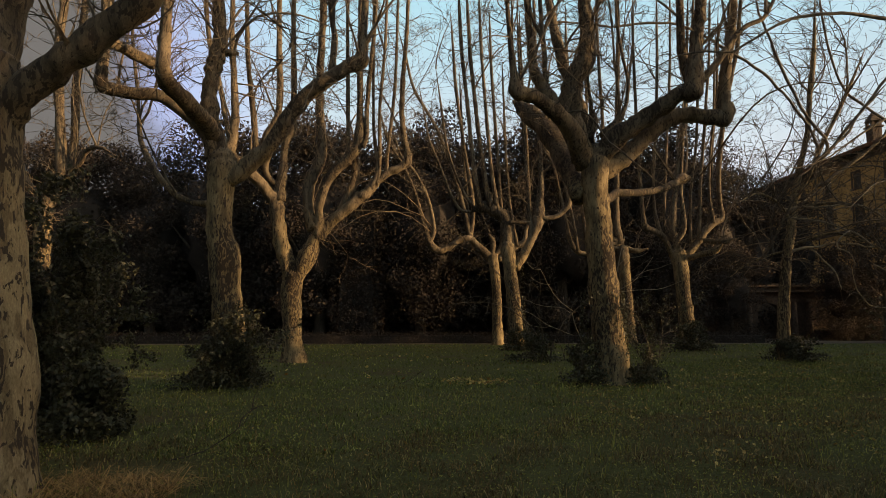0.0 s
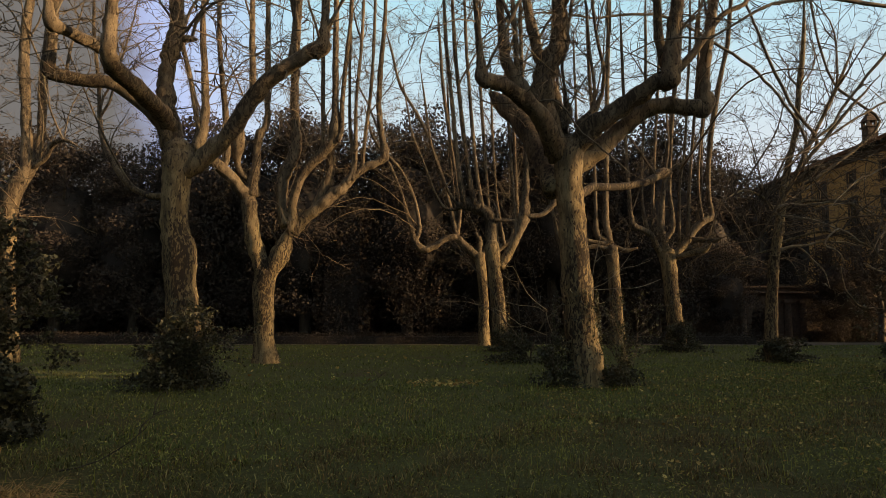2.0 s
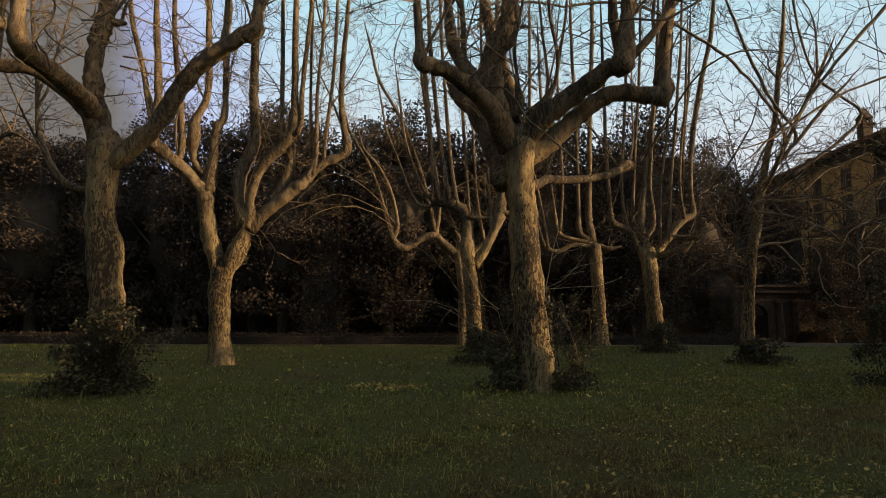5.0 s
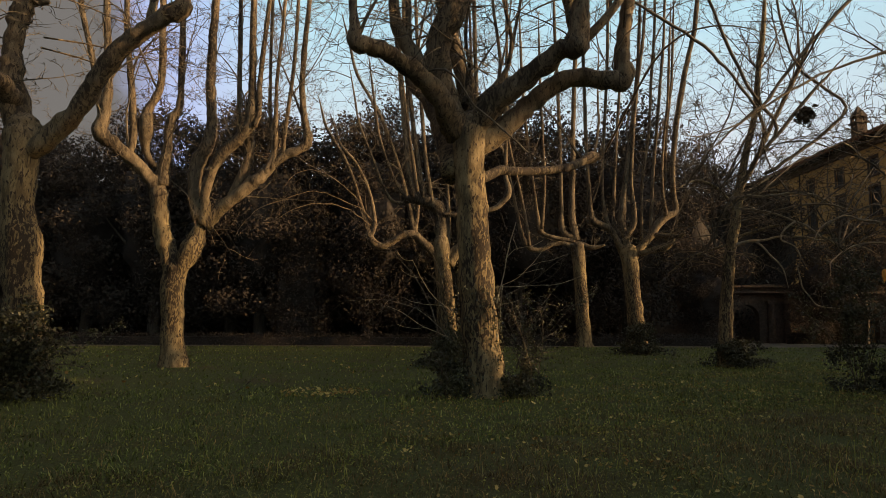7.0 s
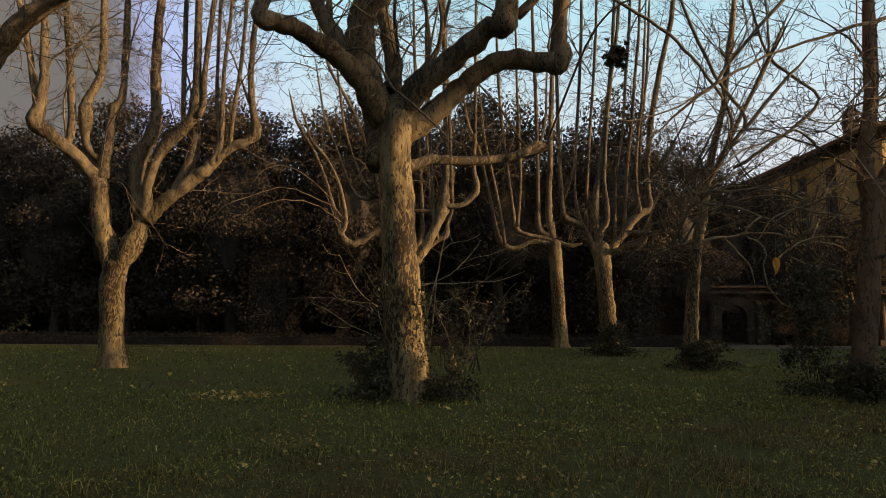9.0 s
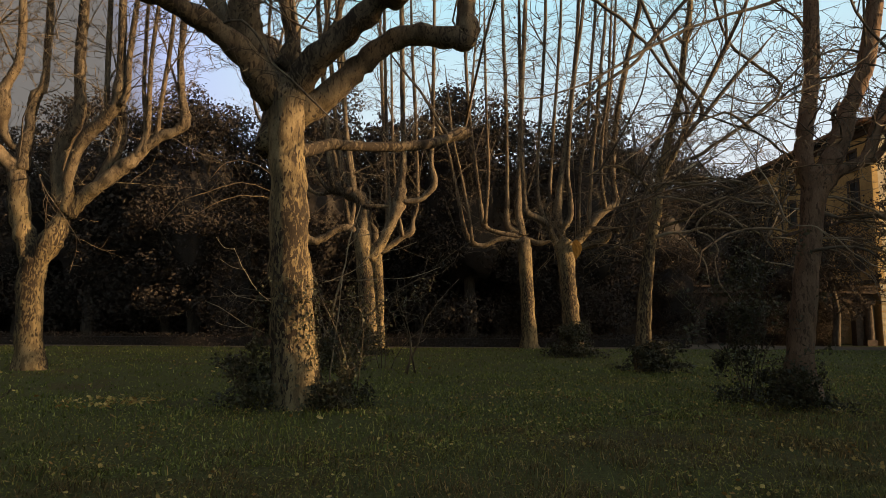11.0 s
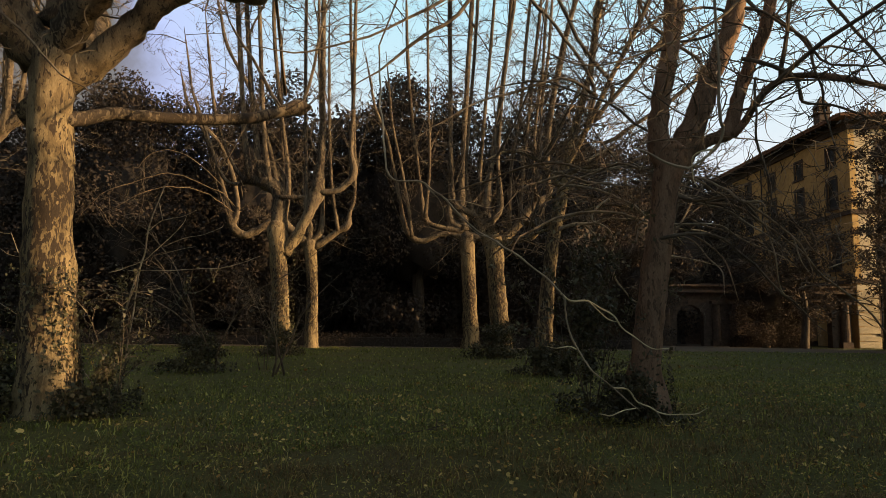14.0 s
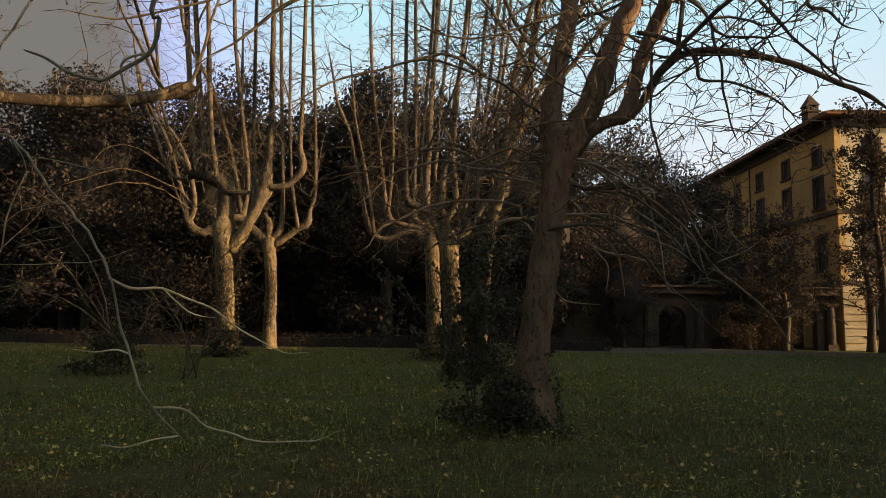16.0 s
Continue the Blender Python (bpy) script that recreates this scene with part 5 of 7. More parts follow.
def seed_balls(s, rng, points, n):
    """Hanging seed balls and curled dead leaves on the twigs."""
    for _ in range(n):
        p = Vector(rng.choice(points)) - Vector((0, 0, rng.uniform(0.03, 0.12)))
        r = rng.uniform(0.014, 0.024)
        o = len(s.v)
        s.v += [p + Vector(k) * r for k in ((0, 0, 1.1), (1, 0, 0), (0, 1, 0), (-1, 0, 0), (0, -1, 0), (0, 0, -1.1))]
        s.f += [(o, o + 1, o + 2), (o, o + 2, o + 3), (o, o + 3, o + 4), (o, o + 4, o + 1), (o + 5, o + 2, o + 1), (o + 5, o + 3, o + 2), (o + 5, o + 4, o + 3), (o + 5, o + 1, o + 4)]


def crown_of_twigs(tree, seed, shoots, size, fork=(5, 4), spread=0.35):
    """Upright shoots from the pollard heads, and fine twigs along the long limbs."""
    rng = random.Random(seed)
    s = Shape()
    for name, pts in LIMB_ENDS[tree.name]:
        for i in range(max(len(pts) // 2, 1), len(pts)):
            a, b = Vector(pts[i - 1][:3]), Vector(pts[i][:3])
            length = (b - a).length
            thin = pts[i][3] < 0.2
            if thin:        # side twigs along the shoots
                for _ in range(int(length * 3.4 * size) + 1):
                    k = rng.random()
                    out = Vector((rng.gauss(0, 1), rng.gauss(0, 1), rng.uniform(0.0, 0.9)))
                    branch(s, rng, a.lerp(b, k), out, rng.uniform(0.6, 1.9) * size, min(0.015, pts[i][3] * 0.45), 1, 0.05, 0.2, fork, 3)
        knees = [Vector(q[:3]) for q in pts[len(pts) // 2:] if q[3] > 0.09] or [Vector(pts[i][:3]).lerp(Vector(pts[i + 1][:3]), rng.random()) for i in range(len(pts) - 1)]
        for _ in range(shoots if name == "limb" else 0):
            p = rng.choice(knees)
            d = Vector((rng.gauss(0, spread), rng.gauss(0, spread), 1))
            branch(s, rng, p, d, rng.uniform(2.2, 5.5) * size, rng.uniform(0.018, 0.048) * size, 0, 0.16, 0.11, fork, 5)
    pts = [tuple(s.v[rng.randrange(len(s.v))]) for _ in range(300)]
    pts = [q for q in pts if q[2] > 5 and math.hypot(q[0], q[1]) < 6]
    seed_balls(s, rng, pts, 110)
    part("twig_crown", s, TWIG, tree, "thin bare shoots and twigs with seed balls", kind="stuff")


crown_of_twigs(tree_near, 1, 4, 0.9)
crown_of_twigs(tree_knobbed, 2, 3, 1.0)
crown_of_twigs(tree_forked, 3, 2, 1.0)
crown_of_twigs(tree_spreading, 4, 2, 1.0, (5, 3), 0.3)
crown_of_twigs(tree_ivied, 5, 1, 1.05, (4, 3))
crown_of_twigs(tree_slim_pair, 6, 1, 1.1, (4, 3))
crown_of_twigs(tree_far_pair, 7, 1, 1.1, (4, 3))
crown_of_twigs(tree_crooked, 8, 1, 1.05, (4, 3))
crown_of_twigs(tree_slender, 9, 6, 1.0, (6, 4), 0.7)
crown_of_twigs(tree_far_left, 11, 5, 1.0, (4, 3))
crown_of_twigs(tree_shaded, 10, 2, 1.0, (6, 4), 0.55)


def hanging_branches(tree, seed, n, z0, z1, reach, side=(0, 0), r=0.02):
    """Long thin arching branches that hang towards the ground."""
    rng = random.Random(seed)
    s = Shape()
    for _ in range(n):
        an = rng.uniform(0, 2 * math.pi)
        d = Vector((math.cos(an) + side[0], math.sin(an) + side[1], rng.uniform(0.0, 0.5)))
        branch(s, rng, (rng.uniform(-.1, .1), rng.uniform(-.1, .1), rng.uniform(z0, z1)), d, rng.uniform(0.6, 1.0) * reach, r * rng.uniform(0.7, 1.2), 0, -0.10, 0.10, (7, 4), 4)
    part("hanging_growth", s, BROWN_TWIG, tree, "long thin arching twigs hanging low", kind="stuff")


hanging_branches(tree_shaded, 21, 9, 3.4, 5.6, 4.2, (0.8, -0.1), 0.013)
hanging_branches(tree_slender, 22, 12, 3.2, 5.5, 3.6, (0.3, 0), 0.018)
hanging_branches(tree_forked, 26, 2, 5.5, 8.0, 4.5, (0.4, -0.3), 0.022)
hanging_branches(tree_spreading, 27, 3, 6.5, 8.5, 4.5, (-0.5, -0.2), 0.022)
hanging_branches(tree_knobbed, 28, 3, 7.0, 9.0, 4.5, (0.2, -0.2), 0.022)
hanging_branches(tree_far_left, 24, 5, 4.5, 5.5, 4.0, (0.8, 0), 0.018)


def arching_shoots(tree, seed, n, length, lean=(0, 0), low=5.0, r=0.015, fork=(9, 5), droop=(-0.07, 0.06), high=10.5):
    """Wide, crooked side branches that start along the limbs and carry a net of fine twigs."""
    rng = random.Random(seed)
    s = Shape()
    spots = [Vector(p[:3]).lerp(Vector(q[:3]), k / 4) for name, pts in LIMB_ENDS[tree.name] if name == "limb" for p, q in zip(pts, pts[1:]) for k in range(4)]
    spots = [p for p in spots if low < p.z < high] or spots[-8:]
    for _ in range(n):
        an = rng.uniform(0, 2 * math.pi)
        d = Vector((math.cos(an) + lean[0], math.sin(an) + lean[1], rng.uniform(-0.1, 0.7)))
        branch(s, rng, rng.choice(spots), d, rng.uniform(0.5, 1.0) * length, r * rng.uniform(0.7, 1.3), 0, rng.uniform(*droop), 0.2, fork, 4)
    seed_balls(s, rng, [q for q in (tuple(s.v[rng.randrange(len(s.v))]) for _ in range(160)) if q[2] > 5] or [(0, 0, 9)], 60)
    part("side_growth", s, TWIG, tree, "wide crooked side shoots with fine twigs", kind="stuff")


arching_shoots(tree_near, 201, 12, 3.0, (0.3, 0.3), 4.5, 0.011, (8, 5))
arching_shoots(tree_knobbed, 202, 28, 3.0, low=6.2, droop=(0.0, 0.1))
arching_shoots(tree_forked, 203, 40, 3.4, low=5.0, r=0.018, high=14)
arching_shoots(tree_spreading, 204, 36, 3.4, (0.2, 0), 6.0, droop=(-0.02, 0.1))
arching_shoots(tree_ivied, 205, 24, 3.8, low=5.0, r=0.02, high=17)
arching_shoots(tree_slim_pair, 206, 18, 3.8, low=5.0, r=0.022, high=18)
arching_shoots(tree_far_pair, 207, 18, 3.8, low=5.0, r=0.022, high=18)
arching_shoots(tree_crooked, 208, 26, 4.0, low=4.5, r=0.02, high=17)
arching_shoots(tree_slender, 209, 38, 4.2, low=5.2, r=0.019, high=15)
arching_shoots(tree_shaded, 210, 12, 5.0, (-0.2, -0.1), 4.5, 0.014)
arching_shoots(tree_shaded, 212, 7, 3.6, (0.6, -0.3), 3.2, 0.012, (9, 5), (-0.14, -0.06))
arching_shoots(tree_far_left, 211, 12, 3.6, low=6.0, r=0.018)


# ---- leafy growth ----
def leaf_cards(centres, normals, size, rng, slim=0.6):
    """One mesh of many small pointed, folded leaves."""
    n = len(centres)
    c = np.asarray(centres)
    d = np.asarray(normals) + rng.normal(0, 0.7, (n, 3))
    d /= np.linalg.norm(d, axis=1)[:, None]
    u = rng.normal(0, 1, (n, 3)) + np.array([0, 0, -0.5])
    u -= d * (u * d).sum(1)[:, None]
    u /= np.linalg.norm(u, axis=1)[:, None]
    w = np.cross(d, u)
    k = (size * rng.uniform(0.6, 1.3, n))[:, None]
    v = np.stack([c - u * k * 0.5, c + w * k * slim * 0.5 + d * k * 0.12, c + u * k * 0.5, c - w * k * slim * 0.5 + d * k * 0.12], 1).reshape(-1, 3)
    return v


def quads_mesh(name, v, mat):
    n = len(v) // 4
    me = bpy.data.meshes.new(name)
    me.vertices.add(len(v))
    me.vertices.foreach_set("co", v.astype(np.float32).ravel())
    me.loops.add(4 * n)
    me.loops.foreach_set("vertex_index", np.arange(4 * n, dtype=np.int32))
    me.polygons.add(n)
    me.polygons.foreach_set("loop_start", np.arange(0, 4 * n, 4, dtype=np.int32))
    me.polygons.foreach_set("loop_total", np.full(n, 4, dtype=np.int32))
    me.materials.append(mat)
    me.update(calc_edges=True)
    return me


def lobes_of_leaves(rng, lobes, n, size, shell=0.35, slim=0.6):
    """Leaves spread over the outer skin of many overlapping rounded lobes (x, y, z, rx, rz)."""
    lb = np.array(lobes)
    wt = lb[:, 3] * lb[:, 3]
    pick = rng.choice(len(lb), n, p=wt / wt.sum())
    d = rng.normal(0, 1, (n, 3))
    d /= np.linalg.norm(d, axis=1)[:, None]
    r = 1 - shell * rng.random(n) ** 1.5
    r *= 1 + rng.normal(0, 0.07, n)
    b = lb[pick]
    c = b[:, :3] + d * r[:, None] * b[:, [3, 3, 4]]
    return leaf_cards(c, d, size, rng, slim)


def shrub(name, x, y, w, h, n, label, seed, size=0.07, mat=None, group="", slim=0.6, lean=(0, 0), low=0.12):
    """A leafy bush: a few stems and a ragged skin of leaves that reaches the ground."""
    mat = mat or IVY
    g = ground_height(x, y)
    t = thing(name, x, y, g, label, "shrub", group)
    rng = np.random.default_rng(seed)
    rr = random.Random(seed)
    s = Shape()
    for _ in range(7):
        a = rr.uniform(0, 6.28)
        branch(s, rr, (math.cos(a) * w * 0.15, math.sin(a) * w * 0.15, -0.03), (math.cos(a) * 0.25 + lean[0], math.sin(a) * 0.25 + lean[1], 1), h * rr.uniform(0.7, 1.05), 0.010, 0, 0.03, 0.07, (5, 3), 4)
    part("stem_growth", s, TWIG, t, "thin woody stems", kind="stuff")
    lobes = []
    for i in range(30):
        k = rr.random() ** 1.6
        a = rr.uniform(0, 6.28)
        q = w * (1 - 0.6 * k) * rr.uniform(0.1, 0.85)
        lobes.append((math.cos(a) * q + lean[0] * k * h, math.sin(a) * q + lean[1] * k * h, low * h + k * h * 0.75, w * rr.uniform(0.16, 0.36), h * rr.uniform(0.06, 0.15)))
    near_ground = int(n * 0.12)
    sprays = int(n * 0.35)
    v1 = lobes_of_leaves(rng, lobes, n - sprays - near_ground, size, 0.9, slim)
    sv = np.array([tuple(p) for p in s.v])
    sv = sv[sv[:, 2] > 0.1 * h]
    c = sv[rng.integers(0, len(sv), sprays)] + rng.normal(0, size * 0.7, (sprays, 3))
    v2 = leaf_cards(c, rng.normal(0, 1, c.shape) + np.array([0, 0, .4]), size, rng, slim)
    a, q = rng.uniform(0, 6.28, near_ground), w * np.sqrt(rng.random(near_ground)) * 1.05
    c = np.stack([np.cos(a) * q, np.sin(a) * q, 0.02 + rng.random(near_ground) * 0.22 * min(h, 1.2)], 1)
    v3 = leaf_cards(c, rng.normal(0, .5, c.shape) + np.array([0, 0, .8]), size, rng, slim)
    v = np.concatenate([v1, v2, v3])
    v[:, 2] = np.maximum(v[:, 2], 0.01)
    ob = new("foliage", quads_mesh("foliage", v, mat))
    ob.parent = t
    tagged(ob, kind="stuff")
    return t


shrub("ivy_thicket", -4.95, 8.8, 0.8, 3.5, 26000, "tall dark ivy thicket beside a mottled trunk", 31, 0.07, low=0.05)
shrub("ivy_thicket", -5.8, 9.3, 0.8, 2.6, 8000, "dark ivy thicket behind a thick trunk", 32, 0.085, low=0.05)
shrub("bush", -4.95, 14.95, 1.1, 1.75, 6500, "dark leafy bush round the foot of a plane tree", 33, 0.085)
shrub("bush", -4.55, 15.1, 0.55, 2.1, 2200, "ragged leafy bush against a plane trunk", 34, 0.085)
shrub("bush", 3.35, 15.6, 0.62, 1.2, 1900, "dark ivy bush at the foot of a sunlit trunk", 35, 0.075)
shrub("bush", 4.95, 15.9, 0.42, 2.3, 2300, "upright thin leafy bush beside a plane tree", 36, 0.06)
shrub("bush", 4.6, 15.6, 0.5, 0.6, 700, "low dark bush beside a plane trunk", 37, 0.08)
shrub("bush", 3.6, 31.0, 1.0, 1.1, 2200, "low dark bush under far plane trees", 38, 0.10)
shrub("bush", 12.7, 24.0, 1.15, 1.0, 3600, "low dark bush round a slender plane tree", 39, 0.10)
shrub("bush", 11.9, 31.4, 1.5, 1.5, 3600, "dark brushwood under far plane trees", 40, 0.11)
shrub("bush", 12.6, 15.9, 0.85, 0.8, 2400, "thin dark bush round the foot of a shaded tree", 41, 0.07)
shrub("ivy_thicket", 12.2, 17.0, 0.6, 3.4, 4200, "tall dark ivy thicket beside a shaded trunk", 42, 0.08)


def ivy_on(tree_x, tree_y, label, seed, height, radius, n, size):
    """Ivy that climbs a trunk."""
    rng = np.random.default_rng(seed)
    t = thing("ivy", tree_x, tree_y, ground_height(tree_x, tree_y), label, "ivy")
    z = height * rng.random(n) ** 1.3
    a = rng.uniform(0, 2 * math.pi, n)
    keep = rng.random(n) < 0.55 + 0.45 * np.sin(a * 2 + z * 1.7)
    z, a = z[keep], a[keep]
    r = radius * (1.25 - 0.25 * z / height) + 0.05 * rng.random(len(z))
    c = np.stack([np.cos(a) * r, np.sin(a) * r, z], 1)
    ob = new("foliage", quads_mesh("foliage", leaf_cards(c, np.stack([np.cos(a), np.sin(a), 0 * a + .3], 1), size, rng), IVY))
    ob.parent = t
    tagged(ob, kind="stuff")


ivy_on(3.85, 15.9, "thin ivy climbing the foot of a plane trunk", 51, 2.2, 0.47, 2600, 0.065)
ivy_on(3.5, 31.7, "ivy climbing a far plane trunk", 52, 4.2, 0.36, 1300, 0.09)
ivy_on(-5.1, 15.6, "ivy climbing a knobbed plane trunk", 53, 2.0, 0.45, 900, 0.07)
ivy_on(12.87, 16.4, "dark ivy skirting the foot of a shaded trunk", 54, 0.85, 0.37, 1300, 0.06)


def sapling(x, y, h, label, seed, n=3, r=.03):
    rr = random.Random(seed)
    t = thing("sapling", x, y, ground_height(x, y), label, "sapling")
    for k in range(n):
        s = Shape()
        branch(s, rr, (rr.uniform(-.4, .4), rr.uniform(-.4, .4), -.03), (rr.uniform(-.25, .25), rr.uniform(-.2, .2), 1), h * rr.uniform(.7, 1), r, 0, .02, .16, (8, 4), 5)
        part("stem", s, TWIG, t, smooth=True)


def brushwood(x, y, label, arms):
    """Thin dry branches that reach out low; arms: lines of (x, y, z, radius) from the foot."""
    t = thing("brushwood", x, y, 0.0, label, "brushwood")
    for pts in arms:
        s = Shape()
        line = smooth_line(pts, 4)
        line = [np.append(q[:3] + 0.012 * np.array(noise.noise_vector(Vector(q[:3]) * 6.0)), q[3]) for q in line]
        tube(s, line, 5)
        part("branch", s, DRY_TWIG, t, smooth=True)


brushwood(4.35, 17.4, "dry leafless brushwood with pale thin branches behind a trunk", (
    ((0.0, 0.0, -0.03, 0.0180), (0.02, 0.0, 0.6, 0.0156), (0.12, 0.0, 1.4, 0.0144), (0.2, 0.0, 2.3, 0.0120)),
    ((-0.05, -0.05, -0.03, 0.0144), (-0.5, -0.2, 0.5, 0.0120), (-0.9, -0.3, 1.3, 0.0108), (-1.0, -0.3, 1.7, 0.0084)),
    ((-0.97, -0.20, 1.12, 0.0090), (-1.35, -0.17, 1.28, 0.0090), (-1.68, -0.14, 1.42, 0.0078), (-1.94, -0.20, 1.61, 0.0072), (-2.12, -0.17, 1.72, 0.0066), (-2.42, -0.14, 1.83, 0.0054)),
    ((-1.50, -0.20, 1.36, 0.0060), (-1.76, -0.17, 1.33, 0.0060), (-1.99, -0.14, 1.36, 0.0054), (-2.17, -0.20, 1.43, 0.0045)),
    ((-0.97, 0.20, 1.71, 0.0093), (-1.16, 0.23, 1.83, 0.0086), (-1.59, 0.26, 1.88, 0.0080), (-1.89, 0.20, 1.94, 0.0071), (-2.02, 0.23, 2.02, 0.0062)),
    ((-1.01, -0.40, 1.76, 0.0101), (-1.34, -0.37, 2.02, 0.0089), (-1.55, -0.34, 2.31, 0.0083), (-1.70, -0.40, 2.58, 0.0074), (-1.82, -0.37, 2.84, 0.0060)),
    ((-1.58, -0.40, 2.43, 0.0059), (-1.81, -0.37, 2.46, 0.0059), (-1.99, -0.34, 2.55, 0.0053), (-2.07, -0.40, 2.63, 0.0045)),
    ((-1.82, -0.40, 2.82, 0.0060), (-2.00, -0.37, 2.84, 0.0060), (-2.12, -0.34, 2.96, 0.0054), (-2.17, -0.40, 3.05, 0.0045)),
    ((0.01, 0.00, 1.57, 0.0213), (0.11, 0.03, 2.05, 0.0184), (0.23, 0.06, 2.53, 0.0154), (0.32, 0.00, 3.01, 0.0139), (0.41, 0.03, 3.38, 0.0124), (0.53, 0.06, 3.75, 0.0109)),
    ((0.26, 0.00, 2.87, 0.0092), (0.41, 0.03, 3.04, 0.0086), (0.55, 0.06, 3.14, 0.0077), (0.89, 0.00, 3.20, 0.0068), (1.13, 0.03, 3.32, 0.0062)),
    ((0.55, 0.00, 3.11, 0.0077), (0.50, 0.03, 3.26, 0.0071), (0.44, 0.06, 3.44, 0.0062)),
    ((-0.12, -0.40, 2.17, 0.0089), (0.12, -0.37, 2.26, 0.0089), (0.41, -0.34, 2.38, 0.0077), (0.64, -0.40, 2.56, 0.0071), (0.87, -0.37, 2.80, 0.0066), (1.05, -0.34, 3.03, 0.0060), (1.13, -0.40, 3.15, 0.0048)),
    ((-0.20, 0.40, 2.28, 0.0063), (0.54, 0.43, 2.29, 0.0088), (1.03, 0.46, 2.32, 0.0082), (1.46, 0.40, 2.34, 0.0076), (1.83, 0.43, 2.44, 0.0070), (2.14, 0.46, 2.57, 0.0057)),
    ((0.67, -0.20, 2.64, 0.0067), (1.00, -0.17, 2.80, 0.0061), (1.36, -0.14, 2.88, 0.0061), (1.66, -0.20, 3.00, 0.0049)),
    ((0.53, 0.00, 2.53, 0.0061), (0.83, 0.03, 2.62, 0.0055), (1.13, 0.06, 2.69, 0.0046)),
    ((0.17, 0.00, 1.87, 0.0061), (0.47, 0.03, 1.93, 0.0055), (0.59, 0.06, 1.97, 0.0046)),
))
sapling(3.5, 23.8, 7.0, "thin bare sapling with pale side twigs", 61, 4)
sapling(4.6, 25.2, 4.4, "bare brushwood with thin arching twigs", 62, 4, .014)
sapling(5.6, 22.8, 4.2, "thin bare sapling among brushwood", 63, 3)
shrub("bush", 3.3, 23.6, 1.1, 1.1, 2600, "low dark bush round bare saplings", 44, 0.09)


# a seed ball and a clump of dead leaves that hang low from the long branches
def hanging_end(tree, line, name, label, shape, mat):
    stem = Shape()
    tube(stem, smooth_line(line, 5), 5)
    ob = part("hanging_branch", stem, BROWN_TWIG, tree, smooth=True)
    part(name, shape, mat, ob, label)


def seed_ball(c, r):
    s = Shape()
    q = random.Random(8)
    for i in range(9):
        a = math.pi * i / 8
        for k in range(12):
            b = 2 * math.pi * (k + 0.5 * (i % 2)) / 12
            w = r * q.uniform(0.86, 1.14)
            s.v.append(Vector((c[0] + w * math.sin(a) * math.cos(b), c[1] + w * math.sin(a) * math.sin(b), c[2] + 1.25 * w * math.cos(a))))
    for i in range(8):
        s.f += [(i * 12 + k, i * 12 + (k + 1) % 12, i * 12 + 12 + (k + 1) % 12, i * 12 + 12 + k) for k in range(12)]
    return s


def leaf_clump(c, r):
    g = np.random.default_rng(9)
    d = g.normal(0, 1, (150, 3)) * np.array([r, r, r * 1.15]) * 0.45
    v = leaf_cards(np.array(c) + d, d / r + 0.01, r * 0.8, g, 0.7)
    s = Shape()
    s.v = [Vector(p) for p in v]
    s.f = [(4 * k, 4 * k + 1, 4 * k + 2, 4 * k + 3) for k in range(len(v) // 4)]
    return s


hanging_end(tree_shaded, [(0.3, -0.4, 8.6, 0.05), (-0.4, -3.0, 9.2, 0.03), (-1.2, -6.0, 8.0, 0.015), (-1.6, -8.0, 5.0, 0.006), (-1.53, -8.46, 3.0, 0.002), (-1.535, -8.46, 2.03, 0.0012)], "seed_ball", "fuzzy brown seed ball", seed_ball((-1.535, -8.46, 2.0), 0.019), DARK_BARK)
hanging_end(tree_spreading, [(1.9, -1.6, 8.8, 0.05), (2.2, -4.5, 9.0, 0.03), (2.0, -7.5, 6.8, 0.014), (1.6, -9.0, 4.2, 0.005), (1.53, -9.14, 2.9, 0.002)], "leaf_clump", "ragged clump of dead leaves", leaf_clump((1.53, -9.14, 2.86), 0.055), LITTER)


def curled_leaf(c, size):
    """One dead leaf, folded along its rib and curled at the tip, hanging by its stalk."""
    s = Shape()
    rows = ((0.0, 0.05), (0.12, 0.30), (0.3, 0.46), (0.5, 0.42), (0.7, 0.30), (0.86, 0.16), (1.0, 0.02))
    for k, w in rows:
        drop = Vector((0.10 * math.sin(3.0 * k), 0.16 * k * k, -k)) * size
        for side in (-1, -0.5, 0, 0.5, 1):
            s.v.append(Vector(c) + drop + Vector((side * w * 0.55, 0.22 * abs(side) * w + 0.03 * math.sin(9 * k + 4 * side), 0.06 * abs(side))) * size)
    s.f = [(5 * i + j, 5 * i + j + 1, 5 * i + j + 6, 5 * i + j + 5) for i in range(len(rows) - 1) for j in range(4)]
    return s


ORANGE_LEAF = leaf("orange_dead_leaf", (0.55, 0.20, 0.03), (0.80, 0.36, 0.07), 0.6, 0.2, 0.45)
hanging_end(tree_spreading, [(2.9, 1.5, 5.4, 0.03), (3.3, -1.5, 6.6, 0.02), (3.5, -4.5, 5.6, 0.008), (3.36, -6.6, 3.6, 0.003), (3.33, -7.12, 2.5, 0.0015), (3.33, -7.15, 2.0, 0.001)], "dead_leaf", "curled orange dead leaf", curled_leaf((3.33, -7.15, 2.0), 0.13), ORANGE_LEAF)


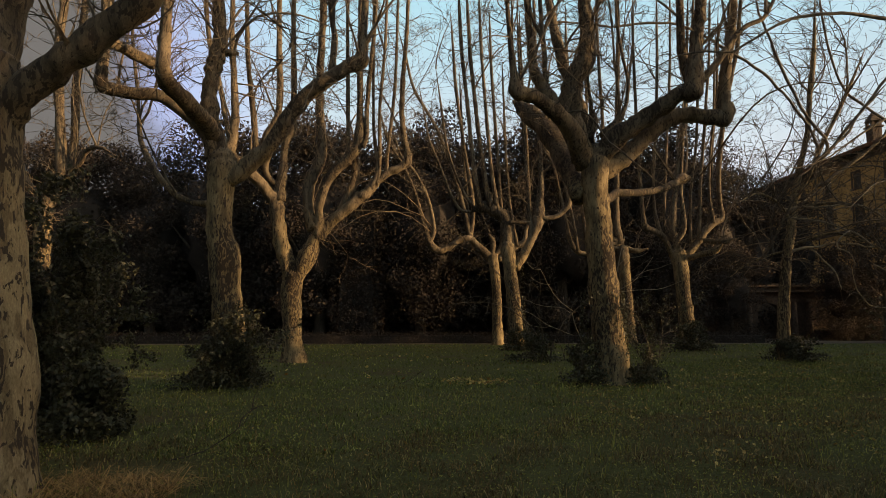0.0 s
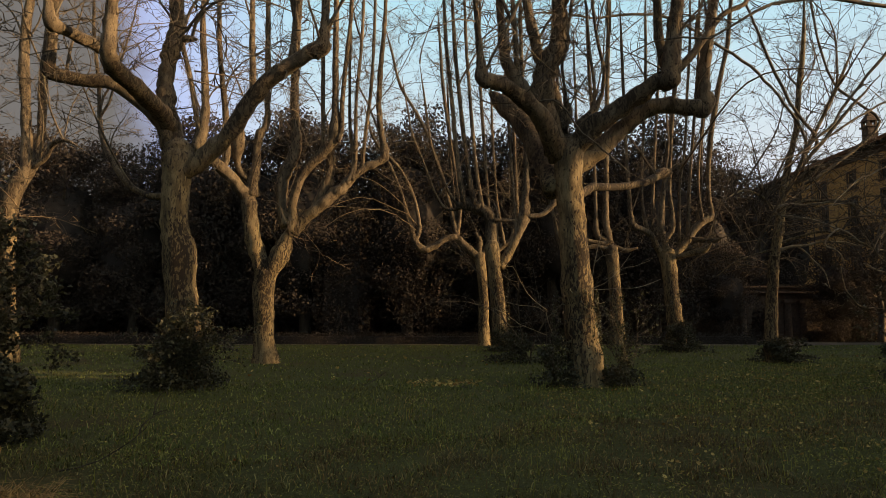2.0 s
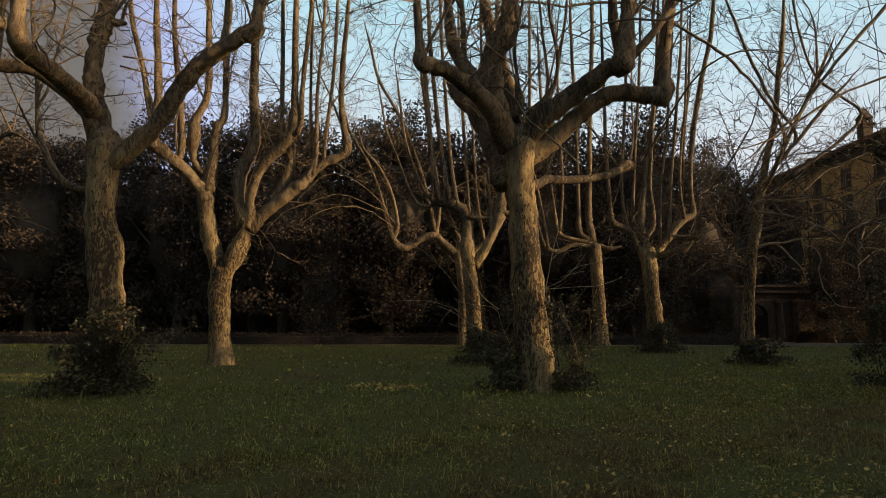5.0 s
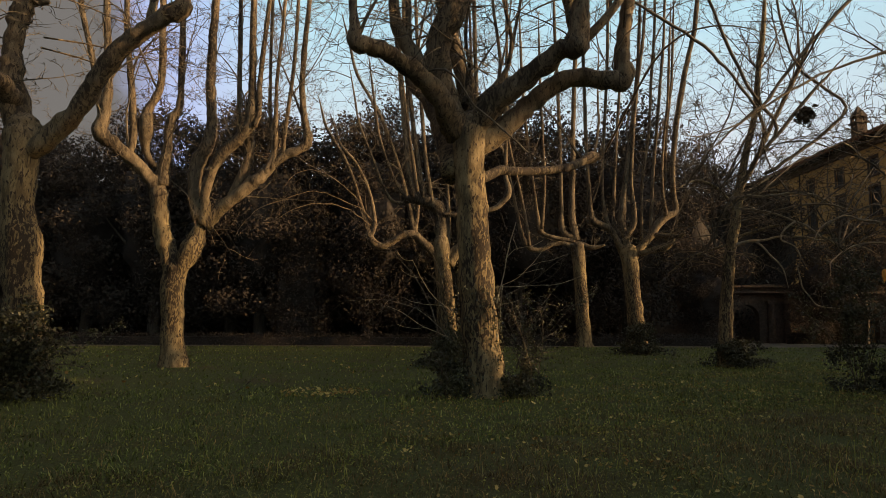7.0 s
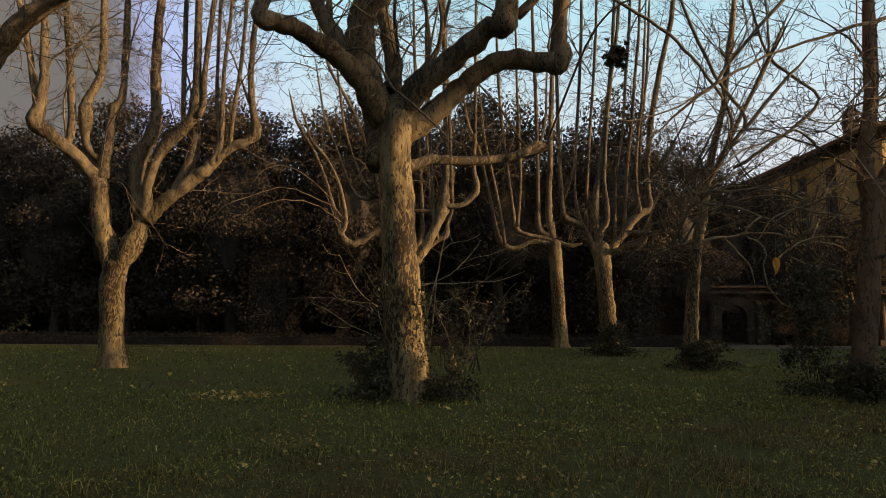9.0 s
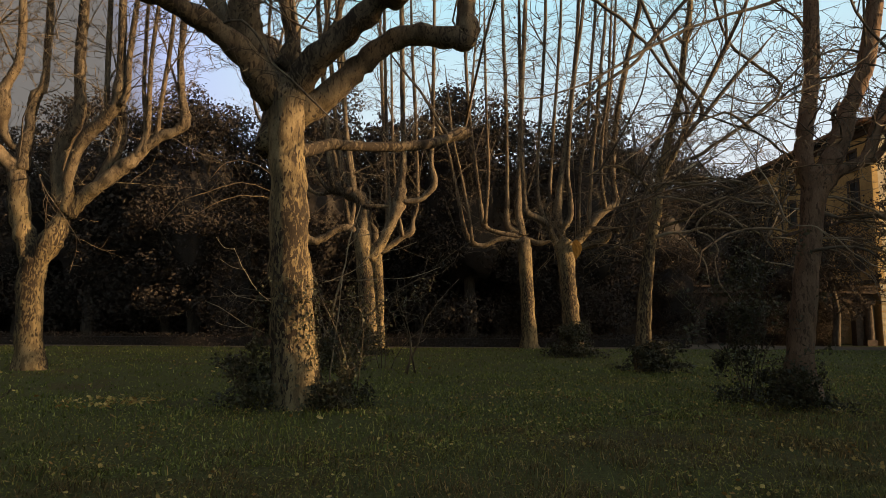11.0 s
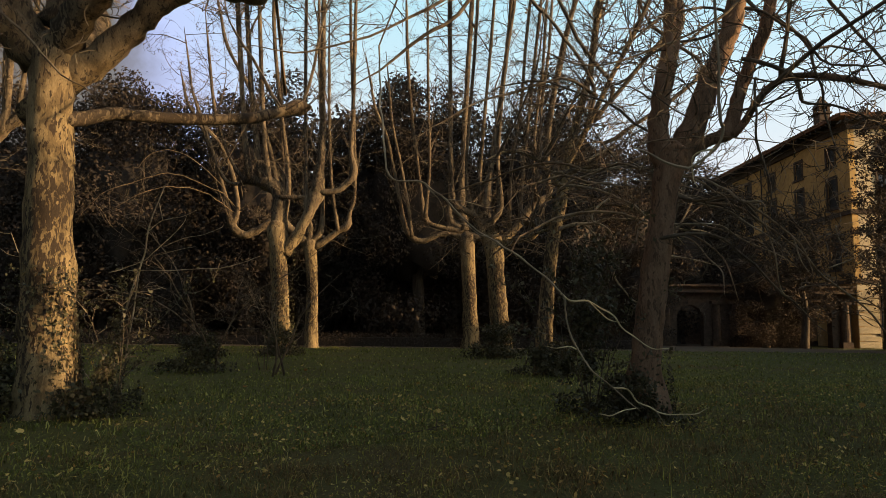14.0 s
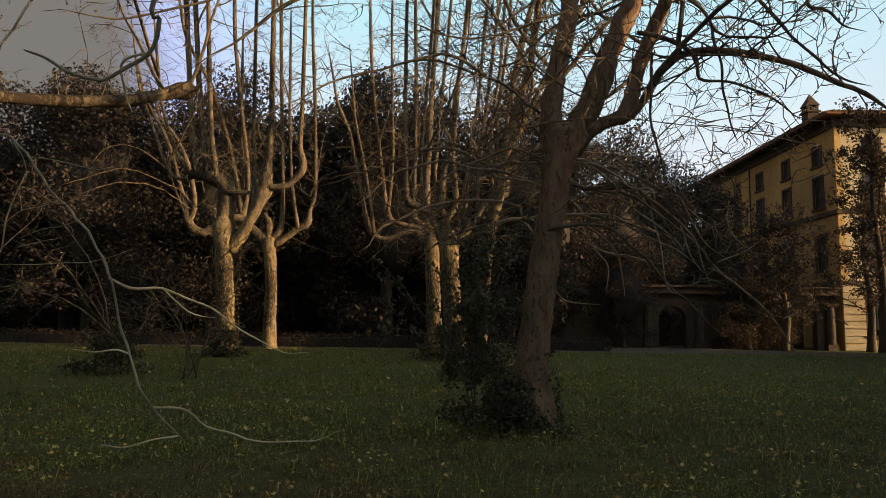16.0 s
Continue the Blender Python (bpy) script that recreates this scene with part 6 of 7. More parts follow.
# ---- evergreen wood behind the lawn ----
def evergreen_mesh(seed, h, r, n, size=0.34):
    rng = np.random.default_rng(seed)
    rr = random.Random(seed)
    lobes = []
    for i in range(64):
        k = rr.random()
        a = rr.uniform(0, 6.28)
        q = r * (0.55 + 0.45 * math.sin(math.pi * (0.15 + 0.8 * k))) * rr.uniform(0.35, 0.9)
        lobes.append((math.cos(a) * q, math.sin(a) * q, h * (0.09 + 0.83 * k), r * rr.uniform(0.22, 0.42), h * rr.uniform(0.05, 0.10)))
    return quads_mesh("crown", lobes_of_leaves(rng, lobes, n, size, 0.5, 0.55), EVERGREEN)


def crown_shade_fill(seed, h, r):
    """A lumpy mass added inside a crown, coloured as the dim shade between its leaves."""
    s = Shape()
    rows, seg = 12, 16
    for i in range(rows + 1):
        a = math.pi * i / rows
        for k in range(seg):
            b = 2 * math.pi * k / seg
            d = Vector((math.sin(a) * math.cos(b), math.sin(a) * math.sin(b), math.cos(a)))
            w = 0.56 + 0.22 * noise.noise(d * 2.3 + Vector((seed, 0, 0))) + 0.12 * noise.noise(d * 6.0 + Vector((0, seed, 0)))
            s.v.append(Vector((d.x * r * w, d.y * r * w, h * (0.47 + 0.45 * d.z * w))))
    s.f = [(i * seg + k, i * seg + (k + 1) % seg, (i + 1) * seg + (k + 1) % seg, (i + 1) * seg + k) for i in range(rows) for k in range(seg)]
    return s.mesh("crown_shade_fill", SHADE_CORE, True)


def evergreen_trunk(seed, h):
    rr = random.Random(seed)
    s = Shape()
    line = [(0, 0, -0.1, 0.42), (0.1, 0, h * 0.12, 0.33), (rr.uniform(-.3, .3), 0, h * 0.3, 0.3), (rr.uniform(-.5, .5), 0.1, h * 0.55, 0.22), (0, 0, h * 0.8, 0.1)]
    tube(s, smooth_line(line, 3), 10, 0.15, seed)
    made = [("trunk", s.mesh("trunk", DARK_BARK, True), "")]
    for _ in range(5):
        a = rr.uniform(0, 6.28)
        k = rr.uniform(0.2, 0.6)
        s = Shape()
        tube(s, smooth_line([(0, 0, h * k, 0.14), (math.cos(a) * 1.6, math.sin(a) * 1.6, h * k + 1.6, 0.10), (math.cos(a) * 3, math.sin(a) * 3, h * k + 3.4, 0.04)], 3), 6)
        made.append(("limb", s.mesh("limb", DARK_BARK, True), ""))
    return made


EVERGREENS = [(evergreen_mesh(70 + i, 15.5, 4.3, 21000, 0.23), evergreen_trunk(70 + i, 15.5)) for i in range(5)]
CROWN_SHADE_FILLS = [crown_shade_fill(80 + i, 15.5, 4.0) for i in range(4)]
BACK_CROWNS = [evergreen_mesh(76 + i, 15.5, 4.3, 7500, 0.42) for i in range(3)]


def evergreen(i, x, y, scale, wide, label, group="evergreen wood behind the lawn", far=False):
    t = thing("evergreen_oak", x, y, ground_height(x, y), label, "tree", group)
    for name, me, kind in (*EVERGREENS[i % 5][1], ("crown_shade_fill", CROWN_SHADE_FILLS[i % 4], ""), ("crown", BACK_CROWNS[i % 3] if far else EVERGREENS[i % 5][0], "stuff")):
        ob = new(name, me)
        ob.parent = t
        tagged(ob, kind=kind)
    t.scale = (wide, wide, scale)
    t.rotation_euler = (0, 0, i * 2.4)
    return t


rr = random.Random(5)
for i in range(13):
    evergreen(i, -47 + 5.2 * i, 46.5 + rr.uniform(-1.5, 2.5), rr.uniform(0.95, 1.06), rr.uniform(0.95, 1.1), "tall dark evergreen oak in a dense wood")
# two oaks added in front so the wood to their left stays unlit
evergreen(2, -1.5, 44.2, 1.04, 1.0, "dark evergreen oak added forward at the wood's edge as shade")
evergreen(4, -8.0, 43.4, 0.98, 1.0, "dark evergreen oak added forward at the wood's edge as shade")
evergreen(3, 8.2, 45.0, 1.12, 1.05, "tallest dark evergreen oak in a dense wood")
for i in range(13):
    evergreen(i + 2, -54 + 6.0 * i, 56 + rr.uniform(-2, 2), rr.uniform(1.06, 1.15), 1.12, "dark evergreen oak deep in the wood", far=True)
for i, (x, y, sc) in enumerate(((20.0, 62.5, 1.2), (26.0, 65.0, 1.28), (31.5, 67.5, 1.22), (36.0, 69.0, 1.0))):
    evergreen(i + 1, x, y, sc, 1.2, "tall dark evergreen oak behind a garden wall", "evergreens behind the garden wall")
# laurels and a ragged evergreen before the villa
evergreen(1, 33.5, 55.0, 0.55, 0.66, "small dark laurel tree before a garden wall", "laurels by the villa")
# this laurel is added to keep sun off the garden wall
evergreen(0, 46.8, 56.2, 0.52, 0.52, "small dark laurel before a lit facade, added to shade the garden wall", "laurels by the villa")
evergreen(2, 36.4, 57.0, 0.42, 0.5, "small dark laurel tree before a garden wall", "laurels by the villa")
evergreen(4, 25.2, 57.5, 0.55, 0.62, "dark laurel tree before a garden wall", "laurels by the villa")


def hedge(x0, x1, y, h, depth, n, label, seed, size=0.3, mat=None, axis="x"):
    """A clipped hedge: a skin of leaves over a plain box coloured dark as inner shade."""
    rng = np.random.default_rng(seed)
    t = thing("hedge", 0, 0, 0, label, "hedge")
    a = rng.uniform(x0, x1, n)
    k = rng.random(n)
    area = np.array([h, h, depth, depth * h / (x1 - x0), depth * h / (x1 - x0)])
    face = rng.choice(5, n, p=area / area.sum())
    zz = np.where(face == 2, h, h * k)
    bb = np.where(face == 0, -depth / 2, np.where(face == 1, depth / 2, depth * (rng.random(n) - 0.5)))
    a = np.where(face == 3, x0, np.where(face == 4, x1, a))
    zz = zz + rng.normal(0, 0.12, n) * min(h, 2)
    bb = bb + rng.normal(0, 0.12, n)
    gy = np.array([ground_height(p, y) if axis == "x" else ground_height(y, p) for p in np.linspace(x0, x1, 40)])
    zz = np.maximum(zz, 0.05) + np.interp(a, np.linspace(x0, x1, 40), gy)
    nn = np.stack([0 * a, np.where(face == 0, -1, np.where(face == 1, 1, 0)), np.where(face == 2, 1.0, 0.2)], 1)
    c = np.stack([a, y + bb, zz], 1)
    if axis == "y":
        c, nn = c[:, [1, 0, 2]], nn[:, [1, 0, 2]]
    ob = new("foliage", quads_mesh("foliage", leaf_cards(c, nn, size, rng), mat or EVERGREEN))
    ob.parent = t
    tagged(ob, kind="stuff")
    # box whose dark colour stands for the shade behind the leaves
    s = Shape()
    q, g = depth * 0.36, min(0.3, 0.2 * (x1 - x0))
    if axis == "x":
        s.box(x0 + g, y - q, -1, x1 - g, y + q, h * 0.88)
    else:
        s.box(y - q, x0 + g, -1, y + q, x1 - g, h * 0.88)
    part("core", s, SHADE_CORE, t)


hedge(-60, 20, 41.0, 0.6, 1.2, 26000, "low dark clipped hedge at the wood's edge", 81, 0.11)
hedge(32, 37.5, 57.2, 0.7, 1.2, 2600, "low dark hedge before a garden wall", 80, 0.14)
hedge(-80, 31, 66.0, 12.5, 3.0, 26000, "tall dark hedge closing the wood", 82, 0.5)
# opaque clump added to keep low sun off the left of the wood
hedge(41.4, 47.0, -5.5, 9.0, 3.0, 14000, "tall laurel clump added inside the wood to block sunbeams", 85, 0.2, axis="y")
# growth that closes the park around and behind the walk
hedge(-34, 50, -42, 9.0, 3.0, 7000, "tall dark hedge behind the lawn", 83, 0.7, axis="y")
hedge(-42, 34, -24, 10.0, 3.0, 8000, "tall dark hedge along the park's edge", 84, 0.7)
# unseen hedge pieces added as sun blockers; the low slots let sun reach chosen trunks
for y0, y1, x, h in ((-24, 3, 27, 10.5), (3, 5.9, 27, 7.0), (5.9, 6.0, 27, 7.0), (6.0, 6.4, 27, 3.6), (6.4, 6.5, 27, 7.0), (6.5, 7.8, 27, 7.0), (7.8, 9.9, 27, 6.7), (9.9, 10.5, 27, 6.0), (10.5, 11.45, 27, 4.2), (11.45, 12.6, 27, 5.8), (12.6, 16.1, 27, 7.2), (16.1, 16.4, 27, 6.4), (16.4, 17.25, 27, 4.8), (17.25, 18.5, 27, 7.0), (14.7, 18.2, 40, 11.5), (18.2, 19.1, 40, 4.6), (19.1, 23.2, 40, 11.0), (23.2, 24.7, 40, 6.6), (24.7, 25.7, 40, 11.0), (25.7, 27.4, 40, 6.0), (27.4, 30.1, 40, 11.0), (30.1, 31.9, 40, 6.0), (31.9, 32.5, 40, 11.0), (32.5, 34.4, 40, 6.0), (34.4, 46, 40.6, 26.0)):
    hedge(y0, y1, x, h, 2.2, int((y1 - y0) * h * 90), "unseen dark hedge added to shade the lawn and wood", int(90 + y0 + x), 0.45, axis="y")
# slim oak is an unseen addition that keeps sun off tree_shaded
evergreen(3, 22.0, 15.3, 0.42, 0.33, "unseen slim evergreen oak added to shade one trunk", "evergreens beside the lawn", True)
evergreen(0, 33, -14, 1.2, 1.1, "dark evergreen oak beside the lawn", "evergreens beside the lawn", True)
for i in range(9):
    evergreen(i + 1, -38 + rr.uniform(-2, 2), -18 + 7.5 * i, 1.0, 1.1, "dark evergreen oak at the park's edge", "evergreens at the park's edge", True)


def umbrella_pine(x, y, h, r, seed):
    """A tall bare trunk under a flat dark crown."""
    t = thing("umbrella_pine", x, y, ground_height(x, y), "unseen umbrella pine with a bare trunk, added to shade the plane trees", "tree", "pines beside the lawn")
    q = random.Random(seed)
    s = Shape()
    tube(s, smooth_line([(0, 0, -.1, .45), (.1, 0, h * .4, .36), (0, .1, h * .8, .25)], 4), 12, .15, seed)
    part("trunk", s, DARK_BARK, t, smooth=True)
    lobes = []
    for _ in range(40):
        a, k = q.uniform(0, 6.28), math.sqrt(q.random())
        lobes.append((math.cos(a) * r * k, math.sin(a) * r * k, h * (0.83 + 0.15 * q.random() * (1 - k * .6)), r * .28, h * .05))
    ob = new("crown", quads_mesh("crown", lobes_of_leaves(np.random.default_rng(seed), lobes, 9000, .34, .6, .5), EVERGREEN))
    ob.parent = t
    tagged(ob, kind="stuff")


# pines added out of view; their crowns cut the sun on the upper trunks
umbrella_pine(33, 7.2, 13.0, 3.6, 95)
umbrella_pine(34, 3.0, 14.5, 4.2, 96)
umbrella_pine(33, -5.0, 14.0, 4.2, 97)


# ---- villa ----
def wall_grid(s, length, height, thick, openings, put):
    """A wall along its own x with rectangular openings (x0, z0, x1, z1), cut right through."""
    xs = sorted({0.0, length, *[o[0] for o in openings], *[o[2] for o in openings]})
    zs = sorted({0.0, height, *[o[1] for o in openings], *[o[3] for o in openings]})
    for i in range(len(xs) - 1):
        run = None
        for j in range(len(zs) - 1):
            cx, cz = (xs[i] + xs[i + 1]) / 2, (zs[j] + zs[j + 1]) / 2
            solid = not any(o[0] < cx < o[2] and o[1] < cz < o[3] for o in openings)
            if solid:
                run = [zs[j], zs[j + 1]] if run is None else [run[0], zs[j + 1]]
            if run and (not solid or j == len(zs) - 2):
                put(s, xs[i], run[0], xs[i + 1], run[1], 0, thick)
                run = None


def villa():
    X, Y, Z = 43.4, 60.0, ground_height(44, 60) - 0.02
    H, DEPTH, WIDTH = 19.0, 28.0, 26.0
    t = thing("house", X, Y, Z, "large ochre plaster villa with dark shutters and tiled roof", "house")
    rows = ((2.2, 4.6, 1.3), (6.6, 9.4, 1.4), (11.9, 14.5, 1.35), (15.6, 17.2, 1.2))

    def side(s, a0, z0, a1, z1, d0, d1):
        s.box(d0, a0, z0, d1, a1, z1)

    def front(s, a0, z0, a1, z1, d0, d1):
        s.box(a0, d0, z0, a1, d1, z1)

    for face, put, length, first, step in (("side", side, DEPTH, 2.6, 5.2), ("front", front, WIDTH, 3.0, 4.6)):
        holes = []
        k = first
        while k + 1.2 < length:
            for z0, z1, w in rows:
                if face == "front" and z0 < 3:
                    z0, z1, w = 1.2, 4.3, 2.2
                holes.append((k - w / 2, z0, k + w / 2, z1))
            k += step
        s = Shape()
        wall_grid(s, length, H, 0.5, holes, (lambda q, a0, z0, a1, z1, d0, d1: put(q, a0 if face == "side" or a0 > 0 else 0.5, z0, a1, z1, d0, d1)))
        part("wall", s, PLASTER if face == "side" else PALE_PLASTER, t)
        for o in holes:
            s = Shape()
            put(s, o[0], o[1] + 0.004, o[2], o[3] - 0.004, 0.30, 0.34)
            win = part("window", s, GLASS, t)
            s = Shape()
            for q in ((o[0], o[1], o[0] + 0.09, o[3]), (o[2] - 0.09, o[1], o[2], o[3]), (o[0] + 0.09, o[3] - 0.09, o[2] - 0.09, o[3]), (o[0] + 0.09, o[1], o[2] - 0.09, o[1] + 0.09),
                      ((o[0] + o[2]) / 2 - 0.04, o[1] + 0.09, (o[0] + o[2]) / 2 + 0.04, o[3] - 0.09)):
                put(s, *q, 0.22, 0.295)
            part("frame", s, SHUTTER, win)
            s = Shape()
            for q in ((o[0] - 0.2, o[1] - 0.0, o[0], o[3] + 0.22), (o[2], o[1], o[2] + 0.2, o[3] + 0.22), (o[0], o[3], o[2], o[3] + 0.22)):
                put(s, *q, -0.06, 0.05)
            part("surround", s, STONE, win)
            s = Shape()
            put(s, o[0] - 0.3, o[1] - 0.18, o[2] + 0.3, o[1] - 0.003, -0.16, 0.2)
            part("sill", s, STONE, win)
            if o[1] > 5 and face == "side":
                for a0, a1 in ((o[0] + 0.01, (o[0] + o[2]) / 2 - 0.01), ((o[0] + o[2]) / 2 + 0.01, o[2] - 0.01)):
                    s = Shape()
                    put(s, a0, o[1] + 0.01, a1, o[3] - 0.01, 0.10, 0.14)
                    n = int((o[3] - o[1]) / 0.16)
                    for j in range(n):
                        z = o[1] + 0.06 + j * 0.16
                        put(s, a0 + 0.06, z, a1 - 0.06, z + 0.10, 0.075, 0.10)
                    part("shutter", s, SHUTTER, win)
            elif o[1] < 2 and face == "front":
                s = Shape()
                k = o[0] + 0.2
                while k < o[2] - 0.1:
                    put(s, k, o[1], k + 0.035, o[3], 0.03, 0.065)
                    k += 0.22
                for z in (o[1] + 0.7, o[1] + 1.5, o[1] + 2.3):
                    put(s, o[0], z, o[2], z + 0.04, 0.07, 0.1)
                part("grille", s, IRON, win)
        # string courses and cornice
        for z0, z1, out in ((5.3, 5.6, 0.14), (11.05, 11.4, 0.16), (H - 0.75, H - 0.35, 0.22), (H - 0.35, H, 0.42)):
            s = Shape()
            put(s, -out if face == "front" else 0, z0, length, z1, -out, -0.003)
            part("string_course", s, STONE, t)
    # rusticated courses at the foot of the lit front
    for j in range(9):
        for a0, a1 in ((0.0, 1.75), (4.25, 6.35), (8.85, 10.95), (13.45, 15.55), (18.05, 20.15), (22.65, 26.0)):
            s = Shape()
            s.box(a0, -0.10, 0.05 + j * 0.58, a1, -0.004, 0.55 + j * 0.58, 0.02)
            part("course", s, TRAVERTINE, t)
    # rain pipe
    s = Shape()
    tube(s, [(-0.12, 15.0, 0.2, 0.07), (-0.12, 15.0, 9, 0.07), (-0.12, 15.0, H - 0.8, 0.07)], 8)
    part("rain_pipe", s, IRON, t, smooth=True)
    # back walls
    s = Shape()
    s.box(WIDTH - 0.5, 0.5, 0, WIDTH, DEPTH, H)
    s.box(0.5, DEPTH - 0.5, 0, WIDTH - 0.5, DEPTH, H)
    part("wall", s, PLASTER, t)
    # hipped roof, with a thick eave and rows of round tiles
    e, rise = 1.3, 3.4
    s = Shape()
    a, b = (-e, -e), (WIDTH + e, DEPTH + e)
    half = (WIDTH + 2 * e) / 2
    s.v = [Vector((a[0], a[1], H)), Vector((b[0], a[1], H)), Vector((b[0], b[1], H)), Vector((a[0], b[1], H))]
    s.v += [v + Vector((0, 0, 0.22)) for v in s.v]
    s.v += [Vector((WIDTH / 2, a[1] + half, H + rise)), Vector((WIDTH / 2, b[1] - half, H + rise))]
    s.f = [(3, 2, 1, 0), (0, 1, 5, 4), (1, 2, 6, 5), (2, 3, 7, 6), (3, 0, 4, 7), (4, 5, 8), (5, 6, 9, 8), (6, 7, 9), (7, 4, 8, 9)]
    roof = part("roof", s, ROOF, t)
    s = Shape()
    slope = rise / half
    n = int((DEPTH + 2 * e) / 0.42)
    for i in range(n):
        y = a[1] + 0.2 + i * 0.42
        run = min(y - a[1], b[1] - y, half)
        if run > 0.4:
            tube(s, [(a[0] - 0.04, y, H + 0.24, 0.11), (a[0] + run, y, H + 0.24 + slope * run, 0.10)], 6)
    n = int((WIDTH + 2 * e) / 0.42)
    for i in range(n):
        x = a[0] + 0.2 + i * 0.42
        run = min(x - a[0], b[0] - x, half)
        if run > 0.4:
            tube(s, [(x, a[1] - 0.04, H + 0.24, 0.11), (x, a[1] + run, H + 0.24 + slope * run, 0.10)], 6)
    part("tile_rows", s, ROOF, roof, kind="stuff")
    for j in range(36):
        s = Shape()
        s.box(-e + 0.1, 0.2 + j * 0.78, H - 0.22, -0.43, 0.36 + j * 0.78, H - 0.004)
        part("eave_bracket", s, SHUTTER, roof)
    for j in range(33):
        s = Shape()
        s.box(0.2 + j * 0.78, -e + 0.1, H - 0.22, 0.36 + j * 0.78, -0.43, H - 0.004)
        part("eave_bracket", s, SHUTTER, roof)
    # chimney with a small capped top
    cx, cy = 3.95, 10.35
    s = Shape()
    s.box(cx - 0.55, cy - 0.55, H + 0.3, cx + 0.55, cy + 0.55, H + 3.8, 0.04)
    chimney = part("chimney", s, STONE, t)
    s = Shape()
    s.box(cx - 0.7, cy - 0.7, H + 3.8, cx + 0.7, cy + 0.7, H + 3.98)
    for dx in (-0.55, 0.27):
        for dy in (-0.55, 0.27):
            s.box(cx + dx, cy + dy, H + 3.98, cx + dx + 0.28, cy + dy + 0.28, H + 4.5)
    o = len(s.v)
    s.v += [Vector((cx + dx, cy + dy, H + 4.5)) for dx, dy in ((-0.66, -0.66), (0.66, -0.66), (0.66, 0.66), (-0.66, 0.66))] + [Vector((cx, cy, H + 5.8))]
    s.f += [(o + 3, o + 2, o + 1, o), (o, o + 1, o + 4), (o + 1, o + 2, o + 4), (o + 2, o + 3, o + 4), (o + 3, o, o + 4)]
    part("cap", s, STONE, chimney)
    s = Shape()
    s.box(1.2, 16.2, H + 0.4, 2.2, 17.0, H + 1.5, 0.04)
    s.box(1.05, 16.05, H + 1.5, 2.35, 17.15, H + 1.68)
    part("chimney", s, STONE, t)


villa()


def garden_wall():
    Y = 60.4
    Z = ground_height(34, 60) - 0.05
    wall = tagged(new("garden_wall"), "weathered stone garden wall with arched portals and half columns", "wall", kind="structure")
    wall.location = (0, Y, Z)
    x0, x1, top = 18.0, 43.1, 4.4
    arches = ((29.9, 1.1, 3.4), (40.2, 1.3, 3.8))
    # piers between the arches
    edges = [x0]
    for c, r, _ in arches:
        edges += [c - r, c + r]
    edges.append(x1)
    for i in range(0, len(edges), 2):
        s = Shape()
        s.box(edges[i], 0, 0, edges[i + 1], 0.7, top, 0.01)
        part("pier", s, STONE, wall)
    for c, r, h in arches:
        s = Shape()
        n = 14
        prof = [(c - r, top), (c - r, h - r)] + [(c - r * math.cos(math.pi * k / n), h - r + r * math.sin(math.pi * k / n)) for k in range(1, n)] + [(c + r, h - r), (c + r, top)]
        m = len(prof)
        s.v = [Vector((x, 0, z)) for x, z in prof] + [Vector((x, 0.7, z)) for x, z in prof]
        s.f = [tuple(range(m)), tuple(range(2 * m - 1, m - 1, -1))] + [(k, m + k, m + (k + 1) % m, (k + 1) % m) for k in range(m)]
        part("arch", s, STONE, wall)
        for k in range(11):      # voussoirs round the arch
            s = Shape()
            a0, a1 = math.pi * (k + 0.04) / 11, math.pi * (k + 0.96) / 11
            q = [(rad * -math.cos(a), rad * math.sin(a)) for rad, a in ((r, a0), (r + 0.35, a0), (r + 0.35, a1), (r, a1))]
            s.v = [Vector((c + x, -0.08, h - r + z)) for x, z in q] + [Vector((c + x, -0.003, h - r + z)) for x, z in q]
            s.f = [(0, 1, 2, 3), (7, 6, 5, 4), (0, 4, 5, 1), (1, 5, 6, 2), (2, 6, 7, 3), (3, 7, 4, 0)]
            part("stone", s, STONE, wall)
        for dx in (-r - 0.95, r + 0.95, r + 2.35):
            if c + dx + 0.4 > 43.2:
                continue
            col = Shape()
            col.box(c + dx - 0.42, -0.55, 0, c + dx + 0.42, -0.003, 0.5)
            tube(col, [(c + dx, -0.25, 0.5, 0.34), (c + dx, -0.25, 1.2, 0.33), (c + dx, -0.25, 2.4, 0.32), (c + dx, -0.25, 3.5, 0.28)], 16)
            col.box(c + dx - 0.42, -0.6, 3.5, c + dx + 0.42, -0.003, 3.75)
            part("column", col, STONE, wall)
    s = Shape()
    s.box(x0, -0.65, top, x1, 0.8, top + 0.18)
    s.box(x0, -0.5, top + 0.18, x1, 0.75, top + 0.5)
    s.box(x0, -0.85, top + 0.5, x1, 0.9, top + 0.66)
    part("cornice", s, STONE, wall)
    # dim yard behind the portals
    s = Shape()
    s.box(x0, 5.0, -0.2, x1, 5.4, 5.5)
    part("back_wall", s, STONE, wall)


garden_wall()


def railing():
    t = thing("railing", 44.0, 58.2, ground_height(46, 58), "low dark iron railing before a lit facade", "railing")
    for z in (0.15, 0.95):
        s = Shape()
        tube(s, [(0, 0, z, 0.025), (8, 0, z, 0.025), (16, 0, z, 0.025)], 6)
        part("rail", s, IRON, t)
    for i in range(64):
        s = Shape()
        tube(s, [(0.1 + i * 0.25, 0, 0, 0.016), (0.1 + i * 0.25, 0, 1.1, 0.016), (0.1 + i * 0.25, 0, 1.16, 0.004)], 5)
        part("bar", s, IRON, t)


railing()


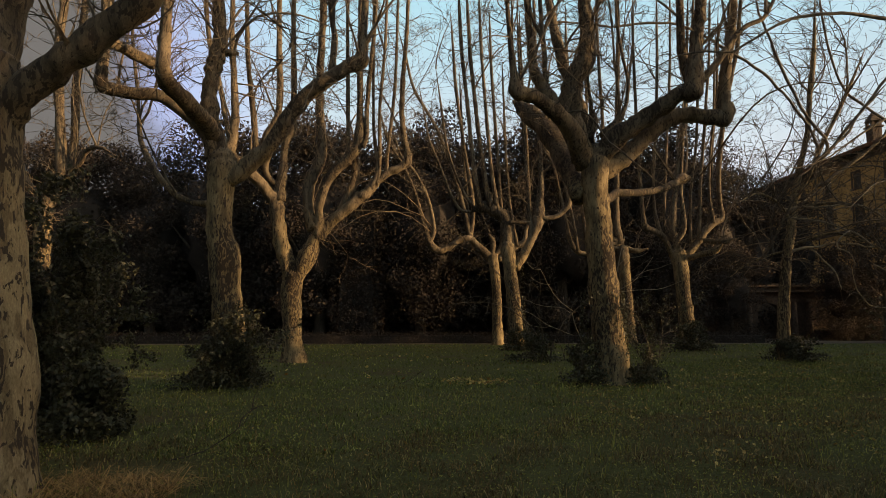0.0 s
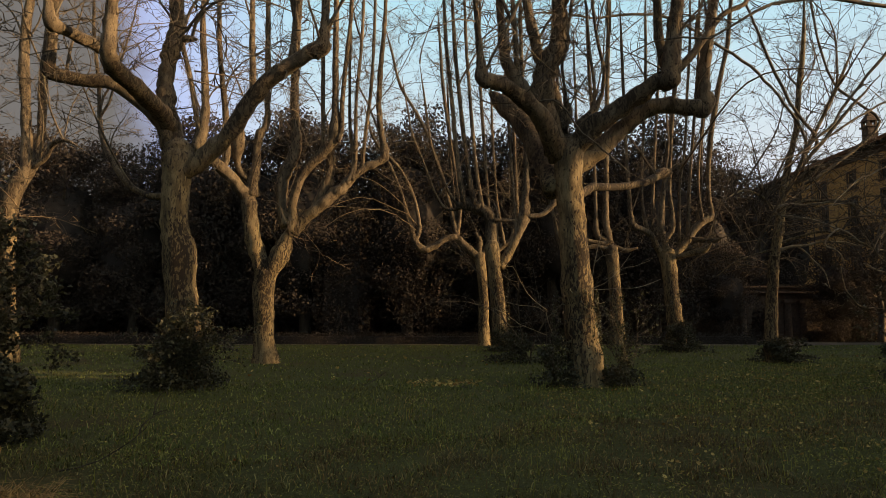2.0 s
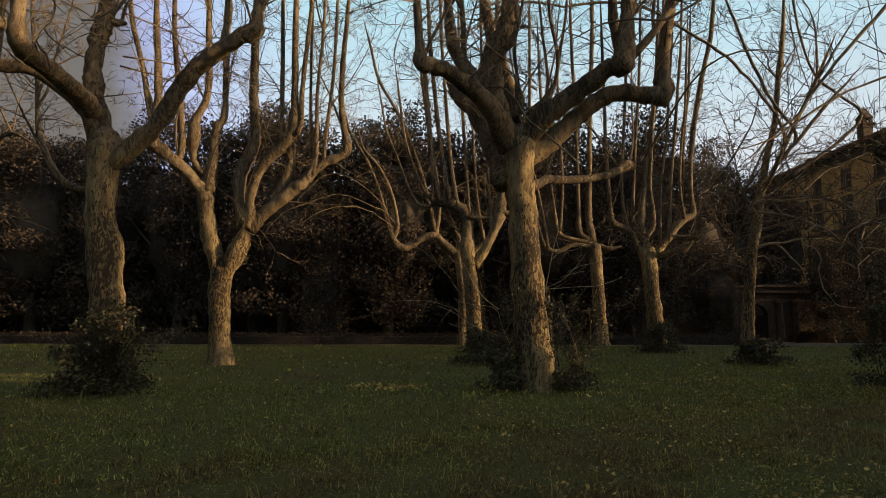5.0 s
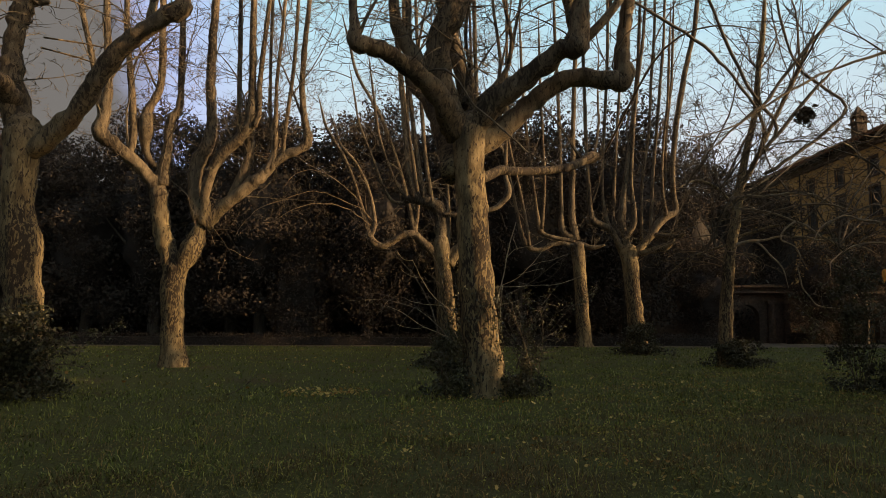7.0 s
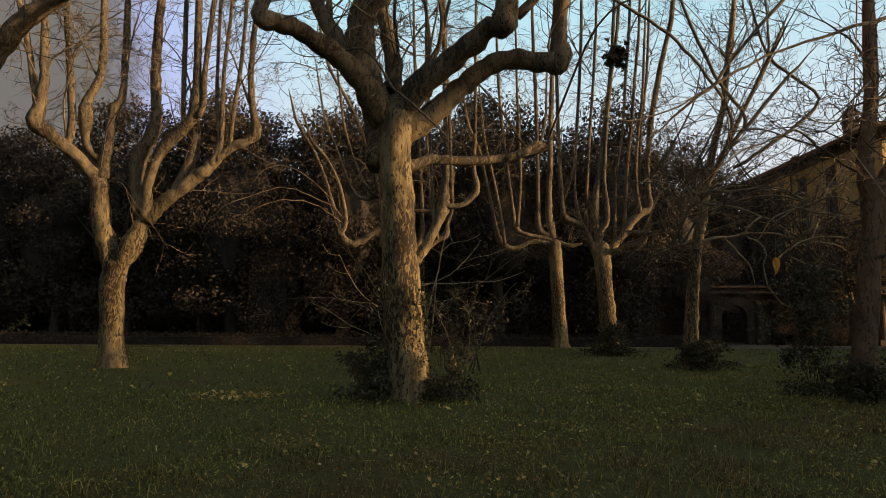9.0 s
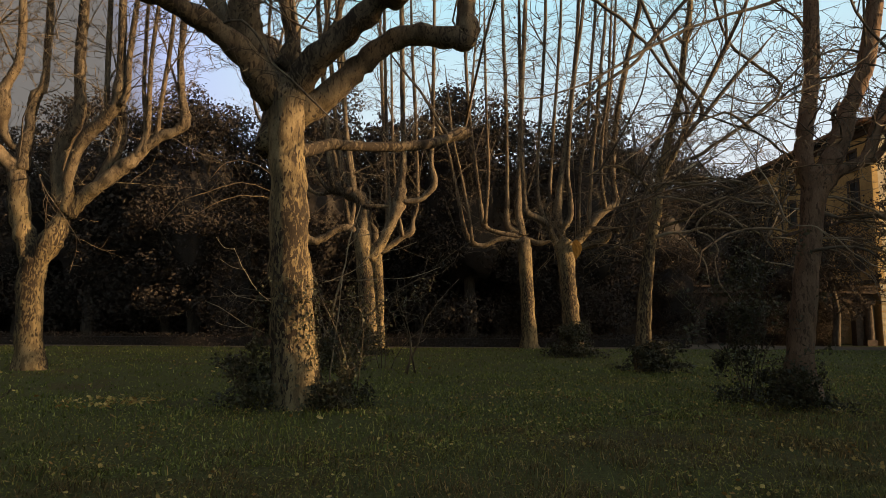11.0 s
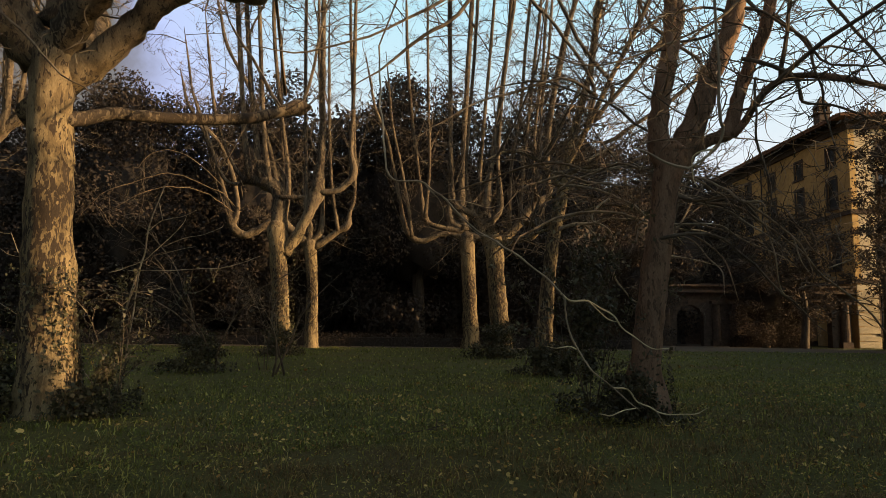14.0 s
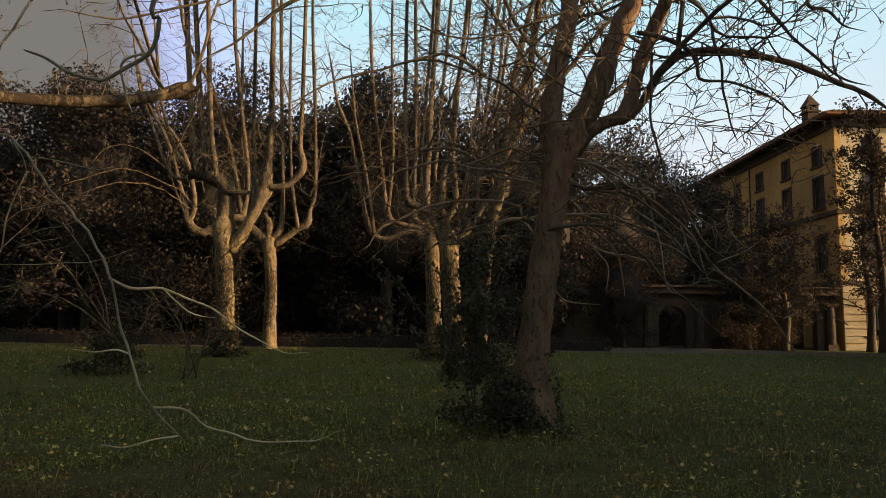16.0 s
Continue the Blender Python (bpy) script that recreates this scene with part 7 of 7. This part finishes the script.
# a thin-leaved tree before the lit front of the villa
def sparse_tree(x, y, h, seed, leaves=4200, label="ragged evergreen tree with thin dark foliage by the villa"):
    t = thing("laurel_tree", x, y, ground_height(x, y), label, "tree")
    rr = random.Random(seed)
    s = Shape()
    tube(s, smooth_line([(0, 0, -.1, .3), (.2, 0, h * .3, .22), (-.1, .1, h * .6, .14), (0, 0, h * .9, .05)], 4), 10, .15, 3)
    part("trunk", s, DARK_BARK, t, smooth=True)
    s = Shape()
    for k in range(46):
        z = rr.uniform(.22, .95) * h
        a = rr.uniform(0, 6.28)
        branch(s, rr, (0, 0, z), (math.cos(a), math.sin(a), .6), rr.uniform(2.2, 5.0) * (1.1 - z / h * .5), .05, 0, .02, .16, (6, 2), 4)
    part("bough_growth", s, DARK_BARK, t, kind="stuff")
    v = np.array([tuple(p) for p in s.v])
    rng = np.random.default_rng(seed)
    c = v[rng.integers(0, len(v), leaves)] + rng.normal(0, .14, (leaves, 3))
    ob = new("foliage", quads_mesh("foliage", leaf_cards(c, rng.normal(0, 1, c.shape), .2, rng), EVERGREEN))
    ob.parent = t
    tagged(ob, kind="stuff")


sparse_tree(38.6, 48.0, 15.5, 91, 6500)
# this one is added out of view to dapple the sun on tree_forked
sparse_tree(34.0, 15.4, 15.0, 94, 500, "unseen ragged evergreen with thin foliage, added to dapple trunks")
sparse_tree(33.8, 50.5, 8.5, 92, 4500)
sparse_tree(41.0, 53.0, 11.0, 93, 4500)


# ---- grass ----
def heights(x, y):
    return np.array([ground_height(a, b) for a, b in zip(x, y)])


def blades(name, x, y, length, width, mat, label, seed, flat=0.35, lodged=0.0):
    """Curved grass blades, each a bent strip that narrows to its tip."""
    rng = np.random.default_rng(seed)
    n = len(x)
    z = heights(x, y)
    a = rng.uniform(0, 2 * math.pi, n)
    tuft = np.array([noise.noise((p * 1.7, q * 1.7, 2.0)) + 0.6 * noise.noise((p * 5.5, q * 5.5, 4.0)) for p, q in zip(x, y)])
    L = length * rng.uniform(0.45, 1.4, n) * np.clip(1 + 0.9 * tuft, 0.35, 2.0)
    bend = np.abs(rng.normal(flat, 0.25, n)) + lodged
    d = np.stack([np.cos(a), np.sin(a), 0 * a], 1)
    sd = np.stack([-np.sin(a), np.cos(a), 0 * a], 1)
    p0 = np.stack([x, y, z - 0.01], 1)
    up = np.array([0, 0, 1.0])
    t1 = np.clip(bend * 0.5, 0, 1.5)[:, None]
    t2 = np.clip(bend * 1.5, 0, 1.75)[:, None]
    p1 = p0 + (d * np.sin(t1) + up * np.cos(t1)) * (L * 0.5)[:, None]
    p2 = p1 + (d * np.sin(t2) + up * np.cos(t2)) * (L * 0.5)[:, None]
    p2[:, 2] = np.maximum(p2[:, 2], z + 0.012)
    w = (width * rng.uniform(0.6, 1.4, n))[:, None] * 0.5
    v = np.stack([p0 - sd * w, p0 + sd * w, p1 - sd * w * 0.8, p1 + sd * w * 0.8, p2], 1).reshape(-1, 3)
    b = np.arange(n, dtype=np.int32)[:, None] * 5
    loops = np.concatenate([b + np.array([[0, 1, 3, 2]]), b + np.array([[2, 3, 4]])], 1).astype(np.int32).ravel()
    start = (np.arange(n, dtype=np.int32)[:, None] * 7 + np.array([[0, 4]])).astype(np.int32).ravel()
    total = np.tile(np.array([4, 3], dtype=np.int32), n)
    me = bpy.data.meshes.new(name)
    me.vertices.add(len(v))
    me.vertices.foreach_set("co", v.astype(np.float32).ravel())
    me.loops.add(len(loops))
    me.loops.foreach_set("vertex_index", loops)
    me.polygons.add(2 * n)
    me.polygons.foreach_set("loop_start", start)
    me.polygons.foreach_set("loop_total", total)
    me.materials.append(mat)
    me.update(calc_edges=True)
    return tagged(new(name, me), label, "grass", kind="stuff")


def scatter(rng, n, x0, x1, y0, y1, clump=0.35, scale=0.8):
    """Places in a field, thicker in tufts."""
    x, y = rng.uniform(x0, x1, 3 * n), rng.uniform(y0, y1, 3 * n)
    f = np.array([noise.noise((p * scale, q * scale, 7.0)) for p, q in zip(x, y)])
    keep = rng.random(3 * n) < np.clip(0.33 + clump * f, 0.02, 1)
    return x[keep][:n], y[keep][:n]


def along(rng, n, near, far, clump=0.35, scale=0.8, left=8.0, right=20.0):
    """Places on the strip between two distances ahead of the line walked."""
    x = rng.uniform(-left, right, 3 * n)
    k = rng.random(3 * n) ** 1.4
    y = np.clip(0.62 * x, -1.0, 8.5) + near + (far - near) * k
    f = np.array([noise.noise((p * scale, q * scale, 7.0)) for p, q in zip(x, y)])
    keep = rng.random(3 * n) < np.clip(0.33 + clump * f, 0.02, 1)
    return x[keep][:n], y[keep][:n]


rng = np.random.default_rng(12)
blades("grass", *along(rng, 95000, 2.6, 9.5, 0.75, 1.4), 0.125, 0.0085, GRASS, "rough green park grass in shade", 101, 1.25)
blades("grass", *along(rng, 62000, 8.5, 18.0, 0.5, 0.9, left=14, right=26), 0.10, 0.014, FAR_GRASS, "rough green park grass further off", 102, 1.1)
blades("grass", *scatter(rng, 55000, -24, 34, 14.5, 39.6), 0.08, 0.03, FAR_GRASS, "far rough green park grass", 103, 0.7)
blades("grass", *along(rng, 9000, 2.6, 16.0, 1.6, 0.8, right=18), 0.20, 0.0058, WEED, "taller grass stalks standing out of the lawn", 104, 0.7)
blades("dry_grass", *along(rng, 17000, 2.6, 14.0, 0.6, 0.5), 0.13, 0.0042, STRAW, "dry yellow stalks lying in the grass", 105, 0.9, 0.3)


def weeds(x, y, size, tall, label, seed):
    """Low broad-leaved weeds and clover among the blades."""
    r = np.random.default_rng(seed)
    z = heights(x, y) + tall * r.random(len(x)) ** 1.3 + 0.01
    c = np.stack([x, y, z], 1)
    up = np.tile(np.array([0.0, -0.25, 0.9]), (len(x), 1))
    ob = new("weeds", quads_mesh("weeds", leaf_cards(c, up, size, r, 0.42), WEED))
    return tagged(ob, label, "weeds", kind="stuff")


weeds(*along(rng, 36000, 2.6, 9.0, 1.0, 0.7), 0.028, 0.14, "small bright weed leaves among shaded grass", 107)
weeds(*along(rng, 20000, 8.0, 18.0, 1.0, 0.5, left=14, right=26), 0.04, 0.14, "weed leaves among the grass further off", 108)
# heap of dry straw by the near trunk
n = 1600
a, r = rng.uniform(0, 6.28, n), np.sqrt(rng.random(n))
blades("straw", -3.35 + np.cos(a) * r * 1.0, 6.0 + np.sin(a) * r * 0.7, 0.40, 0.007, STRAW, "heap of dry straw at the foot of a trunk", 106, 1.3, 0.9)


def fallen_leaves(x, y, size, label, seed):
    """Curled dead leaves lying on the grass: lobed five-point blades."""
    rng = np.random.default_rng(seed)
    s = Shape()
    outline = [(0, -0.5), (0.28, -0.38), (0.52, -0.1), (0.3, 0.05), (0.36, 0.4), (0.12, 0.22), (0, 0.62), (-0.12, 0.22), (-0.36, 0.4), (-0.3, 0.05), (-0.52, -0.1), (-0.28, -0.38)]
    for px, py in zip(x, y):
        k = size * rng.uniform(0.6, 1.25)
        m = Matrix.Translation((px, py, ground_height(px, py) + rng.uniform(0.03, 0.1))) @ Euler((rng.normal(0, .5), rng.normal(0, .5), rng.uniform(0, 6.28))).to_matrix().to_4x4()
        o = len(s.v)
        curl = rng.uniform(0.1, 0.7)
        s.v.append(m @ Vector((0, 0, 0)))
        s.v += [m @ Vector((u * k, v * k, curl * k * (u * u + v * v))) for u, v in outline]
        s.f += [(o, o + 1 + j, o + 1 + (j + 1) % 12) for j in range(12)]
    return tagged(new("fallen_leaves", s.mesh("fallen_leaves", FALLEN)), label, "leaves", kind="stuff")


x, y = along(rng, 2500, 2.8, 14.0, 1.6, 0.6, left=-2.5)
x2, y2 = along(rng, 260, 2.8, 14.0, 0.8, 0.6)
fallen_leaves(np.append(x, x2), np.append(y, y2), 0.042, "curled brown and yellow leaves on the grass", 111)
a, r = rng.uniform(0, 6.28, 120), np.sqrt(rng.random(120))
fallen_leaves(0.85 + np.cos(a) * r * 0.9, 16.0 + np.sin(a) * r * 0.6, 0.08, "patch of brown leaves in the grass", 112)
x, y = scatter(rng, 160, -10, 22, 14, 28)
fallen_leaves(x, y, 0.10, "scattered dead leaves on the far lawn", 113)


def fallen_stick(x, y, length, turn, seed):
    rr = random.Random(seed)
    s = Shape()
    branch(s, rr, (0, 0, 0.05), (math.cos(turn), math.sin(turn), 0.06), length, 0.008, 1, 0.0, 0.16, (3, 3), 4)
    ob = tagged(new("fallen_stick", s.mesh("fallen_stick", TWIG)), "pale dry stick lying in the grass", "stick", "fallen sticks")
    ob.location = (x, y, ground_height(x, y))


for i, (x, y, l, a) in enumerate(((-2.9, 7.2, 1.2, 0.4), (-2.1, 7.6, 0.8, 2.4), (1.2, 15.2, 1.0, 0.2), (9.2, 14.5, 1.1, 0.5), (-1.0, 15.5, 0.7, 0.2))):
    fallen_stick(x, y, l, a, 120 + i)
